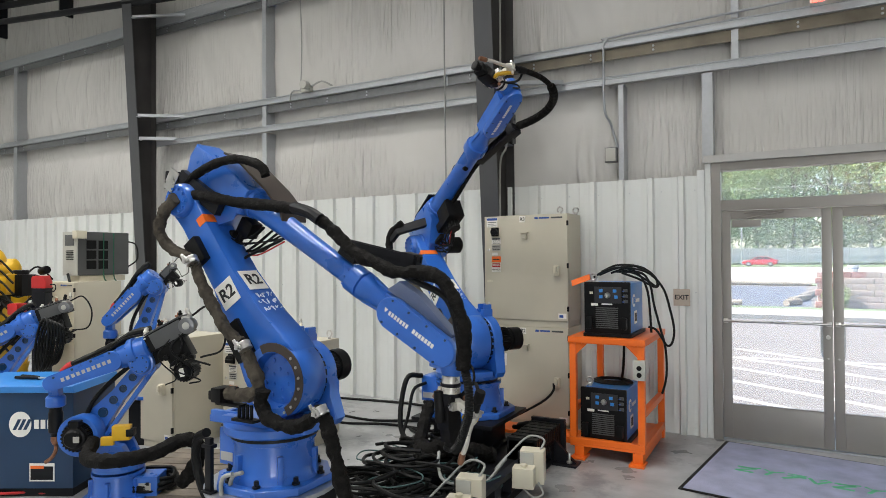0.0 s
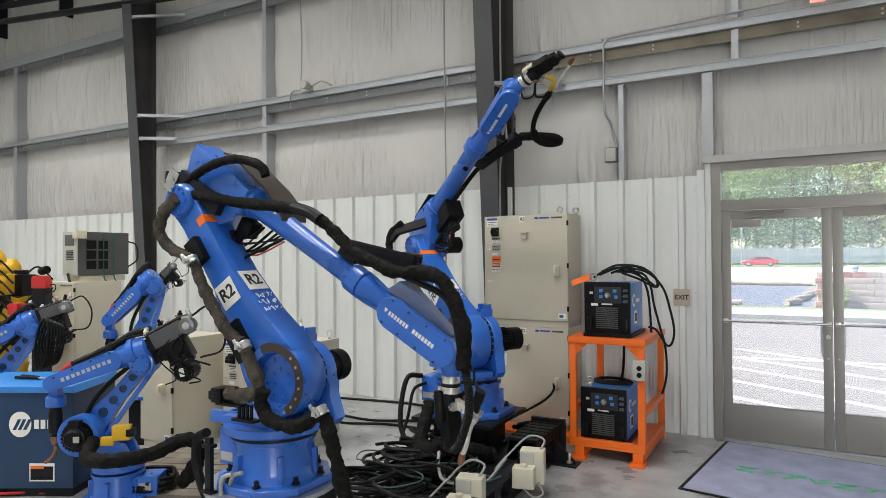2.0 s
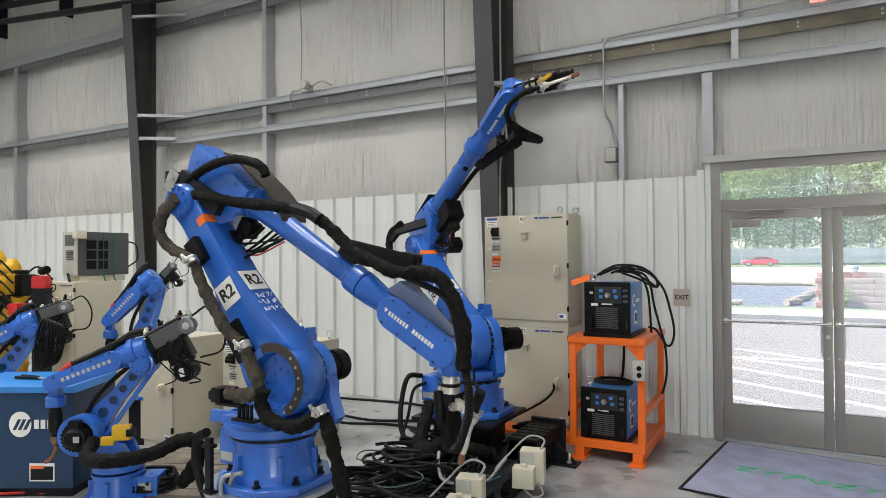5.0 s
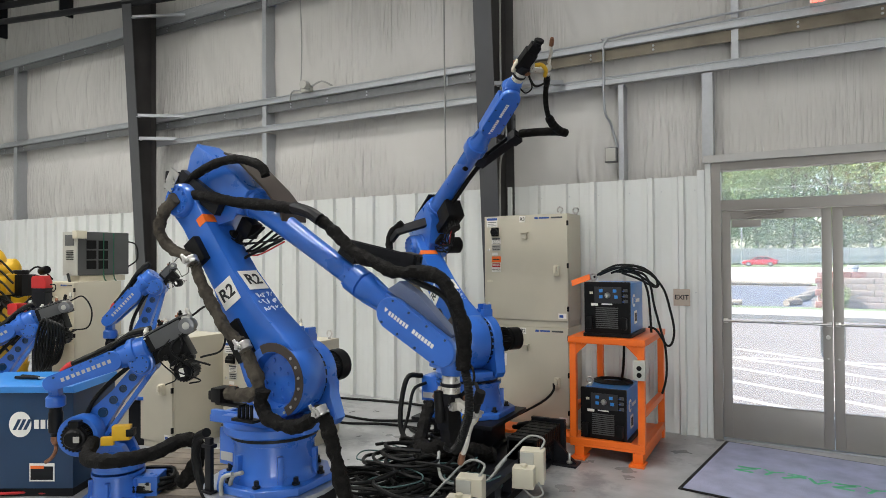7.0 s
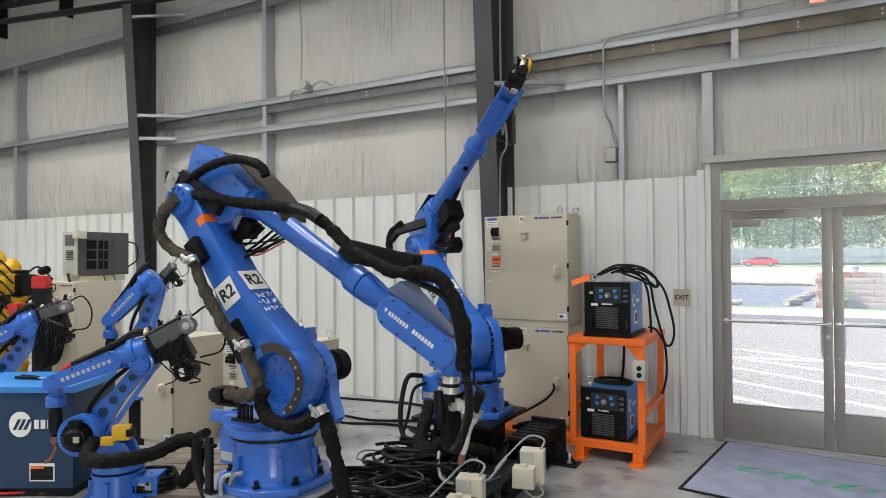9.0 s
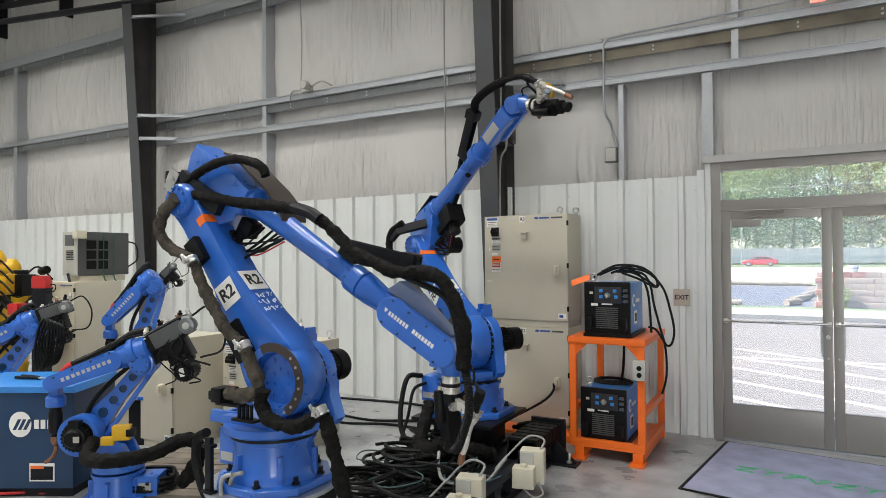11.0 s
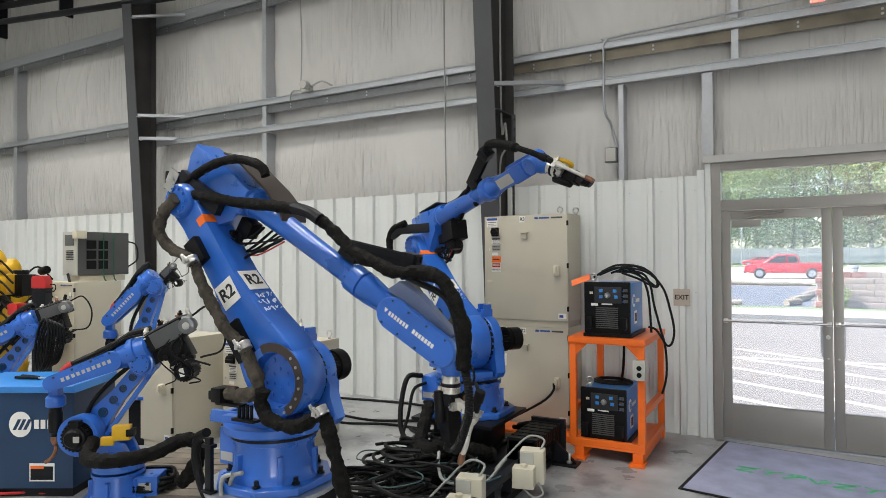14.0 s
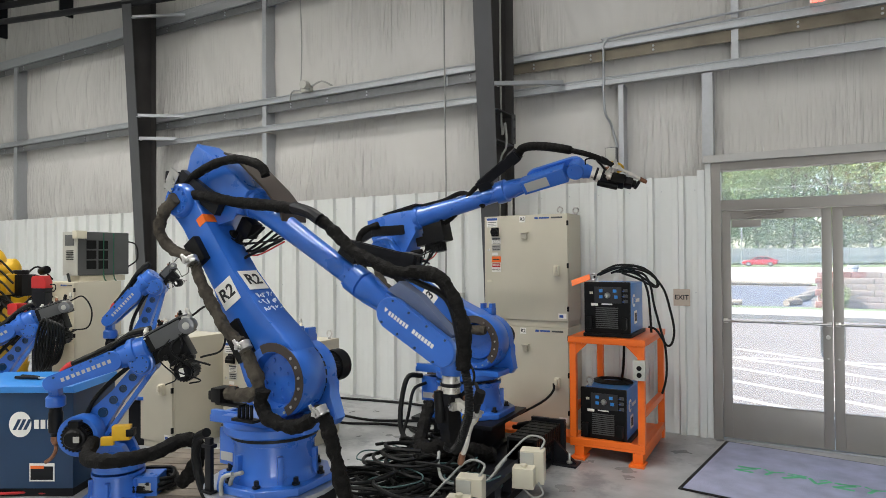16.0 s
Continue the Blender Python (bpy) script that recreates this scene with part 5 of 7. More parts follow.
# joint angles of the robot behind: seconds, then psi, lean, lift, roll, bend, twist in degrees
JOINTS = [
    (0.0, -34.7, 48.6, 32, 94, -65, -17),
    (0.5, -34.7, 48.6, 32, 85, -40, -10),
    (1.0, -34.7, 48.6, 32, 76, -18, -5),
    (1.5, -34.7, 48.6, 32, 69, 1, -3),
    (2.0, -34.7, 48.6, 32, 69, 20, -6),
    (2.5, -34.7, 48.6, 32, 69, 34, -10),
    (3.0, -34.7, 48.6, 32, 69, 38, -10),
    (3.5, -34.7, 48.6, 32, 69, 42, -82),
    (4.0, -34.7, 48.6, 32, 69, 45, -126),
    (4.2, -34.7, 48.6, 32, 69, 46, -136),
    (5.2, -34.7, 48.6, 32, 69, 44, -112),
    (6.3, -34.7, 48.6, 32, 69, 20, -11),
    (6.6, -34.7, 48.6, 32, 69, 12, -8),
    (7.0, -34.7, 48.6, 32, 76, -4, -5),
    (7.5, -34.7, 48.6, 32, 92, -20, 0),
    (8.0, -34.7, 48.6, 32, 110, -34, 5),
    (8.5, -34.7, 48.6, 32, 126, -38, 10),
    (9.0, -34.7, 48.6, 32, 141, -38, 15),
    (9.2, -34.7, 48.6, 32, 147, -38, 16),
    (10.3, -34.7, 48.6, 30, 184, -44, 18),
    (11.3, -34.7, 48.6, 26.6, 213, -46, 16),
    (11.5, -34.7, 48.6, 25.4, 213, -46, 16),
    (12, -34.7, 48.6, 20.6, 213, -44, 21),
    (12.5, -34.7, 48.6, 15.8, 213, -41, 26),
    (13, -34.7, 48.6, 11.6, 213, -40, 31),
    (13.4, -34.7, 48.6, 11.4, 213, -41, 35),
    (14.15, -34.7, 48.6, 11.4, 213, -41, 37),
    (14.5, -30.1, 48.8, 11.6, 213, -40, 36), (15.0, -20.2, 49.4, 12.0, 213, -39, 35), (15.5, -10.2, 50.0, 12.5, 213, -38, 34), (16.0, -2.3, 50.65, 12.9, 213, -37, 33)]


def joints_at(t):
    for a, b in zip(JOINTS, JOINTS[1:]):
        if t <= b[0] + 1e-6:
            s = (t - a[0]) / (b[0] - a[0])
            return [u + (v - u) * s for u, v in zip(a[1:], b[1:])]
    return JOINTS[-1][1:]


R2_JOINTS = (2.1, 35.3, -32.2, 0, 60, 205)
robot_front, front_links = robot_arm("welding_robot", "blue six-axis welding robot with black hoses, arm reaching down", R2_AT, R2_JOINTS, "R2", True, 0.058, 0.84)
robot_back, back_links = robot_arm("welding_robot", "blue six-axis welding robot with raised arm on a black pedestal", R3_AT, joints_at(0), "R3", False, 0.070)

# hoses fixed on the front robot
O2 = R2_AT.translation


def front_hose(name, pts, r, mat, label="", **kw):
    return part(name, hosed([Vector(p) - O2 for p in pts], r, **kw), mat, robot_front, label)


front_hose("hose", [(-3.23, 2.58, 2.09), (-3.02, 2.58, 2.07), (-2.75, 2.58, 2.02), (-2.49, 2.58, 1.99), (-2.31, 2.58, 1.96)], 0.031, M_SLEEVE, "black woven hose sleeve", wobble=0.2, n=16)
front_hose("hose_connector", [(-2.33, 2.58, 1.97), (-2.22, 2.58, 1.94), (-2.15, 2.58, 1.90)], 0.034, M_BLACKPAINT, "black hose coupling", n=10)
front_hose("hose", [(-2.19, 2.60, 1.92), (-2.10, 2.60, 1.86), (-2.02, 2.60, 1.79), (-1.95, 2.60, 1.73), (-1.83, 2.60, 1.68), (-1.70, 2.60, 1.63), (-1.55, 2.60, 1.63), (-1.46, 2.60, 1.61), (-1.40, 2.60, 1.55), (-1.35, 2.60, 1.46), (-1.32, 2.60, 1.36), (-1.32, 2.60, 1.26), (-1.33, 2.60, 1.18)], 0.033, M_SLEEVE, "black woven hose sleeve", wobble=0.3, n=16)
front_hose("hose", [(-2.06, 2.62, 1.81), (-1.91, 2.62, 1.71), (-1.74, 2.62, 1.64), (-1.58, 2.62, 1.58), (-1.42, 2.62, 1.50), (-1.36, 2.62, 1.32), (-1.36, 2.62, 1.19)], 0.016, M_RUBBER, "thin black hose", n=8)
front_hose("hose", [(-1.32, 2.60, 1.19), (-1.30, 2.60, 1.09), (-1.30, 2.60, 0.99), (-1.32, 2.60, 0.92), (-1.35, 2.60, 0.84), (-1.38, 2.60, 0.80)], 0.022, M_RUBBER, "ribbed black hose", ribs=True, steps=16, n=14)
front_hose("hose", [(-3.19, 2.60, 2.15), (-3.10, 2.60, 2.21), (-2.93, 2.60, 2.26), (-2.77, 2.60, 2.27), (-2.64, 2.60, 2.24), (-2.57, 2.60, 2.20), (-2.55, 2.60, 2.16)], 0.026, M_SLEEVE, "black woven hose sleeve", wobble=0.18, n=14)
front_hose("hose", [(-3.17, 2.50, 2.06), (-3.27, 2.50, 1.98), (-3.31, 2.50, 1.88), (-3.24, 2.50, 1.78), (-3.09, 2.50, 1.72), (-3.00, 2.50, 1.66), (-2.96, 2.50, 1.58), (-2.89, 2.50, 1.48), (-2.81, 2.50, 1.38), (-2.73, 2.50, 1.29), (-2.63, 2.50, 1.24)], 0.034, M_SLEEVE_WORN, "dusty brown woven hose sleeve", wobble=0.32, n=16)
front_hose("hose", [(-2.58, 2.46, 1.24), (-2.53, 2.46, 1.15), (-2.48, 2.46, 1.07), (-2.47, 2.46, 1.01), (-2.52, 2.46, 0.98), (-2.60, 2.46, 0.97), (-2.69, 2.46, 0.97)], 0.034, M_SLEEVE_WORN, "dusty brown woven hose sleeve", wobble=0.34, n=16)
front_hose("hose", [(-2.40, 2.42, 1.02), (-2.41, 2.42, 0.96), (-2.37, 2.42, 0.89), (-2.28, 2.42, 0.86), (-2.17, 2.42, 0.86), (-2.07, 2.42, 0.91), (-2.02, 2.42, 0.95), (-1.98, 2.42, 0.90), (-1.94, 2.42, 0.79), (-1.90, 2.42, 0.66), (-1.85, 2.42, 0.50)], 0.036, M_SLEEVE, "black woven hose sleeve", wobble=0.32, n=16)
for p in ((-2.98, 2.46, 1.69), (-2.53, 2.42, 1.24), (-2.00, 2.40, 0.96)):
    bm = bmesh.new()
    c = Vector(p) - O2
    turned(bm, c + Vector((-0.012, 0, 0.018)), c + Vector((0.012, 0, -0.018)), [(0, 0.037), (0.2, 0.039), (0.35, 0.037), (0.65, 0.037), (0.8, 0.039), (1, 0.037)], 18)
    for k in range(3):
        rod(bm, c + Vector((-0.03 + 0.02 * k, -0.045, 0.035 - 0.01 * k)), c + Vector((-0.015 + 0.02 * k, -0.045, 0.015 - 0.01 * k)), 0.009, n=8)
    box(bm, c + Vector((-0.012, -0.058, -0.014)), c + Vector((0.012, -0.036, 0.014)), bevel=0.003)
    part("hose_clamp", bm, M_STEEL, robot_front, "shiny hose clamp")
bm = bmesh.new()
c = Vector((-2.72, 2.46, 0.95)) - O2
box(bm, c + Vector((-0.055, -0.05, -0.03)), c + Vector((0.02, 0.05, 0.05)), bevel=0.012)
box(bm, c + Vector((-0.085, -0.04, -0.02)), c + Vector((-0.05, 0.04, 0.03)), bevel=0.01)
box(bm, c + Vector((-0.04, -0.03, -0.045)), c + Vector((0.14, 0.03, -0.03)), bevel=0.003)
for q in range(2):
    rod(bm, c + Vector((0.02, 0.0, 0.0 + 0.035 * q)), c + Vector((0.10, 0.0, 0.01 + 0.035 * q)), 0.017)
part("connector_block", bm, M_BLACK, robot_front)
bm = bmesh.new()
for k in range(4):
    rod(bm, c + Vector((0.09 + 0.03 * k, 0.02, -0.11)), c + Vector((0.09 + 0.03 * k, 0.02, -0.035)), 0.010)
box(bm, c + Vector((0.06, -0.01, -0.125)), c + Vector((0.22, 0.05, -0.11)), bevel=0.003)
part("valve_bank", bm, M_BLACK, robot_front)
# dark clear guard along the front of the forearm
gm = arm_frames(*R2_JOINTS)[3]
bm = new_prism([(0.16, 0.07), (0.20, 0.15), (0.34, 0.15), (0.60, 0.09), (0.60, 0.07)], -0.03, 0.05, gm, 0.006)
part("guard", bm, M_CLEAR, robot_front, "smoky clear plastic guard")
# post beside the front robot's base
bm = bmesh.new()
box(bm, (-0.20, -0.335, 0.0), (-0.155, -0.31, 0.30), bevel=0.004)
box(bm, (-0.215, -0.345, 0.245), (-0.14, -0.30, 0.265), bevel=0.004)
box(bm, (-0.22, -0.35, 0.0), (-0.135, -0.30, 0.01), bevel=0.003)
part("limit_switch", bm, M_BLACKPAINT, robot_front)
bm = bmesh.new()
turned(bm, (-0.02, 0, -0.025), (-0.02, 0, -0.001), [(0, 0.38), (1, 0.38)], 48)
solid("base_plate", bm, M_GALV, "round grey steel base plate under the front robot", "base plate", R2_AT)
solid("robot_riser", new_box((-0.24, -0.26, 0), (0.26, 0.24, 0.389), 0.008), M_BLACKPAINT, "black steel riser under the front robot", "riser", pose(-2.646, 2.767, 0), group="robot risers")
bm = bmesh.new()
box(bm, (-0.34, -0.40, 0.335), (0.40, 0.34, 0.367), bevel=0.005)
box(bm, (-0.20, -0.27, 0.125), (0.26, 0.19, 0.335), bevel=0.006)
box(bm, (-0.26, -0.33, 0.11), (0.32, 0.25, 0.126), bevel=0.004)
solid("robot_riser", bm, M_BLACKPAINT, "black steel pedestal on the floor track under the rear robot", "riser", pose(-2.469, 4.936, 0), group="robot risers")
# sleeve lying along the rear robot's lower arm
part("hose", hosed([(-0.10, -0.22, 1.20), (-0.20, -0.24, 1.02), (-0.17, -0.24, 0.80), (-0.10, -0.24, 0.55), (-0.08, -0.24, 0.34), (0.05, -0.24, 0.12), (0.16, -0.22, -0.02)], 0.038, wobble=0.25, n=12), M_SLEEVE_WORN, back_links[1], "dusty brown woven hose sleeve")
part("hose", hosed([(0.10, -0.28, 0.20), (-0.02, -0.36, 0.17), (-0.09, -0.38, 0.08), (-0.12, -0.37, -0.06), (-0.11, -0.33, -0.20), (-0.05, -0.28, -0.30)], 0.033, wobble=0.2, n=12), M_SLEEVE, back_links[2], "black woven hose sleeve")
part("hose", hosed([(0.30, 0.05, 0.32), (0.60, 0.04, 0.30), (0.85, 0.0, 0.30), (1.03, -0.03, 0.13)], 0.022, n=10), M_SLEEVE, back_links[2])

# dress hose from the hose arm to the torch, in short rigid links
LINKS = 20


def bezier(p, k):
    s = 1 - k
    return p[0] * s ** 3 + 3 * p[1] * s * s * k + 3 * p[2] * s * k * k + p[3] * k ** 3


def hose_points(front, tool, length):
    a, b = front @ Vector((0.25, 0, -0.28)), tool @ Vector((0.15, 0, -0.227))
    da = (front.to_3x3() @ Vector((0.50, 0, -0.86))).normalized()
    db = (tool.to_3x3() @ Vector((-0.94, 0, -0.34))).normalized()
    # the slacker the hose, the more its loop hangs
    ahead, over = front.to_3x3() @ Vector((1, 0, 0)), front.to_3x3() @ Vector((0, 0, 1))
    aim = tool.to_3x3() @ Vector((1, 0, 0))
    bent = math.degrees(math.acos(max(-1, min(1, aim.dot(ahead))))) if aim.dot(over) < 0 else 0.0
    slack = min(0.9, max(0.0, length / max(0.05, (b - a).length) - 1.3))
    sag = Vector((0, 0, -slack * min(1, max(0, (bent - 33) / 8))))
    lo, hi = 0.02, 2.5
    for _ in range(24):
        h = (lo + hi) / 2
        p = (a, a + (da + sag) * h, b + (db + sag) * h, b)
        q = [bezier(p, k / 24) for k in range(25)]
        if sum((u - v).length for u, v in zip(q, q[1:])) < max(length, 1.03 * (b - a).length):
            lo = h
        else:
            hi = h
    fine = [bezier(p, k / 96) for k in range(97)]
    run = [0.0]
    for u, v in zip(fine, fine[1:]):
        run.append(run[-1] + (v - u).length)
    out = []
    for i in range(LINKS + 1):
        want = run[-1] * i / LINKS
        k = max(j for j in range(97) if run[j] <= want + 1e-9)
        if k == 96:
            out.append(fine[96])
        else:
            out.append(fine[k].lerp(fine[k + 1], (want - run[k]) / max(1e-9, run[k + 1] - run[k])))
    return out


def link_poses(front, tool, t):
    # the sleeve slides back through its guide as the wrist rolls over
    slide = min(1, max(0, (t - 9.2) / 2.1))
    pts = hose_points(front, tool, 0.98 - 0.28 * slide * slide * (3 - 2 * slide))
    out = []
    for a, b in zip(pts, pts[1:]):
        out.append(Matrix.Translation((a + b) / 2) @ (b - a).to_track_quat("Z", "Y").to_matrix().to_4x4())
    return out


def link_mesh(r):
    bm = bmesh.new()
    turned(bm, (0, 0, -0.042), (0, 0, 0.042), [(0, r * 0.35), (0.08, r * 0.72), (0.22, r * 0.96), (0.5, r), (0.78, r * 0.96), (0.92, r * 0.72), (1, r * 0.35)], 14)
    me = mesh_of("hose_link", bm, M_SLEEVE, 0)
    me.shade_smooth()
    return me


thick_link, thin_link = link_mesh(0.035), link_mesh(0.021)
hose_links = []
for i in range(LINKS):
    ob = new("hose_link", thick_link if i < 13 else thin_link)
    ob.parent = robot_back
    hose_links.append(ob)

# feed hose from the guide channel down to the wire feeder, in short rigid links
FEED_LINKS = 10


def feed_poses(fore, front):
    a, b = front @ Vector((-0.17, 0, -0.135)), fore @ Vector((0.52, 0.02, 0.10))
    da = (front.to_3x3() @ Vector((-0.94, 0, 0.20))).normalized()
    db = (fore.to_3x3() @ Vector((0.8, 0.0, -0.1))).normalized()
    h = (b - a).length * 0.38
    pts = [bezier((a, a + da * h, b + db * h, b), k / FEED_LINKS) for k in range(FEED_LINKS + 1)]
    return [Matrix.Translation((p + q) / 2) @ (q - p).to_track_quat("Z", "Y").to_matrix().to_4x4() for p, q in zip(pts, pts[1:])]


feed_links = []
for i in range(FEED_LINKS):
    ob = new("feed_hose_link", thin_link)
    ob.parent = robot_back
    feed_links.append(ob)


def motions():
    times = sorted({round(0.1 * k, 1) for k in range(0, 161)})
    frames = {t: arm_frames(*joints_at(t)) for t in times}
    for i, ob in enumerate(back_links):
        walk(ob, [(t, frames[t][i]) for t in times[::2]])
    chains = {t: link_poses(frames[t][3], frames[t][5], t) for t in times[::2]}
    for i, ob in enumerate(hose_links):
        walk(ob, [(t, chains[t][i]) for t in times[::2]])
    feeds = {t: feed_poses(frames[t][2], frames[t][3]) for t in times[::2]}
    for i, ob in enumerate(feed_links):
        walk(ob, [(t, feeds[t][i]) for t in times[::2]])
    for ob, rows in car_rows:
        walk(ob, rows)


# ---- floor track under the rear robot ----
track = thing("floor_track", "black steel robot floor track with ribbed bellows", "track", pose(0, 0, 0))
part("deck", new_box((-2.74, 4.0, 0.03), (-1.80, 5.32, 0.108), 0.006), M_BLACKPAINT, track)
for x in (-1.80,):
    bm = bmesh.new()
    box(bm, (x, 3.55, 0.16), (x + 0.07, 5.05, 0.20), bevel=0.004)
    box(bm, (x, 3.55, 0.0), (x + 0.07, 5.05, 0.05), bevel=0.004)
    for k in range(6):
        y = 3.55 + 0.28 * k
        box(bm, (x, y, 0.05), (x + 0.07, y + 0.10, 0.16), bevel=0.003)
    part("side_beam", bm, M_BLACKPAINT, track)
bellows = part("bellows", new_box((-1.965, 4.62, 0.11), (-1.745, 5.20, 0.265), 0.004), M_RUBBER, track, "ribbed black bellows")
for k in range(13):
    y = 4.62 + 0.045 * k
    part("fold", new_box((-1.98, y, 0.112), (-1.73, y + 0.034, 0.285 - 0.004 * (k % 2)), 0.008), M_RUBBER, bellows)
part("end_stop", new_box((-2.0, 5.21, 0.05), (-1.70, 5.25, 0.31), 0.004), M_BLACKPAINT, track)
bm = bmesh.new()
prism(bm, [(-1.73, 0.0), (-1.55, 0.0), (-1.55, 0.02), (-1.73, 0.19)], 5.03, 5.06)
box(bm, (-1.73, 4.96, 0.0), (-1.53, 5.12, 0.016), bevel=0.003)
part("foot_bracket", bm, M_BLACKPAINT, track)
bm = bmesh.new()
rod(bm, (-1.60, 5.02, 0.0), (-1.60, 5.02, 0.10), 0.012)
rod(bm, (-1.60, 5.02, 0.016), (-1.60, 5.02, 0.035), 0.024, n=6)
part("levelling_bolt", bm, M_STEEL, track)
bm = bmesh.new()
rod(bm, (-2.12, 5.22, 0.20), (-1.98, 5.20, 0.24), 0.04)
rod(bm, (-2.18, 5.24, 0.19), (-2.12, 5.22, 0.20), 0.02)
part("drive_coupling", bm, M_BLACK, track)
part("tray", new_box((-2.62, 5.62, 0.0), (-1.75, 5.90, 0.05), 0.004), M_ORANGE, None, "")
bpy.data.objects["tray"].name = "floor_tray"
tagged(bpy.data.objects["floor_tray"], "orange painted steel base frame under the cabinet front", "frame")


def junction_box(at, label):
    j = thing("junction_box", label, "junction box", at, "cream junction boxes")
    part("body", new_box((-0.085, -0.06, 0.0), (0.085, 0.06, 0.23), 0.008), M_CREAM, j)
    part("cover", new_box((-0.08, -0.070, 0.012), (0.015, -0.061, 0.22), 0.004), M_GREYPAINT, j)
    part("side_box", new_box((-0.12, -0.18, 0.0), (0.03, -0.072, 0.14), 0.008), M_CREAM, j)
    bm = bmesh.new()
    rod(bm, (-0.045, -0.125, 0.14), (-0.045, -0.125, 0.158), 0.026)
    part("knob", bm, M_CREAM, j)
    part("bracket", new_box((-0.11, 0.0, -0.06), (-0.086, 0.05, 0.2), 0.003), M_BLACKPAINT, j)
    part("lead", hosed([(0.05, 0.0, 0.22), (0.07, 0.08, 0.28), (-0.06, 0.16, 0.27), (-0.20, 0.10, 0.14), (-0.28, 0.0, 0.06)], 0.008, n=8), M_GREYCABLE, j)
    part("lead", hosed([(0.05, -0.08, 0.02), (0.09, -0.14, -0.03), (0.03, -0.17, -0.05), (-0.06, -0.13, 0.0)], 0.008, n=8), M_GREYCABLE, j)
    return j


junction_box(pose(-1.64, 4.30, 0.09, 0, 0, 12), "cream plastic junction box on the track side")
junction_box(pose(-1.80, 3.62, 0.08, 0, 0, 12), "cream plastic junction box on the track side")

# ---- heap of cables ----
rnd = random.Random(42)


def coil(center, r, turns, mat, label, tube=0.012, rise=0.10):
    pts = []
    n = int(9 * turns)
    for k in range(n):
        a = 2 * math.pi * k / 9
        rr = r * (1 + 0.12 * rnd.uniform(-1, 1))
        pts.append((center[0] + rr * math.cos(a), center[1] + 0.85 * rr * math.sin(a), center[2] + tube + rise * k / n + 0.015 * rnd.random()))
    return cable(label, pts, tube, mat, "cable heap", n=7, steps=4)


for i in range(17):
    c = (-2.72 + 0.55 * rnd.random(), 3.55 + 0.75 * rnd.random(), 0.0 + 0.03 * (i % 5))
    coil(c, rnd.uniform(0.14, 0.34), rnd.uniform(1.3, 2.6), M_RUBBER, "black cable coiled on the floor", 0.013)
for i in range(8):
    c = (-2.75 + 0.70 * rnd.random(), 4.05 + 0.45 * rnd.random(), 0.108 + 0.02 * (i % 3))
    coil(c, rnd.uniform(0.10, 0.24), rnd.uniform(1.3, 2.4), M_RUBBER if i % 3 else M_SLEEVE, "black cable coiled on the track deck", 0.015, 0.12)
for i in range(4):
    coil((-2.85 + 0.5 * rnd.random(), 3.6 + 0.7 * rnd.random(), 0.10), rnd.uniform(0.15, 0.24), 1.5, M_TEALCABLE, "thin teal cable on the cable heap", 0.0055)
for i in range(2):
    coil((-2.25 + 0.3 * i, 4.25 - 0.3 * i, 0.11), 0.2, 1.2, M_TEALCABLE, "thin teal cable on the cable heap", 0.0055)
cable("thick black sleeve lying over the cable heap", [(-2.72, 4.45, 0.14), (-2.60, 4.35, 0.22), (-2.45, 4.15, 0.24), (-2.30, 4.2, 0.26), (-2.15, 4.35, 0.22), (-2.05, 4.5, 0.16)], 0.06, M_SLEEVE, "cable heap", wobble=0.3, n=12)
cable("thick black sleeve lying over the cable heap", [(-2.62, 4.52, 0.50), (-2.60, 4.40, 0.36), (-2.55, 4.25, 0.24), (-2.45, 4.05, 0.18)], 0.05, M_SLEEVE, "cable heap", wobble=0.3, n=12)
cable("grey cable lying on the track", [(-2.30, 4.10, 0.26), (-2.22, 3.95, 0.20), (-2.1, 3.85, 0.15), (-1.9, 4.0, 0.12), (-1.85, 4.3, 0.22)], 0.012, M_GREYCABLE, "cable heap")
cable("black cable across the floor by the wall", [(-5.1, 6.1, 0.015), (-4.72, 6.11, 0.015), (-3.93, 6.22, 0.015), (-3.3, 6.1, 0.02), (-2.9, 5.6, 0.02)], 0.014)
cable("black cable across the floor by the wall", [(-4.4, 5.55, 0.015), (-4.21, 5.44, 0.015), (-3.8, 5.42, 0.015), (-3.39, 5.6, 0.015), (-3.05, 5.5, 0.02), (-3.1, 5.3, 0.02), (-3.3, 5.3, 0.02), (-3.0, 5.1, 0.02)], 0.013)
cable("black cable across the floor by the wall", [(-4.3, 5.25, 0.015), (-4.0, 5.2, 0.015), (-3.6, 5.35, 0.015), (-3.1, 5.35, 0.015), (-2.9, 5.2, 0.02)], 0.013)
for k in range(3):
    cable("black cable running from the heap to the front robot", [(-2.55 + 0.02 * k, 4.45 + 0.03 * k, 0.03), (-2.80, 4.3 + 0.05 * k, 0.02), (-3.05, 4.0 + 0.05 * k, 0.02), (-3.2, 3.6, 0.02), (-3.0, 3.2, 0.02)], 0.014)
cable("black hose looping beside the rear robot", [(-2.86, 4.80, 0.66), (-2.93, 4.68, 0.66), (-2.96, 4.62, 0.45), (-2.92, 4.55, 0.25), (-2.80, 4.5, 0.12)], 0.022)
cable("black hose looping beside the rear robot", [(-2.82, 4.80, 0.60), (-2.86, 4.66, 0.56), (-2.88, 4.6, 0.35), (-2.90, 4.5, 0.14)], 0.014)

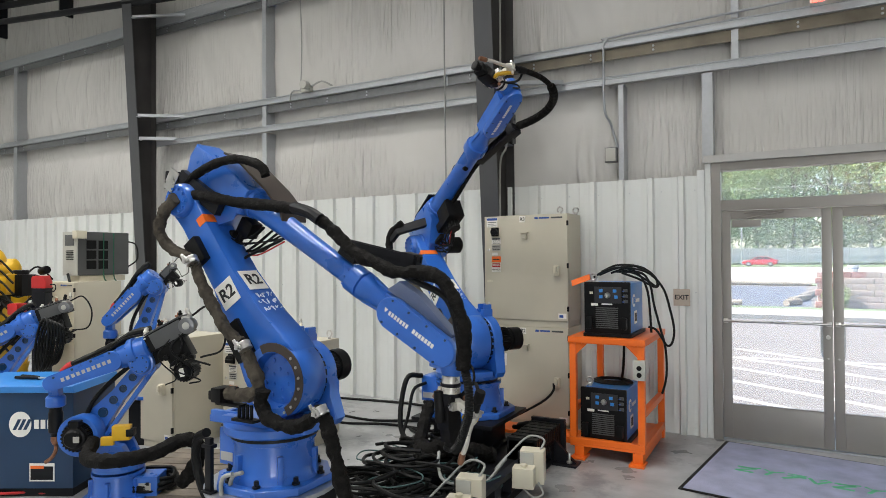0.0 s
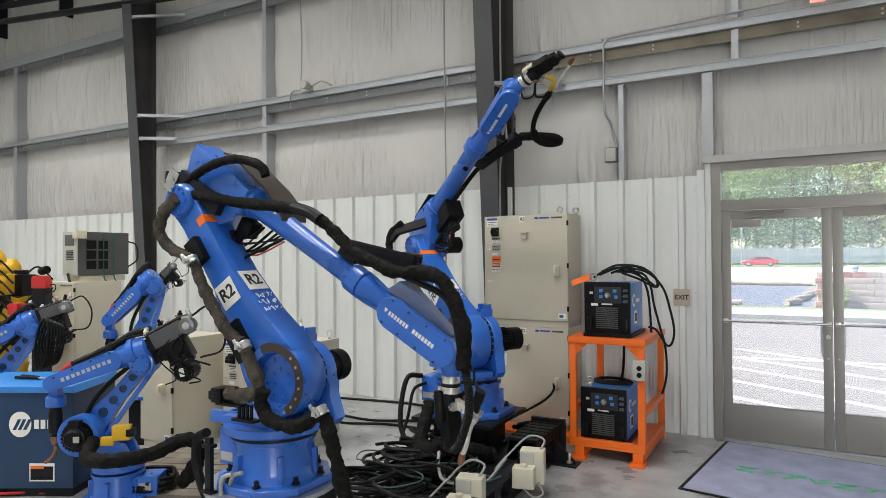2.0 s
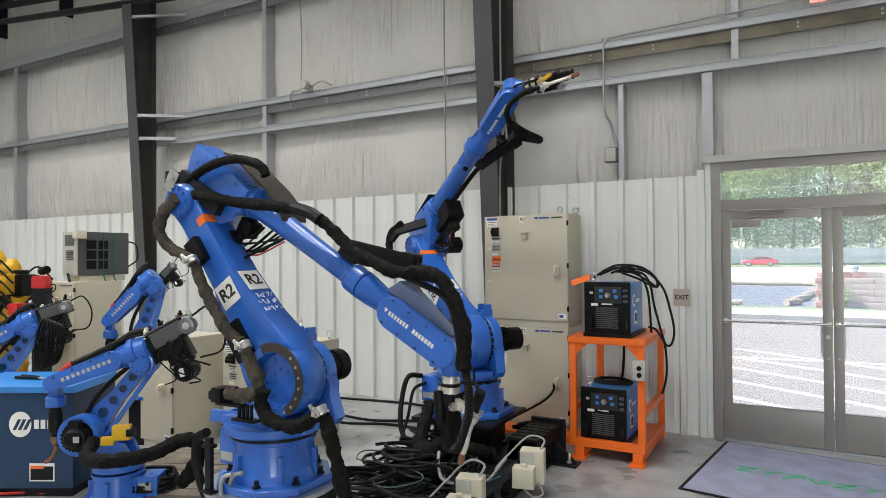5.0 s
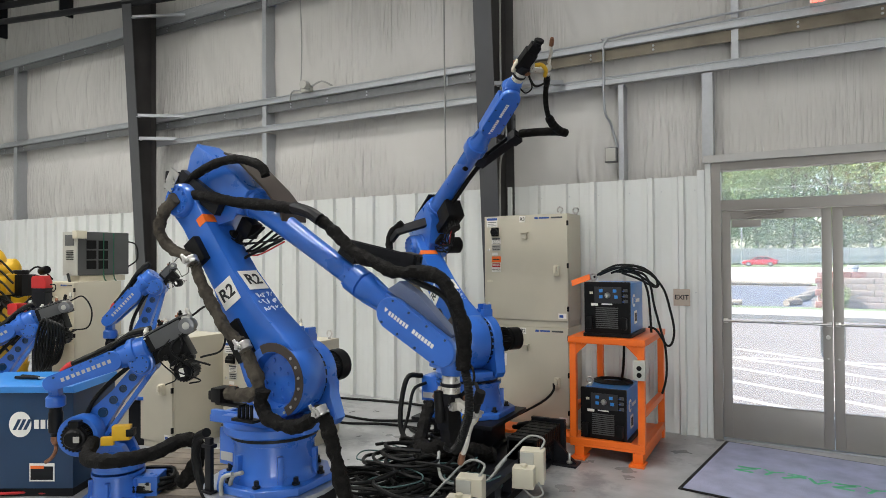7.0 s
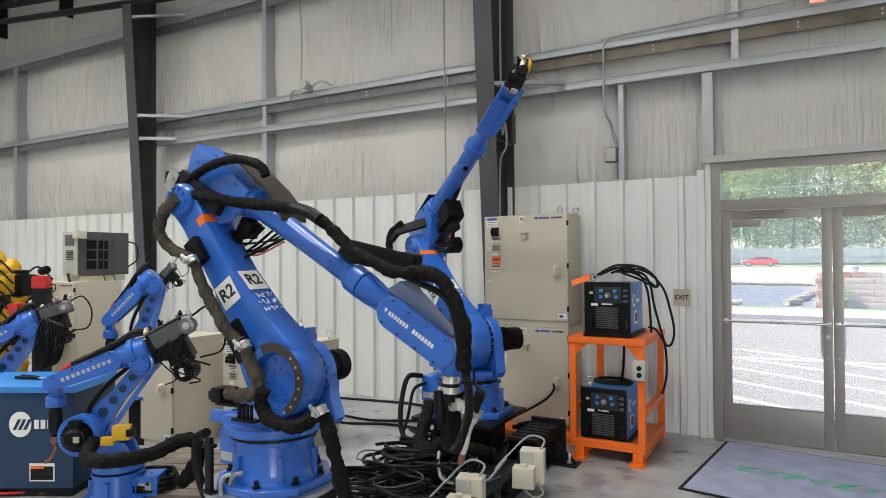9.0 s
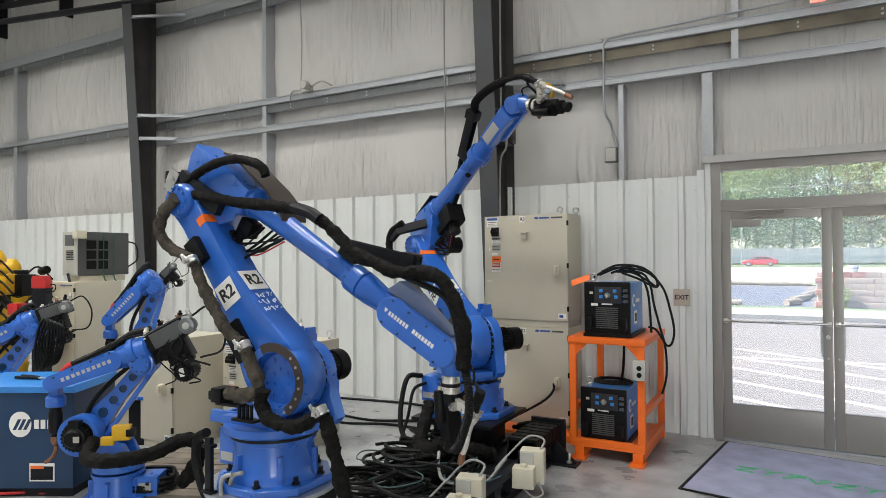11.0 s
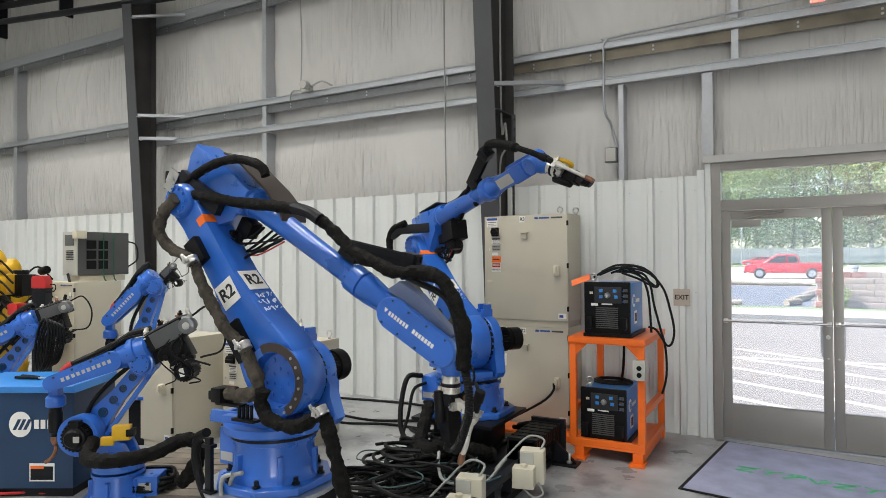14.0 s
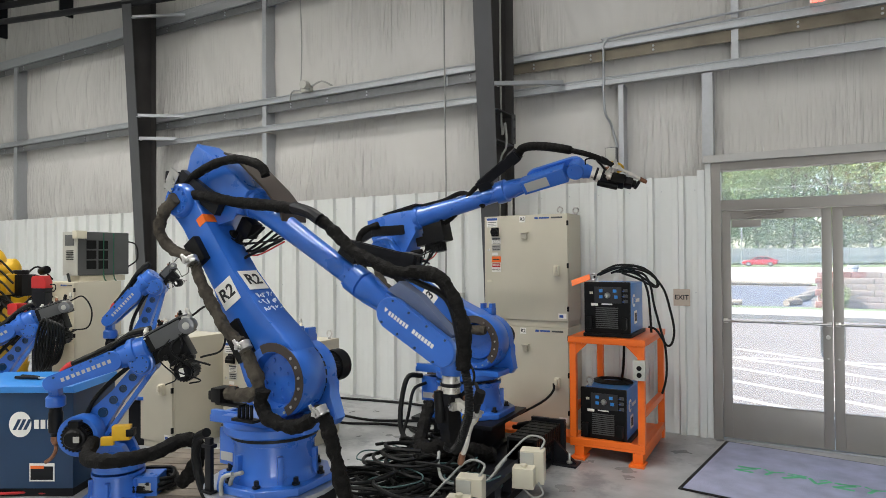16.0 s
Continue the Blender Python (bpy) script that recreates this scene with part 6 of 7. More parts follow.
# ---- left hand side ----
cabinet(pose(-5.66, 3.755, 0.0), 0.86, 0.60, 0.985, "beige steel controller cabinet with a closed door", "", handle_z=0.55)
cb2 = cabinet(pose(-4.675, 4.21, 0.0), 0.90, 0.59, 0.94, "beige steel controller cabinet with a main switch", "", True)
eye_bolt(cb2, 0.86, 0.5, 0.94)
eye_bolt(cb2, 0.05, 0.5, 0.94)
sc = thing("scrap_tools", "black cable and tool ends lying on a cabinet", "tools", pose(-5.1, 3.95, 0.985))
part("lead", hosed([(0, 0, 0.02), (0.1, 0.05, 0.03), (0.18, 0.0, 0.06), (0.05, -0.05, 0.05), (-0.05, 0.04, 0.03)], 0.018), M_RUBBER, sc)
part("tool_end", new_box((0.05, -0.03, 0.0), (0.22, 0.04, 0.05), 0.01), M_BLACK, sc)
bt = thing("water_bottle", "clear plastic water bottle with white label on a cabinet", "bottle", pose(-3.85, 4.35, 0.94))
bm = bmesh.new()
turned(bm, (0, 0, 0), (0, 0, 0.20), [(0, 0.028), (0.05, 0.032), (0.62, 0.032), (0.8, 0.02), (0.9, 0.013), (1, 0.013)], 18)
part("bottle", bm, M_GLASS, bt)
bm = bmesh.new()
turned(bm, (0, 0, 0.06), (0, 0, 0.11), [(0, 0.0325), (1, 0.0325)], 18)
part("label", bm, M_WHITE, bt)
bm = bmesh.new()
rod(bm, (0, 0, 0.20), (0, 0, 0.22), 0.014)
part("cap", bm, M_WHITE, bt)

far = cabinet(pose(-8.50, 4.66, 0), 0.74, 0.62, 1.42, "tall beige controller cabinet strapped to a grey unit", "", True)
pen = thing("teach_pendant", "grey teach pendant hung on a cabinet", "pendant", pose(-7.98, 4.58, 1.02, -12, 0, 0))
part("case", new_box((-0.14, -0.06, -0.13), (0.14, 0.0, 0.13), 0.02), M_CREAM, pen)
part("screen", new_box((-0.08, -0.064, -0.06), (0.08, -0.06, 0.06)), M_DARKGREY, pen)
part("button", new_box((0.06, -0.085, 0.08), (0.10, -0.06, 0.12), 0.01), M_RED, pen)
gu = thing("grey_drive_unit", "charcoal ventilated drive unit on top of a cabinet", "drive unit", pose(-8.22, 4.78, 1.50))
part("body", new_box((0.0, 0.02, 0.0), (0.30, 0.72, 0.56), 0.008), M_DARKGREY, gu)
part("front_panel", new_box((0.0, 0.0, 0.0), (0.30, 0.02, 0.56), 0.006), M_GREYPAINT, gu)
part("keypad", new_box((0.06, -0.006, 0.38), (0.25, 0.0, 0.52), 0.003), M_DARKGREY, gu)
for k in range(3):
    for q in range(2):
        part("vent", new_box((0.300, 0.13 + 0.16 * q, 0.08 + 0.13 * k), (0.304, 0.26 + 0.16 * q, 0.19 + 0.13 * k)), M_BLACK, gu)
for k in range(6):
    part("louvre", new_box((0.08, -0.006, 0.20 + 0.022 * k), (0.24, 0.0, 0.21 + 0.022 * k)), M_BLACK, gu)
part("green_switch_box", new_box((0.26, -0.03, 0.47), (0.36, 0.10, 0.57), 0.006), M_CREAM, gu)
part("skid", new_box((0.02, 0.05, -0.08), (0.28, 0.68, -0.005), 0.005), M_CREAM, gu)
part("lead", hosed([(0.25, 0.71, 0.45), (0.28, 0.84, 0.40), (0.28, 0.86, 0.2), (0.24, 0.71, 0.08)], 0.010), M_RUBBER, gu)
for dy in (0.36, 0.50):
    part("strap", hosed([(0.304, dy, 0.55), (0.305, dy, 0.0), (0.36, dy + 0.02, -0.2), (0.32, dy + 0.06, -1.2)], 0.008, n=6), M_STRAP, gu)
part("lead", hosed([(0.15, -0.02, 0.02), (0.28, -0.06, -0.15), (0.33, -0.02, -0.6), (0.40, 0.02, -1.1)], 0.016), M_RUBBER, gu)


def small_robot(elbow, yaw, lean, lift, label, riser, feed=0.8, tilt=0, lf=0.64):
    """A small welding robot facing +x in its own space, wire feeder behind the elbow, torch hanging from the wrist."""
    l1, a1, hs = 0.614, 0.22, 0.45
    fx = Vector((math.cos(radians(yaw)), math.sin(radians(yaw)), 0))
    e = Vector(elbow)
    shoulder = e + fx * l1 * math.sin(radians(lean)) - Vector((0, 0, l1 * math.cos(radians(lean))))
    b = shoulder - fx * a1 - Vector((0, 0, hs))
    r = thing("small_welding_robot", label, "robot", pose(b.x, b.y, b.z, 0, 0, yaw), "small welding robots")
    # base
    bm = bmesh.new()
    prism(bm, [(0.21, -0.10), (0.21, 0.10), (0.10, 0.21), (-0.10, 0.21), (-0.21, 0.10), (-0.21, -0.10), (-0.10, -0.21), (0.10, -0.21)], 0, 0.03, Matrix.Rotation(radians(90), 4, "X"), 0.005)
    turned(bm, (0, 0, 0.028), (0, 0, 0.19), [(0, 0.19), (0.1, 0.165), (0.85, 0.155), (0.88, 0.17), (1, 0.17)], 32)
    base = part("base", bm, M_BLUE, r)
    for k in range(6):
        part("fin", new_box((0.15, -0.01, 0.03), (0.185, 0.01, 0.15), 0.003, Matrix.Rotation(radians(30 + 60 * k), 4, "Z")), M_BLUE, base)
        a = radians(60 * k)
        bm = bmesh.new()
        rod(bm, (0.185 * math.cos(a), 0.185 * math.sin(a), 0.028), (0.185 * math.cos(a), 0.185 * math.sin(a), 0.05), 0.013, n=6)
        part("bolt", bm, M_BLACKPAINT, base)
    part("connector_box", new_box((-0.29, -0.09, 0.03), (-0.14, 0.09, 0.16), 0.008), M_BLUE, base)
    part("rating_plate", new_box((-0.25, 0.090, 0.07), (-0.17, 0.093, 0.12)), M_GREYPAINT, base)
    # carousel: a cup round the shoulder motor
    bm = bmesh.new()
    turned(bm, (0, 0, 0.20), (0, 0, 0.255), [(0, 0.15), (0.1, 0.165), (0.8, 0.165), (1, 0.145)], 32)
    prism(bm, [(-0.10, 0.25), (0.17, 0.25), (a1 + 0.10, hs - 0.09), (a1 - 0.11, hs - 0.05), (-0.04, 0.36)], -0.02, 0.055, None, 0.012)
    turned(bm, (a1, -0.01, hs), (a1, 0.115, hs), [(0, 0.11), (0.05, 0.132), (0.9, 0.138), (1, 0.132), (1, 0.105), (0.45, 0.10)], 36)
    prism(bm, [(-0.10, 0.25), (0.14, 0.25), (a1 + 0.06, hs - 0.06), (a1 - 0.02, hs + 0.06), (-0.04, 0.38)], -0.15, -0.11, None, 0.008)
    car = part("carousel", bm, M_BLUE, r)
    bm = bmesh.new()
    finned(bm, (a1, 0.05, hs), (a1, 0.15, hs), 0.094, 0.010, 22)
    turned(bm, (a1, 0.148, hs), (a1, 0.19, hs), [(0, 0.075), (0.5, 0.075), (0.6, 0.062), (1, 0.05)], 22)
    box(bm, (a1 - 0.035, 0.10, hs + 0.07), (a1 + 0.035, 0.17, hs + 0.115), bevel=0.006)
    part("motor", bm, M_BLACK, car)
    part("motor_label", new_box((a1 - 0.05, 0.190, hs - 0.02), (a1 - 0.01, 0.192, hs + 0.02)), M_GREYPAINT, car)
    # slender lower arm with lightening holes and a side link
    low = pose(a1, 0, hs, 0, -lean, 0)
    bm = bmesh.new()
    prism(bm, [(-0.10, 0.02), (-0.072, 0.16), (-0.05, 0.32), (-0.05, l1)] + [(0.062 * math.cos(radians(q)), l1 + 0.062 * math.sin(radians(q))) for q in range(150, 29, -20)] + [(0.05, l1), (0.05, 0.32), (0.072, 0.16), (0.10, 0.02)], -0.075, -0.012, None, 0.012)
    arm = part("lower_arm", bm, M_BLUE, r, at=low)
    # Dark blue discs on the uncut arm paint the shade inside its holes.
    for z, q in ((0.17, 0.026), (0.28, 0.022), (0.38, 0.020), (0.48, 0.020)):
        bm = bmesh.new()
        turned(bm, (0, -0.013, z), (0, -0.008, z), [(0, q * 1.35), (1, q * 1.35), (1, q), (0.2, q * 0.9)], 18)
        rod(bm, (0, -0.012, z), (0, -0.010, z), q * 0.9, n=14)
        part("hole_shade", bm, M_BLUE_DARK, arm)
    m, ln = axis_matrix((-0.125, 0.005, 0.05), (-0.075, 0.005, l1 + 0.03))
    bm = bmesh.new()
    box(bm, (-0.017, -0.015, 0), (0.017, 0.015, ln), m, 0.005)
    rod(bm, (-0.125, -0.02, 0.05), (-0.125, 0.03, 0.05), 0.03)
    part("side_link", bm, M_BLUE, arm)
    part("hose", hosed([(0.06, 0.0, 0.05), (0.10, 0.0, 0.22), (0.085, 0.0, 0.42), (0.05, 0.0, l1 - 0.03)], 0.016, n=8), M_RUBBER, arm)
    # forearm
    fore = low @ pose(0, 0, l1) @ pose(0, 0, 0, 0, lean - lift, 0)
    bm = bmesh.new()
    turned(bm, (0, -0.10, 0), (0, 0.085, 0), [(0, 0.07), (0.06, 0.082), (0.86, 0.082), (0.88, 0.07), (1, 0.06)], 28)
    turned(bm, (-0.08, 0, 0.09), (0.13, 0, 0.09), [(0, 0.07), (0.08, 0.085), (0.40, 0.088), (0.42, 0.102), (0.60, 0.102), (0.62, 0.084), (1, 0.078)], 28)
    box(bm, (-0.07, -0.07, -0.03), (0.08, 0.07, 0.10), bevel=0.02)
    body = part("forearm", bm, M_BLUE, r, at=fore)
    bolts(body, M_BLUE_DARK, (0.048, 0, 0.09), (1, 0, 0), 0.094, 12, 0.006, depth=0.006)
    bolts(body, M_BLUE_DARK, (0, 0.084, 0), (0, 1, 0), 0.05, 8, 0.006, depth=0.006)
    bm = bmesh.new()
    prism(bm, capsule_outline((0.17, 0.09), 0.070, (lf, 0.10), 0.050), 0.040, 0.080, None, 0.010)
    prism(bm, capsule_outline((0.17, 0.09), 0.070, (lf, 0.10), 0.048), -0.080, -0.045, None, 0.010)
    box(bm, (0.11, -0.05, 0.035), (0.26, 0.05, 0.145), bevel=0.01)
    pr = part("forearm_fork", bm, M_BLUE, r, at=fore)
    step = (lf - 0.20) / 11
    for k in range(10):
        part("name_bar", new_box((0.17 + step * k, 0.0803, 0.082), (0.17 + step * (k + 0.62), 0.0815, 0.108)), M_GREYPAINT, pr)
    for k in range(4):
        bm = bmesh.new()
        rod(bm, (0.16 + (lf - 0.2) / 3 * k, 0.078, 0.148 - 0.006 * k), (0.16 + (lf - 0.2) / 3 * k, 0.086, 0.148 - 0.006 * k), 0.009, n=8)
        part("cover_bolt", bm, M_BLUE_DARK, pr)
    part("hose", hosed([(-0.12, 0.0, 0.20), (0.0, 0.0, 0.215), (0.18, 0.0, 0.185), (lf - 0.14, 0.0, 0.165)], 0.026, n=10, wobble=0.1), M_RUBBER, pr)
    part("lead", hosed([(-0.10, 0.05, 0.18), (0.05, 0.06, 0.20), (0.20, 0.05, 0.165), (lf - 0.1, 0.03, 0.15)], 0.008, n=6), M_RUBBER, pr)
    bm = bmesh.new()
    turned(bm, (lf - 0.15, 0, 0.166), (lf - 0.06, 0, 0.15), [(0, 0.030), (0.3, 0.034), (0.7, 0.026), (1, 0.018)], 16)
    part("red_ring", bm, M_RED, pr, "red hose fitting")
    wr = fore @ pose(lf, 0, 0.10) @ pose(0, 0, 0, 0, 90 + lift, 0)
    bm = bmesh.new()
    turned(bm, (0, -0.042, 0), (0, 0.038, 0), [(0, 0.046), (1, 0.046)], 20)
    box(bm, (0.0, -0.032, -0.034), (0.10, 0.032, 0.034), bevel=0.01)
    turned(bm, (0.09, 0, 0), (0.17, 0, 0), [(0, 0.05), (0.2, 0.062), (0.9, 0.062), (1, 0.05)], 22)
    wp = part("wrist", bm, M_BLUE, r, at=wr)
    bm = bmesh.new()
    turned(bm, (0.17, 0, 0), (0.37, 0, 0), [(0, 0.040), (0.15, 0.040), (0.2, 0.046), (0.85, 0.044), (0.9, 0.034), (1, 0.03)], 18)
    part("torch_body", bm, M_BLACK, wp)
    bm = bmesh.new()
    turned(bm, (0.365, 0, 0), (0.43, 0, 0), [(0, 0.026), (0.2, 0.031), (0.6, 0.031), (1, 0.018)], 14)
    hose(bm, [(0.42, 0, 0), (0.47, 0, 0), (0.52, 0, 0.03), (0.55, 0, 0.07)], 0.013, n=10)
    part("torch_neck", bm, M_COPPER, wp, "heat stained brass torch neck")
    # wire feeder behind the elbow
    fd = low @ pose(0, 0, l1) @ pose(0, 0, 0, 0, lean, 0) @ pose(-0.08, 0, 0.06, 0, tilt, 0) @ Matrix.Scale(feed, 4)
    t14 = Matrix.Rotation(radians(14), 4, "Y")

    def feeder_part(name, bm, mat, parent, label=""):
        ob = part(name, bm, mat, parent, label)
        ob.data.transform(fd)
        return ob
    bm = bmesh.new()
    box(bm, (-0.36, -0.09, 0.02), (0.0, 0.09, 0.17), t14, 0.010)
    box(bm, (-0.28, -0.07, -0.16), (-0.08, 0.07, 0.03), t14, 0.010)
    box(bm, (-0.12, -0.03, -0.08), (0.16, 0.03, 0.02), t14, 0.008)
    fb = feeder_part("wire_feeder", bm, M_BLACK, r, "black wire feeder with steel motor")
    feeder_part("feeder_lid", new_box((-0.35, -0.095, 0.172), (-0.02, 0.095, 0.185), 0.003, t14), M_DARKGREY, fb)
    feeder_part("feeder_door", new_box((-0.33, 0.091, 0.03), (-0.05, 0.098, 0.16), 0.003, t14), M_DARKGREY, fb)
    bm = bmesh.new()
    turned(bm, (-0.36, 0.08, 0.17), (-0.36, 0.19, 0.17), [(0, 0.060), (0.75, 0.060), (0.8, 0.066), (0.95, 0.066), (1, 0.055)], 24)
    fm = feeder_part("feeder_motor", bm, M_GALV_WEB, fb)
    bm = bmesh.new()
    rod(bm, (-0.36, 0.19, 0.17), (-0.36, 0.196, 0.17), 0.030, n=16)
    box(bm, (-0.40, 0.10, 0.225), (-0.33, 0.17, 0.25), bevel=0.006)
    feeder_part("motor_cap", bm, M_GREYPAINT, fm)
    bm = bmesh.new()
    finned(bm, (-0.22, -0.08, -0.20), (-0.22, 0.10, -0.20), 0.085, 0.008, 20)
    turned(bm, (-0.22, 0.10, -0.20), (-0.22, 0.15, -0.20), [(0, 0.07), (0.6, 0.07), (1, 0.05)], 20)
    feeder_part("elbow_motor", bm, M_BLACK, fb)
    rq = random.Random(int(100 * feed) + int(tilt))
    for k in range(7):
        bm = bmesh.new()
        p = Vector((-0.34 + 0.06 * k, rq.uniform(-0.05, 0.07), 0.20 + 0.015 * (3 - k) + 0.02))
        q = p + Vector((rq.uniform(-0.06, 0.02), rq.uniform(-0.02, 0.03), rq.uniform(0.04, 0.075)))
        rod(bm, p - (q - p) * 0.6, q, rq.uniform(0.010, 0.018), n=10)
        rod(bm, p.lerp(q, 0.35), p.lerp(q, 0.6), 0.022, n=6)
        feeder_part("hose_fitting", bm, (M_NECK, M_BLACK, M_COPPER)[k % 3], fb)
    feeder_part("lead", hosed([(-0.40, 0.10, 0.24), (-0.54, 0.08, 0.28), (-0.62, 0.06, 0.10), (-0.55, 0.04, -0.10), (-0.36, 0.04, -0.12)], 0.009, n=8), M_RUBBER, fb)
    for k in range(6):
        a = Vector((rq.uniform(-0.32, -0.10), 0.09, rq.uniform(-0.1, 0.16)))
        c = Vector((rq.uniform(-0.45, 0.05), rq.uniform(0.06, 0.12), rq.uniform(-0.34, -0.12)))
        feeder_part("lead", hosed([a, a.lerp(c, 0.4) + Vector((rq.uniform(-0.12, 0.12), 0.06, 0.02)), a.lerp(c, 0.75) + Vector((rq.uniform(-0.1, 0.1), 0.05, -0.05)), c], rq.uniform(0.005, 0.009), n=6), M_RUBBER, fb)
    bm = bmesh.new()
    for x, z in ((-0.30, -0.10), (-0.10, -0.05)):
        rod(bm, (x, 0.03, z), (x, 0.09, z), 0.026, n=10)
    feeder_part("connector", bm, M_BLACK, fb)
    feeder_part("rating_plate", new_box((-0.24, 0.151, -0.23), (-0.20, 0.154, -0.16)), M_WHITE, fb)
    if riser > 0.02:
        solid("robot_riser", new_box((-0.19, -0.19, 0), (0.19, 0.19, b.z - 0.001), 0.006), M_BLACKPAINT, "black steel riser under a small robot", "riser", pose(b.x, b.y, 0, 0, 0, yaw), group="robot risers")
    return r


small_robot((-3.93, 2.85, 0.985), 212, 40, -21, "blue small welding robot with its torch hanging down", 1, 0.82, 14, 0.60)
small_robot((-5.27, 3.95, 1.44), 212, 20, -47, "blue small welding robot with raised elbow behind a cabinet", 1, 0.42, 30, 0.52)
small_robot((-6.12, 3.30, 1.06), 212, 40, -30, "blue small welding robot beside a blue power unit", 1, 0.75, 5)

for k in range(6):
    cx, cz, q = -5.71 + 0.012 * k, 0.96, 0.235 - 0.012 * k
    cable("black cable hanging in loops over a small robot", [(cx + 0.09 * math.cos(a) + 0.05 * math.sin(a), 3.14 + 0.02 * k, cz + q * math.sin(a)) for a in [2 * math.pi * i / 12 for i in range(13)]], 0.011, M_RUBBER, "hanging cable loops", n=7, steps=4)

# hose and plate of the small robot nearest the pallet
cable("thick black sleeve from the small robot", [(-4.092, 2.585, 0.491), (-3.980, 2.474, 0.426), (-3.701, 2.455, 0.454), (-3.553, 2.632, 0.472), (-3.441, 2.790, 0.537), (-3.367, 2.837, 0.472), (-3.404, 2.818, 0.342), (-3.478, 2.781, 0.249)], 0.045, M_SLEEVE, "", wobble=0.25, n=12)
yb = thing("sensor_block", "yellow sensor block on the small robot", "sensor", pose(-3.90, 2.66, 0.555, 0, 0, 40) @ Matrix.Scale(0.8, 4))
part("block", new_box((-0.07, -0.04, -0.06), (0.07, 0.04, 0.06), 0.008), M_YELLOW, yb)
part("lens", new_box((0.04, -0.05, -0.03), (0.10, 0.05, 0.03), 0.01), M_BLACK, yb)
part("arm", new_box((-0.16, -0.02, -0.10), (-0.06, 0.02, -0.03), 0.004), M_YELLOW, yb)

# pallet
pl = thing("pallet", "worn wooden pallet under the small robot", "pallet", pose(-4.55, 2.62, 0, 0, 0, 24))
for k in range(8):
    part("plank", new_box((0.28, 0.13 * k - 0.1, 0.075), (1.42, 0.13 * k + 0.015, 0.10), 0.004), M_WOOD, pl)
for x in (0.30, 0.78, 1.30):
    part("bearer", new_box((x, -0.09, 0.0), (x + 0.09, 0.92, 0.075), 0.004), M_WOOD, pl)
coil((-3.98, 2.92, 0.10), 0.19, 4, M_RUBBER, "black cable coiled on the pallet", 0.013, 0.06)
coil((-3.94, 2.95, 0.13), 0.14, 3, M_RUBBER, "black cable coiled on the pallet", 0.013, 0.06)
cable("black hose beside the front robot's base", [(-3.2, 2.75, 0.62), (-3.32, 2.78, 0.55), (-3.34, 2.8, 0.35), (-3.2, 2.8, 0.15), (-3.0, 2.9, 0.05)], 0.03, M_RUBBER)
for k in range(2):
    cable("pale hose beside the front robot's base", [(x + 0.03 * k, 2.45 + 0.04 * k, z) for x, z in ((-2.65, 0.54), (-2.72, 0.51), (-2.74, 0.45), (-2.72, 0.37), (-2.69, 0.26))], 0.012, M_GREYCABLE, "pale hoses")

# red leads on the floor before the power unit
for k in range(3):
    cable("thin red lead lying on the floor", [(-5.9, 2.2 - 0.05 * k, 0.012), (-5.3, 2.42 + 0.04 * k, 0.012), (-5.0, 2.55 - 0.05 * k, 0.03), (-4.75, 2.62 + 0.03 * k, 0.02), (-4.62, 2.75, 0.012)], 0.010, M_RED)

# blue power unit
bp = thing("power_unit", "dark blue steel power unit with a round white emblem", "power unit", pose(-4.517, 2.703, 0, 0, 0, 28) @ Matrix.Diagonal((0.95, 0.95, 1.07, 1)))
part("case", new_box((-0.95, 0.0, 0.06), (0.0, 0.60, 0.70), 0.012), M_BLUE_DARK, bp)
bm = new_prism([(-0.97, 0.70), (0.02, 0.70), (0.0, 0.745), (-0.95, 0.745)], -0.015, 0.62, None, 0.008)
part("lid", bm, M_BLUE_LIGHT, bp, "lighter blue lid")
part("skid", new_box((-0.93, 0.03, 0.0), (-0.02, 0.57, 0.06)), M_BLACKPAINT, bp)
bm = bmesh.new()
rod(bm, (-0.40, -0.006, 0.49), (-0.40, -0.001, 0.49), 0.085, n=32)
part("emblem", bm, M_WHITE, bp, "round white emblem")
for k in range(3):
    part("emblem_bar", new_prism([(-0.455 + 0.04 * k, 0.455), (-0.43 + 0.04 * k, 0.455), (-0.39 + 0.04 * k, 0.525), (-0.415 + 0.04 * k, 0.525)], -0.009, -0.0065), M_BLUE_DARK, bp)
for k in range(3):
    part("name_bar", new_box((-0.295 + 0.05 * k, -0.004, 0.46), (-0.26 + 0.05 * k, -0.001, 0.52)), M_WHITE, bp)
part("rating_plate", new_box((-0.33, -0.004, 0.11), (-0.14, -0.001, 0.23)), M_WHITE, bp)
part("rating_print", new_box((-0.32, -0.006, 0.12), (-0.15, -0.004, 0.21)), M_BLACKPAINT, bp)
part("rating_print", new_box((-0.32, -0.008, 0.195), (-0.22, -0.006, 0.215)), M_LABELORANGE, bp)
eye_bolt(bp, -0.20, 0.25, 0.745)
pb = thing("pliers", "black and steel pliers lying on the power unit", "tool", pose(-5.02, 2.70, 0.801, 0, 0, 20))
part("handle", hosed([(-0.15, 0, 0.012), (0.0, 0.01, 0.012), (0.05, 0.0, 0.012)], 0.012, n=8), M_BLACK, pb)
part("handle", hosed([(-0.15, 0.06, 0.012), (0.0, 0.03, 0.012), (0.05, 0.0, 0.012)], 0.012, n=8), M_BLACK, pb)
part("jaw", hosed([(0.05, 0, 0.012), (0.18, 0, 0.012), (0.30, 0.02, 0.010)], 0.007, n=8), M_STEEL, pb)


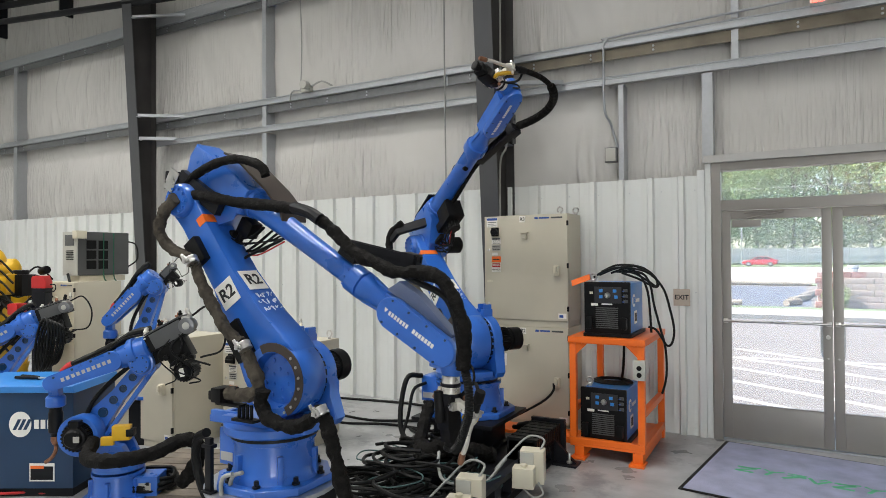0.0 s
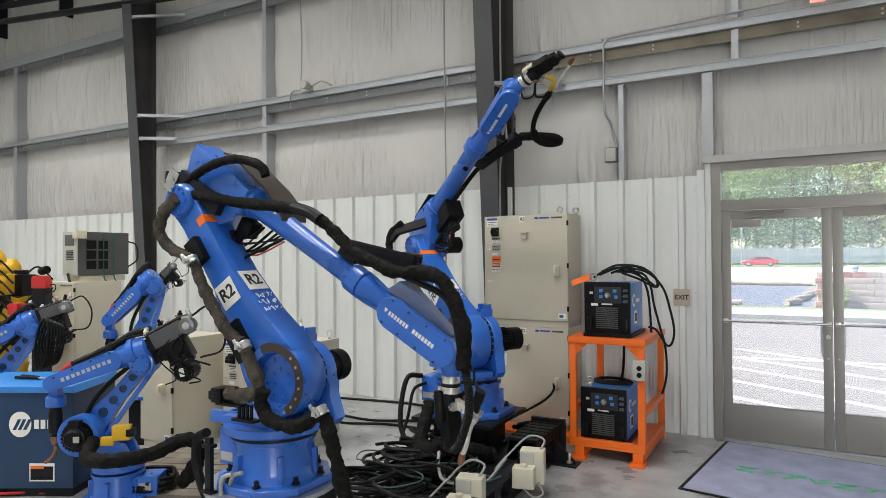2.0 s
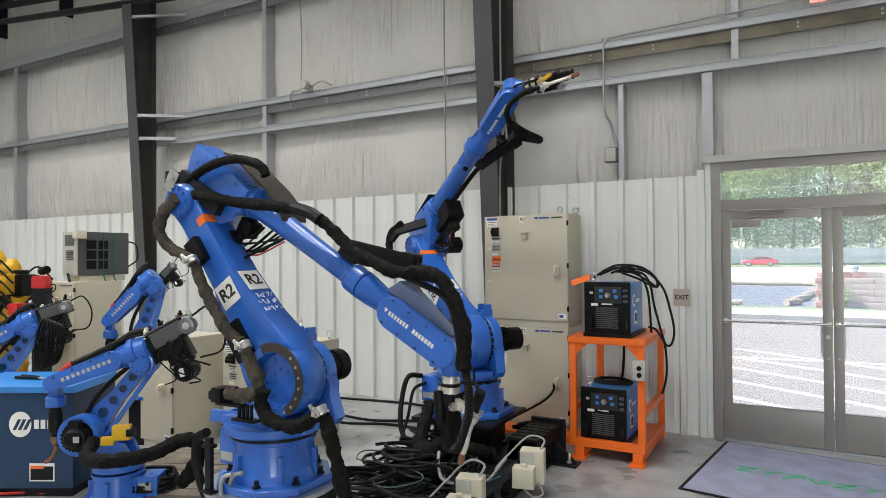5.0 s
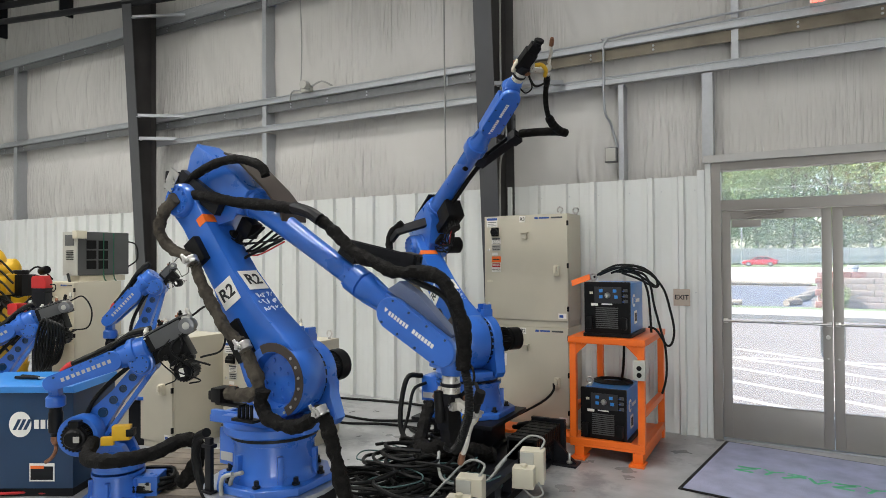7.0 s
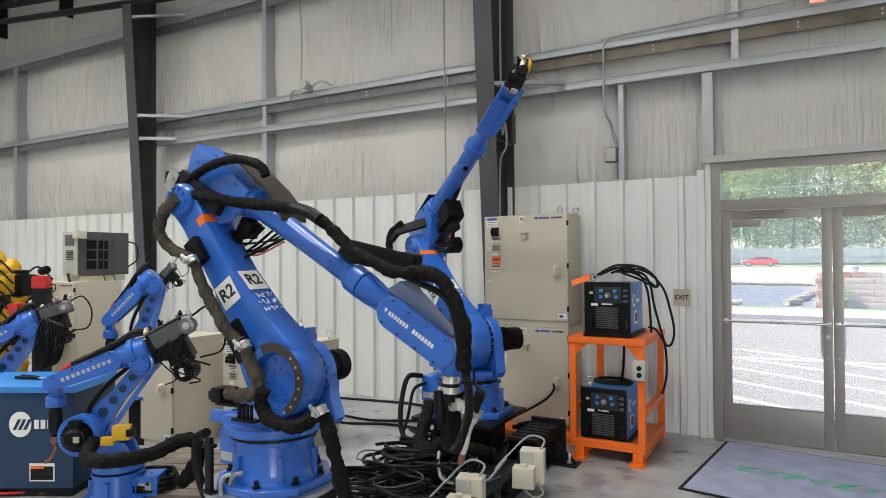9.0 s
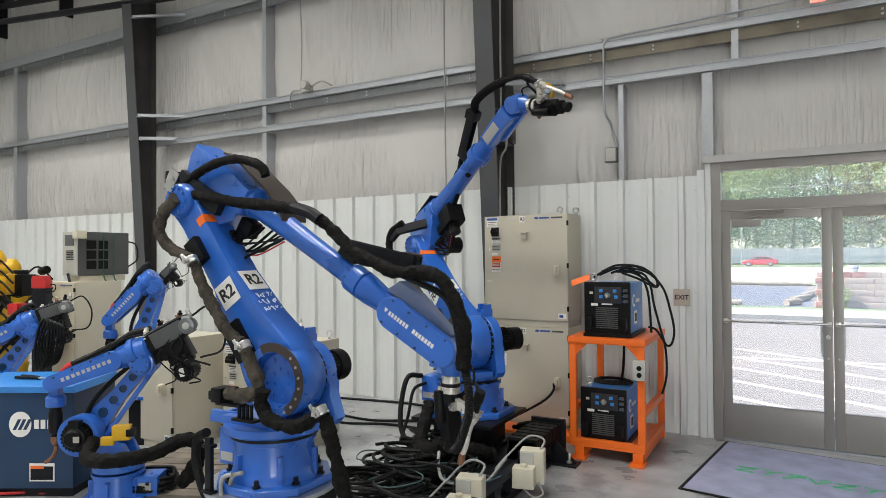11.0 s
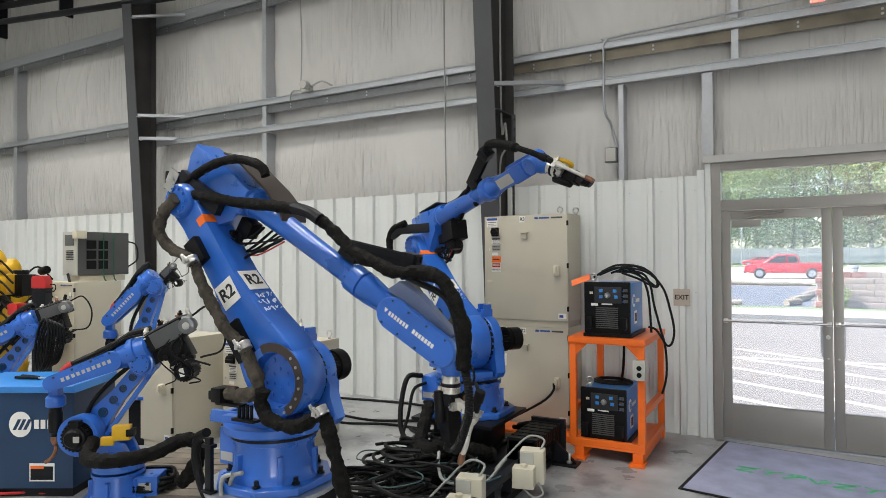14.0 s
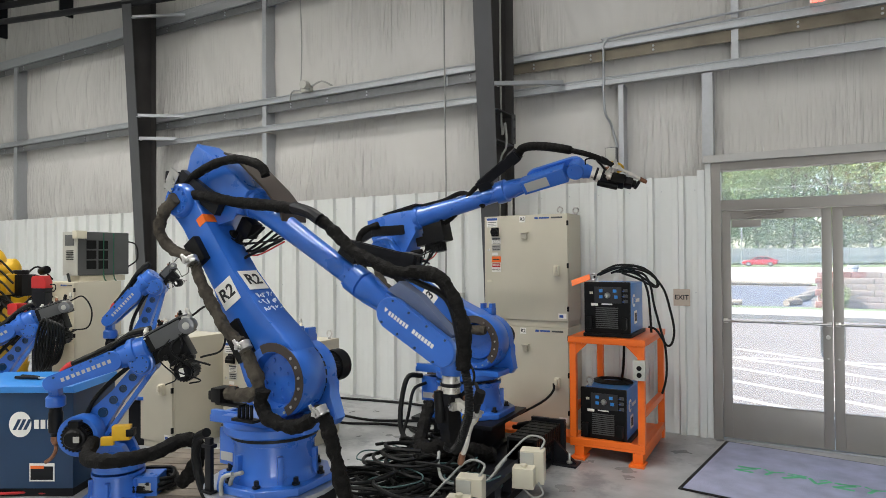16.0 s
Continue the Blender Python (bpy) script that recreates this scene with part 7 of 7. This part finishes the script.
def yellow_robot(at, label):
    r = thing("yellow_robot", label, "robot", at, "yellow robots")
    bm = bmesh.new()
    turned(bm, (0, 0, 0), (0, 0, 0.45), [(0, 0.22), (0.1, 0.20), (0.8, 0.16), (1, 0.18)], 28)
    box(bm, (-0.14, -0.16, 0.44), (0.16, 0.16, 0.70), bevel=0.03)
    part("base", bm, M_YELLOW, r)
    bm = bmesh.new()
    prism(bm, capsule_outline((0, 0.70), 0.13, (0.05, 1.35), 0.11), -0.13, 0.0, None, 0.02)
    part("lower_arm", bm, M_YELLOW, r)
    bm = bmesh.new()
    box(bm, (-0.14, -0.02, 1.22), (0.22, 0.20, 1.45), bevel=0.03)
    turned(bm, (-0.02, 0.08, 1.40), (-0.02, 0.08, 1.72), [(0, 0.10), (0.55, 0.09), (0.57, 0.11), (0.7, 0.11), (0.9, 0.08), (1, 0.05)], 22)
    part("elbow", bm, M_YELLOW, r)
    bm = bmesh.new()
    box(bm, (0.05, -0.06, 0.82), (0.40, 0.10, 0.98), Matrix.Translation((0.1, 0, 0.9)) @ Matrix.Rotation(radians(-35), 4, "Y") @ Matrix.Translation((-0.1, 0, -0.9)), 0.02)
    box(bm, (0.30, -0.10, 0.95), (0.62, 0.02, 1.07), Matrix.Translation((0.3, 0, 1)) @ Matrix.Rotation(radians(20), 4, "Y") @ Matrix.Translation((-0.3, 0, -1)), 0.02)
    part("forearm", bm, M_YELLOW, r)
    for c in ((0.20, 0.20, 1.32), (0.05, 0.0, 1.10), (0.32, 0.05, 0.80)):
        bm = bmesh.new()
        box(bm, (c[0] - 0.11, c[1] - 0.11, c[2] - 0.12), (c[0] + 0.11, c[1] + 0.11, c[2] + 0.12), bevel=0.02)
        rod(bm, (c[0], c[1], c[2] + 0.11), (c[0], c[1], c[2] + 0.17), 0.08)
        part("motor", bm, M_BLACK, r)
    for k in range(16):
        a = rnd.uniform(0, 6.28)
        z = rnd.uniform(0.75, 1.62)
        bm = bmesh.new()
        p = Vector((0.10 + 0.20 * math.cos(a), -0.12 + 0.08 * math.sin(a), z))
        rod(bm, p, p + Vector((rnd.uniform(-0.1, 0.1), -0.12, rnd.uniform(-0.08, 0.08))), rnd.uniform(0.03, 0.055))
        part("connector", bm, (M_BLACK, M_DARKGREY, M_YELLOW, M_BLACK, M_GREYPAINT)[k % 5], r)
    for k in range(9):
        z = 0.7 + 0.11 * k
        part("lead", hosed([(-0.12, -0.16, z), (0.08, -0.24, z - 0.1), (0.26, -0.20, z + 0.04), (0.42, -0.14, z - 0.12)], 0.011, n=7), M_RUBBER, r)
    for c in ((0.34, -0.08, 0.86), (0.45, -0.12, 1.08)):
        bm = bmesh.new()
        box(bm, (c[0] - 0.06, c[1] - 0.07, c[2] - 0.06), (c[0] + 0.06, c[1] + 0.07, c[2] + 0.06), bevel=0.015)
        part("red_motor", bm, M_RED, r, "red motor block")
    part("lead", hosed([(0.2, -0.1, 1.2), (0.45, -0.12, 1.1), (0.55, -0.1, 0.9), (0.4, -0.1, 0.7)], 0.012, n=8), M_RUBBER, r)
    part("lead", hosed([(0.0, -0.14, 1.5), (0.2, -0.2, 1.35), (0.3, -0.16, 1.1), (0.1, -0.16, 0.8)], 0.012, n=8), M_RUBBER, r)
    return r


yellow_robot(pose(-7.72, 3.70, 0.10, 0, 0, 20), "yellow industrial robot with black motors and red blocks")
yellow_robot(pose(-8.35, 4.25, -0.0, 0, 0, 60), "yellow industrial robot with black motors and red blocks")
rw = thing("red_feeder", "red boxy wire feeder above the yellow robot", "feeder", pose(-7.03, 3.87, 1.40, 0, 0, 25) @ Matrix.Diagonal((0.62, 0.62, 0.78, 1)))
part("case", new_prism([(-0.13, 0), (0.13, 0), (0.13, 0.09), (0.08, 0.17), (-0.11, 0.17), (-0.13, 0.14)], -0.09, 0.09, None, 0.012), M_RED, rw)
part("stand", new_box((-0.12, -0.09, -1.79), (0.12, 0.09, -0.002), 0.004), M_BLACKPAINT, rw)
part("lead", hosed([(0.15, 0, 0.05), (0.24, 0, 0.04), (0.22, 0, -0.04), (0.1, -0.1, -0.06)], 0.009, n=8), M_RUBBER, rw)

# ---- outdoors ----
solid("ground", new_box((-900, -600, -0.32), (900, 1500, -0.02)), M_ASPHALT, "pale sunlit asphalt yard reaching to the distance", "ground", kind="structure")


def patch(name, x0, y0, x1, y1, z0, z1, mat, label, category):
    return solid(name, new_box((x0, y0, z0), (x1, y1, z1)), mat, label, category, kind="structure")


def marking(a, b, w):
    a, b = Vector((*a, 0)), Vector((*b, 0))
    d = (b - a).normalized()
    s = Vector((-d.y, d.x, 0)) * w / 2
    bm = bmesh.new()
    lo = [bm.verts.new(v + Vector((0, 0, -0.0195))) for v in (a - s, b - s, b + s, a + s)]
    hi = [bm.verts.new(v + Vector((0, 0, -0.014))) for v in (a - s, b - s, b + s, a + s)]
    bm.faces.new(hi)
    for i in range(4):
        bm.faces.new((lo[i], lo[(i + 1) % 4], hi[(i + 1) % 4], hi[i]))
    solid("road_marking", bm, M_STRIPE, "white painted parking stripe", "road marking", group="parking stripes", kind="structure")


marking((-4.0, 11.4), (4.0, 12.25), 0.10)
for k in range(6):
    y = 12.8 - 1.05 * k
    x0 = -1.9 if k else -0.9
    marking((x0, y - 0.62 * (x0 + 0.9)), (1.6, y - 0.62 * 2.5 - 0.0 * k), 0.10)
patch("pavement", -60, 19.0, 60, 21.4, -0.02, 0.10, M_PAVING, "pale concrete pavement with a kerb", "pavement")
for k in range(14):
    patch("paving_joint", -14 + 2.4 * k, 19.0, -13.98 + 2.4 * k, 21.4, 0.1, 0.104, M_ASPHALT, "dark joint in the pavement", "joint")
patch("lawn", -60, 21.4, 60, 22.8, -0.02, 0.06, M_GRASS, "narrow strip of lawn", "lawn")
# Dark bluish colour paints the shade lying on this stretch of asphalt.
patch("asphalt_shade", -40, 23.3, 0.62, 38.5, -0.019, -0.005, M_ASPHALT_SHADE, "dark asphalt patch with bluish shade painted in", "car park")
patch("verge", -80, 40.5, 80, 42.5, -0.02, 0.03, M_GRASS, "narrow verge beside the road", "lawn")
patch("road", -400, 44, 400, 100, -0.019, 0.0, M_PAVING, "pale sunlit concrete road", "road")
patch("lawn", -400, 101, 400, 400, -0.02, 0.06, M_GRASS, "lawn behind the road", "lawn")
for x, y, ln, ang in ((-2.6, 23.4, 2.3, 2), (0.05, 24.4, 1.0, 65), (0.28, 26.6, 2.2, 74), (0.6, 29.5, 3.2, 80), (-3.0, 40.2, 5.5, 1), (-0.2, 40.0, 2.4, -1)):
    bm = bmesh.new()
    d = Vector((math.cos(radians(ang)), math.sin(radians(ang)), 0))
    c = Vector((x, y, 0.095))
    hose(bm, [c - d * ln / 2, c + Vector((0.02, 0.03, 0.01)), c + d * ln / 2], 0.115, n=12, steps=5, wobble=0.25)
    solid("log", bm, M_LOG, "weathered log lying as a kerb", "log", group="kerb logs")

# retaining wall of blocks
rwall = thing("garden_wall", "stacked block garden wall in tan and red", "wall", kind="structure")
bmk = bmesh.new()
box(bmk, (0, 0, 0), (0.395, 0.28, 0.192), bevel=0.02)
block_tan = mesh_of("block", bmk, M_BLOCK)
bmk = bmesh.new()
box(bmk, (0, 0, 0), (0.395, 0.28, 0.192), bevel=0.02)
block_red = mesh_of("block", bmk, M_BLOCK_RED)
for row in range(6):
    for k in range(16):
        x = 0.68 + 0.4 * k + (0.2 if row % 2 else 0)
        red = k == 0 or (row == 5 and k < 3)
        ob = new("block", block_red if red else block_tan)
        ob.parent = rwall
        ob.matrix_basis = pose(x + random.uniform(-0.004, 0.004), 23.8 + 0.02 * row + random.uniform(-0.012, 0.012), -0.02 + 0.195 * row, 0, 0, random.uniform(-1, 1))
part("core", new_box((0.75, 24.1, -0.02), (7.2, 24.6, 1.12)), M_BLOCK, rwall)
pot = thing("flower_pot", "white and blue glazed flower pot on the block wall", "pot", pose(1.75, 24.02, 1.146) @ Matrix.Scale(0.58, 4))
bm = bmesh.new()
turned(bm, (0, 0, 0), (0, 0, 0.36), [(0, 0.18), (0.7, 0.24), (0.85, 0.25), (0.88, 0.28), (1, 0.28)], 24)
part("pot", bm, M_CARWHITE, pot)
bm = bmesh.new()
for k in range(12):
    a = 2 * math.pi * k / 12
    rod(bm, (0.215 * math.cos(a), 0.215 * math.sin(a), 0.18), (0.245 * math.cos(a), 0.245 * math.sin(a), 0.19), 0.045, n=8)
part("pattern", bm, M_LABELBLUE, pot)


def leaf_mesh(name, mat, count, radius, size, seed, squash=1.0):
    r = np.random.RandomState(seed)
    blobs = r.uniform(-1, 1, (18, 3)) * np.array([0.75, 0.75, 0.85 * squash])
    blob_r = r.uniform(0.22, 0.46, 18)
    verts, faces = [], []
    for i in range(count):
        b = r.randint(18)
        d = r.normal(size=3)
        d /= np.linalg.norm(d)
        p = (blobs[b] + d * blob_r[b] * r.uniform(0.55, 1.0) ** 0.5) * radius
        t = r.normal(size=3)
        t /= np.linalg.norm(t)
        u = np.cross(t, d)
        u /= max(1e-6, np.linalg.norm(u))
        s = size * r.uniform(0.5, 1.3)
        k = len(verts)
        verts += [tuple(p - t * s), tuple(p + u * s * 0.5 + d * s * 0.2), tuple(p + t * s), tuple(p - u * s * 0.5 + d * s * 0.2)]
        faces.append((k, k + 1, k + 2, k + 3))
    me = bpy.data.meshes.new(name)
    me.from_pydata(verts, [], faces)
    me.materials.append(mat)
    return me


def tree(x, y, height, mats, seed, label):
    t = thing("tree", label, "tree", pose(x, y, -0.02), "trees behind the fence")
    r = random.Random(seed)
    bm = bmesh.new()
    hose(bm, [(0, 0, 0), (r.uniform(-.3, .3), 0, height * 0.2), (r.uniform(-.6, .6), 0, height * 0.45), (0, 0, height * 0.7)], 0.32, n=8, wobble=0.1)
    for k in range(6):
        a = r.uniform(0, 6.28)
        z = height * r.uniform(0.25, 0.55)
        hose(bm, [(0, 0, z), (2.0 * math.cos(a), 2.0 * math.sin(a), z + 1.6), (3.6 * math.cos(a), 3.6 * math.sin(a), z + 3.4)], 0.12, n=6)
    part("trunk", bm, M_BARK, t)
    rad = height * 0.40
    for k, m in enumerate(mats):
        ob = new("crown", leaf_mesh("crown", m, 2600, rad, 0.34, seed * 7 + k, 1.15))
        ob.parent = t
        ob.matrix_basis = pose(r.uniform(-1, 1), r.uniform(-1, 1), height * 0.58)
    return t


leaf_sets = ((M_LEAF, M_LEAF_DARK), (M_LEAF_DARK, M_LEAF), (M_LEAF, M_LEAF_GOLD), (M_LEAF_DARK, M_LEAF_DARK), (M_LEAF, M_LEAF))
for k in range(9):
    tree(-22 + 5.6 * k, 124 + 5 * (k % 2), 21 + 3 * ((k * 7) % 3), leaf_sets[2 if k in (6, 7) else k % 2], k + 1, "tall leafy green tree behind the fence")
for k in range(9):
    tree(-24 + 6.6 * k, 140 + 4 * (k % 2), 30 + 3 * ((k * 5) % 3), leaf_sets[3 if k % 3 else 1], k + 31, "taller dark green tree in the back row")
ob = new("shrubs", leaf_mesh("shrubs", M_LEAF_DARK, 9000, 1.0, 0.02, 77))
ob.data.transform(Matrix.Diagonal((45, 3.0, 4.2, 1)))
ob.matrix_basis = pose(0, 121, 2.6)
tagged(ob, "dense dark shrubs along the fence", "shrubs", kind="stuff")
ob = new("weeds", leaf_mesh("weeds", M_LEAF, 700, 0.38, 0.06, 79))
ob.matrix_basis = pose(1.25, 23.5, 0.30)
tagged(ob, "green weeds growing at the block wall", "weeds", kind="stuff")

fence = thing("fence", "tall chain-link fence with grey screen and angled posts", "fence", kind="structure")
part("screen", new_box((-60, 116.05, 0.6), (60, 116.08, 2.7)), M_FABRIC, fence, "grey woven fence screen")
bm = bmesh.new()
hose(bm, [(0, 0, 0), (0, 0, 2.8), (0.12, -0.15, 3.0), (0.4, -0.5, 3.45)], 0.06, n=8, steps=2)
post_mesh = mesh_of("post", bm, M_FENCE)
for k in range(22):
    ob = new("post", post_mesh)
    ob.parent = fence
    ob.matrix_basis = pose(-28 + 2.75 * k, 115.8, 0.06)
bm = bmesh.new()
for z in (0.5, 2.8):
    rod(bm, (-60, 115.8, z), (60, 115.8, z), 0.04, n=6)
part("rail", bm, M_FENCE, fence)
for z, y in ((10.2, 70), (8.3, 70), (7.2, 70), (6.9, 72)):
    cable("pale overhead power line", [(-60, y, z + 1.0), (-20, y, z + 0.1), (0, y, z), (20, y, z + 0.1), (60, y, z + 1.0)], 0.03, M_GREYCABLE, "power lines", n=5)
for x in (-60, 60):
    bm = bmesh.new()
    rod(bm, (x, 71, -0.02), (x, 71, 12.2), 0.16, 0.12)
    box(bm, (x - 0.06, 69.8, 8.0), (x + 0.06, 72.2, 8.15))
    solid("utility_pole", bm, M_BARK, "wooden utility pole carrying the power lines", "pole", group="utility poles")
bm = bmesh.new()
rod(bm, (-6.9, 112, 0), (-6.9, 112, 8), 0.12)
solid("pole", bm, M_FENCE, "pale metal pole by the fence", "pole")


def vehicle(name, label, at, kind, paint):
    """Nose towards +x, origin on the road under the middle."""
    v = thing(name, label, "car", at, "")
    if kind == "sedan":
        L, body = 4.7, [(-2.35, 0.35), (-2.33, 0.75), (-2.2, 0.98), (-1.65, 1.02), (1.0, 0.98), (1.9, 0.86), (2.3, 0.68), (2.35, 0.35), (1.9, 0.25), (-1.9, 0.25)]
        cabin = [(-1.95, 1.0), (-1.2, 1.40), (-0.3, 1.46), (0.4, 1.40), (1.2, 0.97)]
        r = 0.33
    elif kind == "suv":
        L, body = 4.6, [(-2.3, 0.4), (-2.32, 0.9), (-2.25, 1.12), (1.0, 1.10), (1.95, 0.98), (2.28, 0.8), (2.3, 0.4), (1.9, 0.3), (-1.9, 0.3)]
        cabin = [(-2.2, 1.1), (-1.85, 1.62), (-1.2, 1.70), (0.1, 1.68), (1.15, 1.09)]
        r = 0.36
    else:
        L, body = 5.4, [(-2.7, 0.5), (-2.72, 1.12), (-0.75, 1.12), (1.3, 1.12), (2.3, 1.04), (2.65, 0.9), (2.68, 0.5), (2.2, 0.38), (-2.2, 0.38)]
        cabin = [(-0.95, 1.1), (-0.75, 1.68), (-0.3, 1.76), (0.6, 1.74), (1.45, 1.11)]
        r = 0.38
    part("body", new_prism(body, -0.88, 0.88, None, 0.07), paint, v)
    part("cabin", new_prism(cabin, -0.76, 0.76, None, 0.10), paint, v)
    cx = sum(p[0] for p in cabin) / 5
    glass = [(cx + (x - cx) * 0.86, 1.06 + (z - 1.06) * 0.80 + 0.03) for x, z in cabin]
    part("window", new_prism(glass, -0.775, 0.775), M_TINT, v)
    part("pillar", new_box((cx - 0.12, -0.785, 1.05), (cx - 0.02, 0.785, cabin[2][1] - 0.08)), paint, v)
    for x in (-L * 0.30, L * 0.31):
        for y in (-0.80, 0.80):
            bm = bmesh.new()
            turned(bm, (x, y - 0.11, r), (x, y + 0.11, r), [(0, r * 0.8), (0.1, r), (0.9, r), (1, r * 0.8)], 22)
            w = part("tyre", bm, M_RUBBER, v)
            bm = bmesh.new()
            turned(bm, (x, y - 0.118, r), (x, y + 0.118, r), [(0, r * 0.55), (0.02, r * 0.62), (0.98, r * 0.62), (1, r * 0.55)], 16)
            part("rim", bm, M_GALV, w)
    part("headlight", new_box((L / 2 - 0.30, -0.80, 0.72), (L / 2 - 0.02, -0.45, 0.86), 0.02), M_WHITE, v)
    part("headlight", new_box((L / 2 - 0.30, 0.45, 0.72), (L / 2 - 0.02, 0.80, 0.86), 0.02), M_WHITE, v)
    part("tail_light", new_box((-L / 2 - 0.01, -0.86, 0.80), (-L / 2 + 0.12, -0.60, 0.98), 0.02), M_RED, v)
    part("tail_light", new_box((-L / 2 - 0.01, 0.60, 0.80), (-L / 2 + 0.12, 0.86, 0.98), 0.02), M_RED, v)
    part("bumper", new_box((L / 2 - 0.12, -0.82, 0.36), (L / 2 + 0.03, 0.82, 0.55), 0.04), M_BLACK, v)
    part("bumper", new_box((-L / 2 - 0.03, -0.82, 0.38), (-L / 2 + 0.12, 0.82, 0.55), 0.04), M_BLACK, v)
    return v


vehicle("sedan", "red sedan parked on the far side of the road", pose(-4.0, 104.5, 0.04, 0, 0, 176), "sedan", M_CARRED)
grey_suv = vehicle("grey_suv", "dark grey sport utility car driving past", pose(-100, 56, 0), "suv", M_CARGREY)
red_pickup = vehicle("pickup_truck", "red pickup truck driving past", pose(140, 54, 0), "pickup", M_CARRED)
white_suv = vehicle("white_suv", "white sport utility car driving past", pose(150, 54, 0), "suv", M_CARWHITE)


def drive(x_ref, t_ref, speed, y, turn):
    return [(t, pose(x_ref + speed * (t - t_ref), y, 0.002, 0, 0, turn)) for t in (0.0, 4.0, 8.0, 12.0, 16.0)]


car_rows = [(grey_suv, drive(-1.72, 3.5, 16.2, 56, 0)), (red_pickup, drive(-0.33, 14.0, -12.6, 52, 180)), (white_suv, drive(1.62, 15.0, -14.3, 57, 180))]


motions()
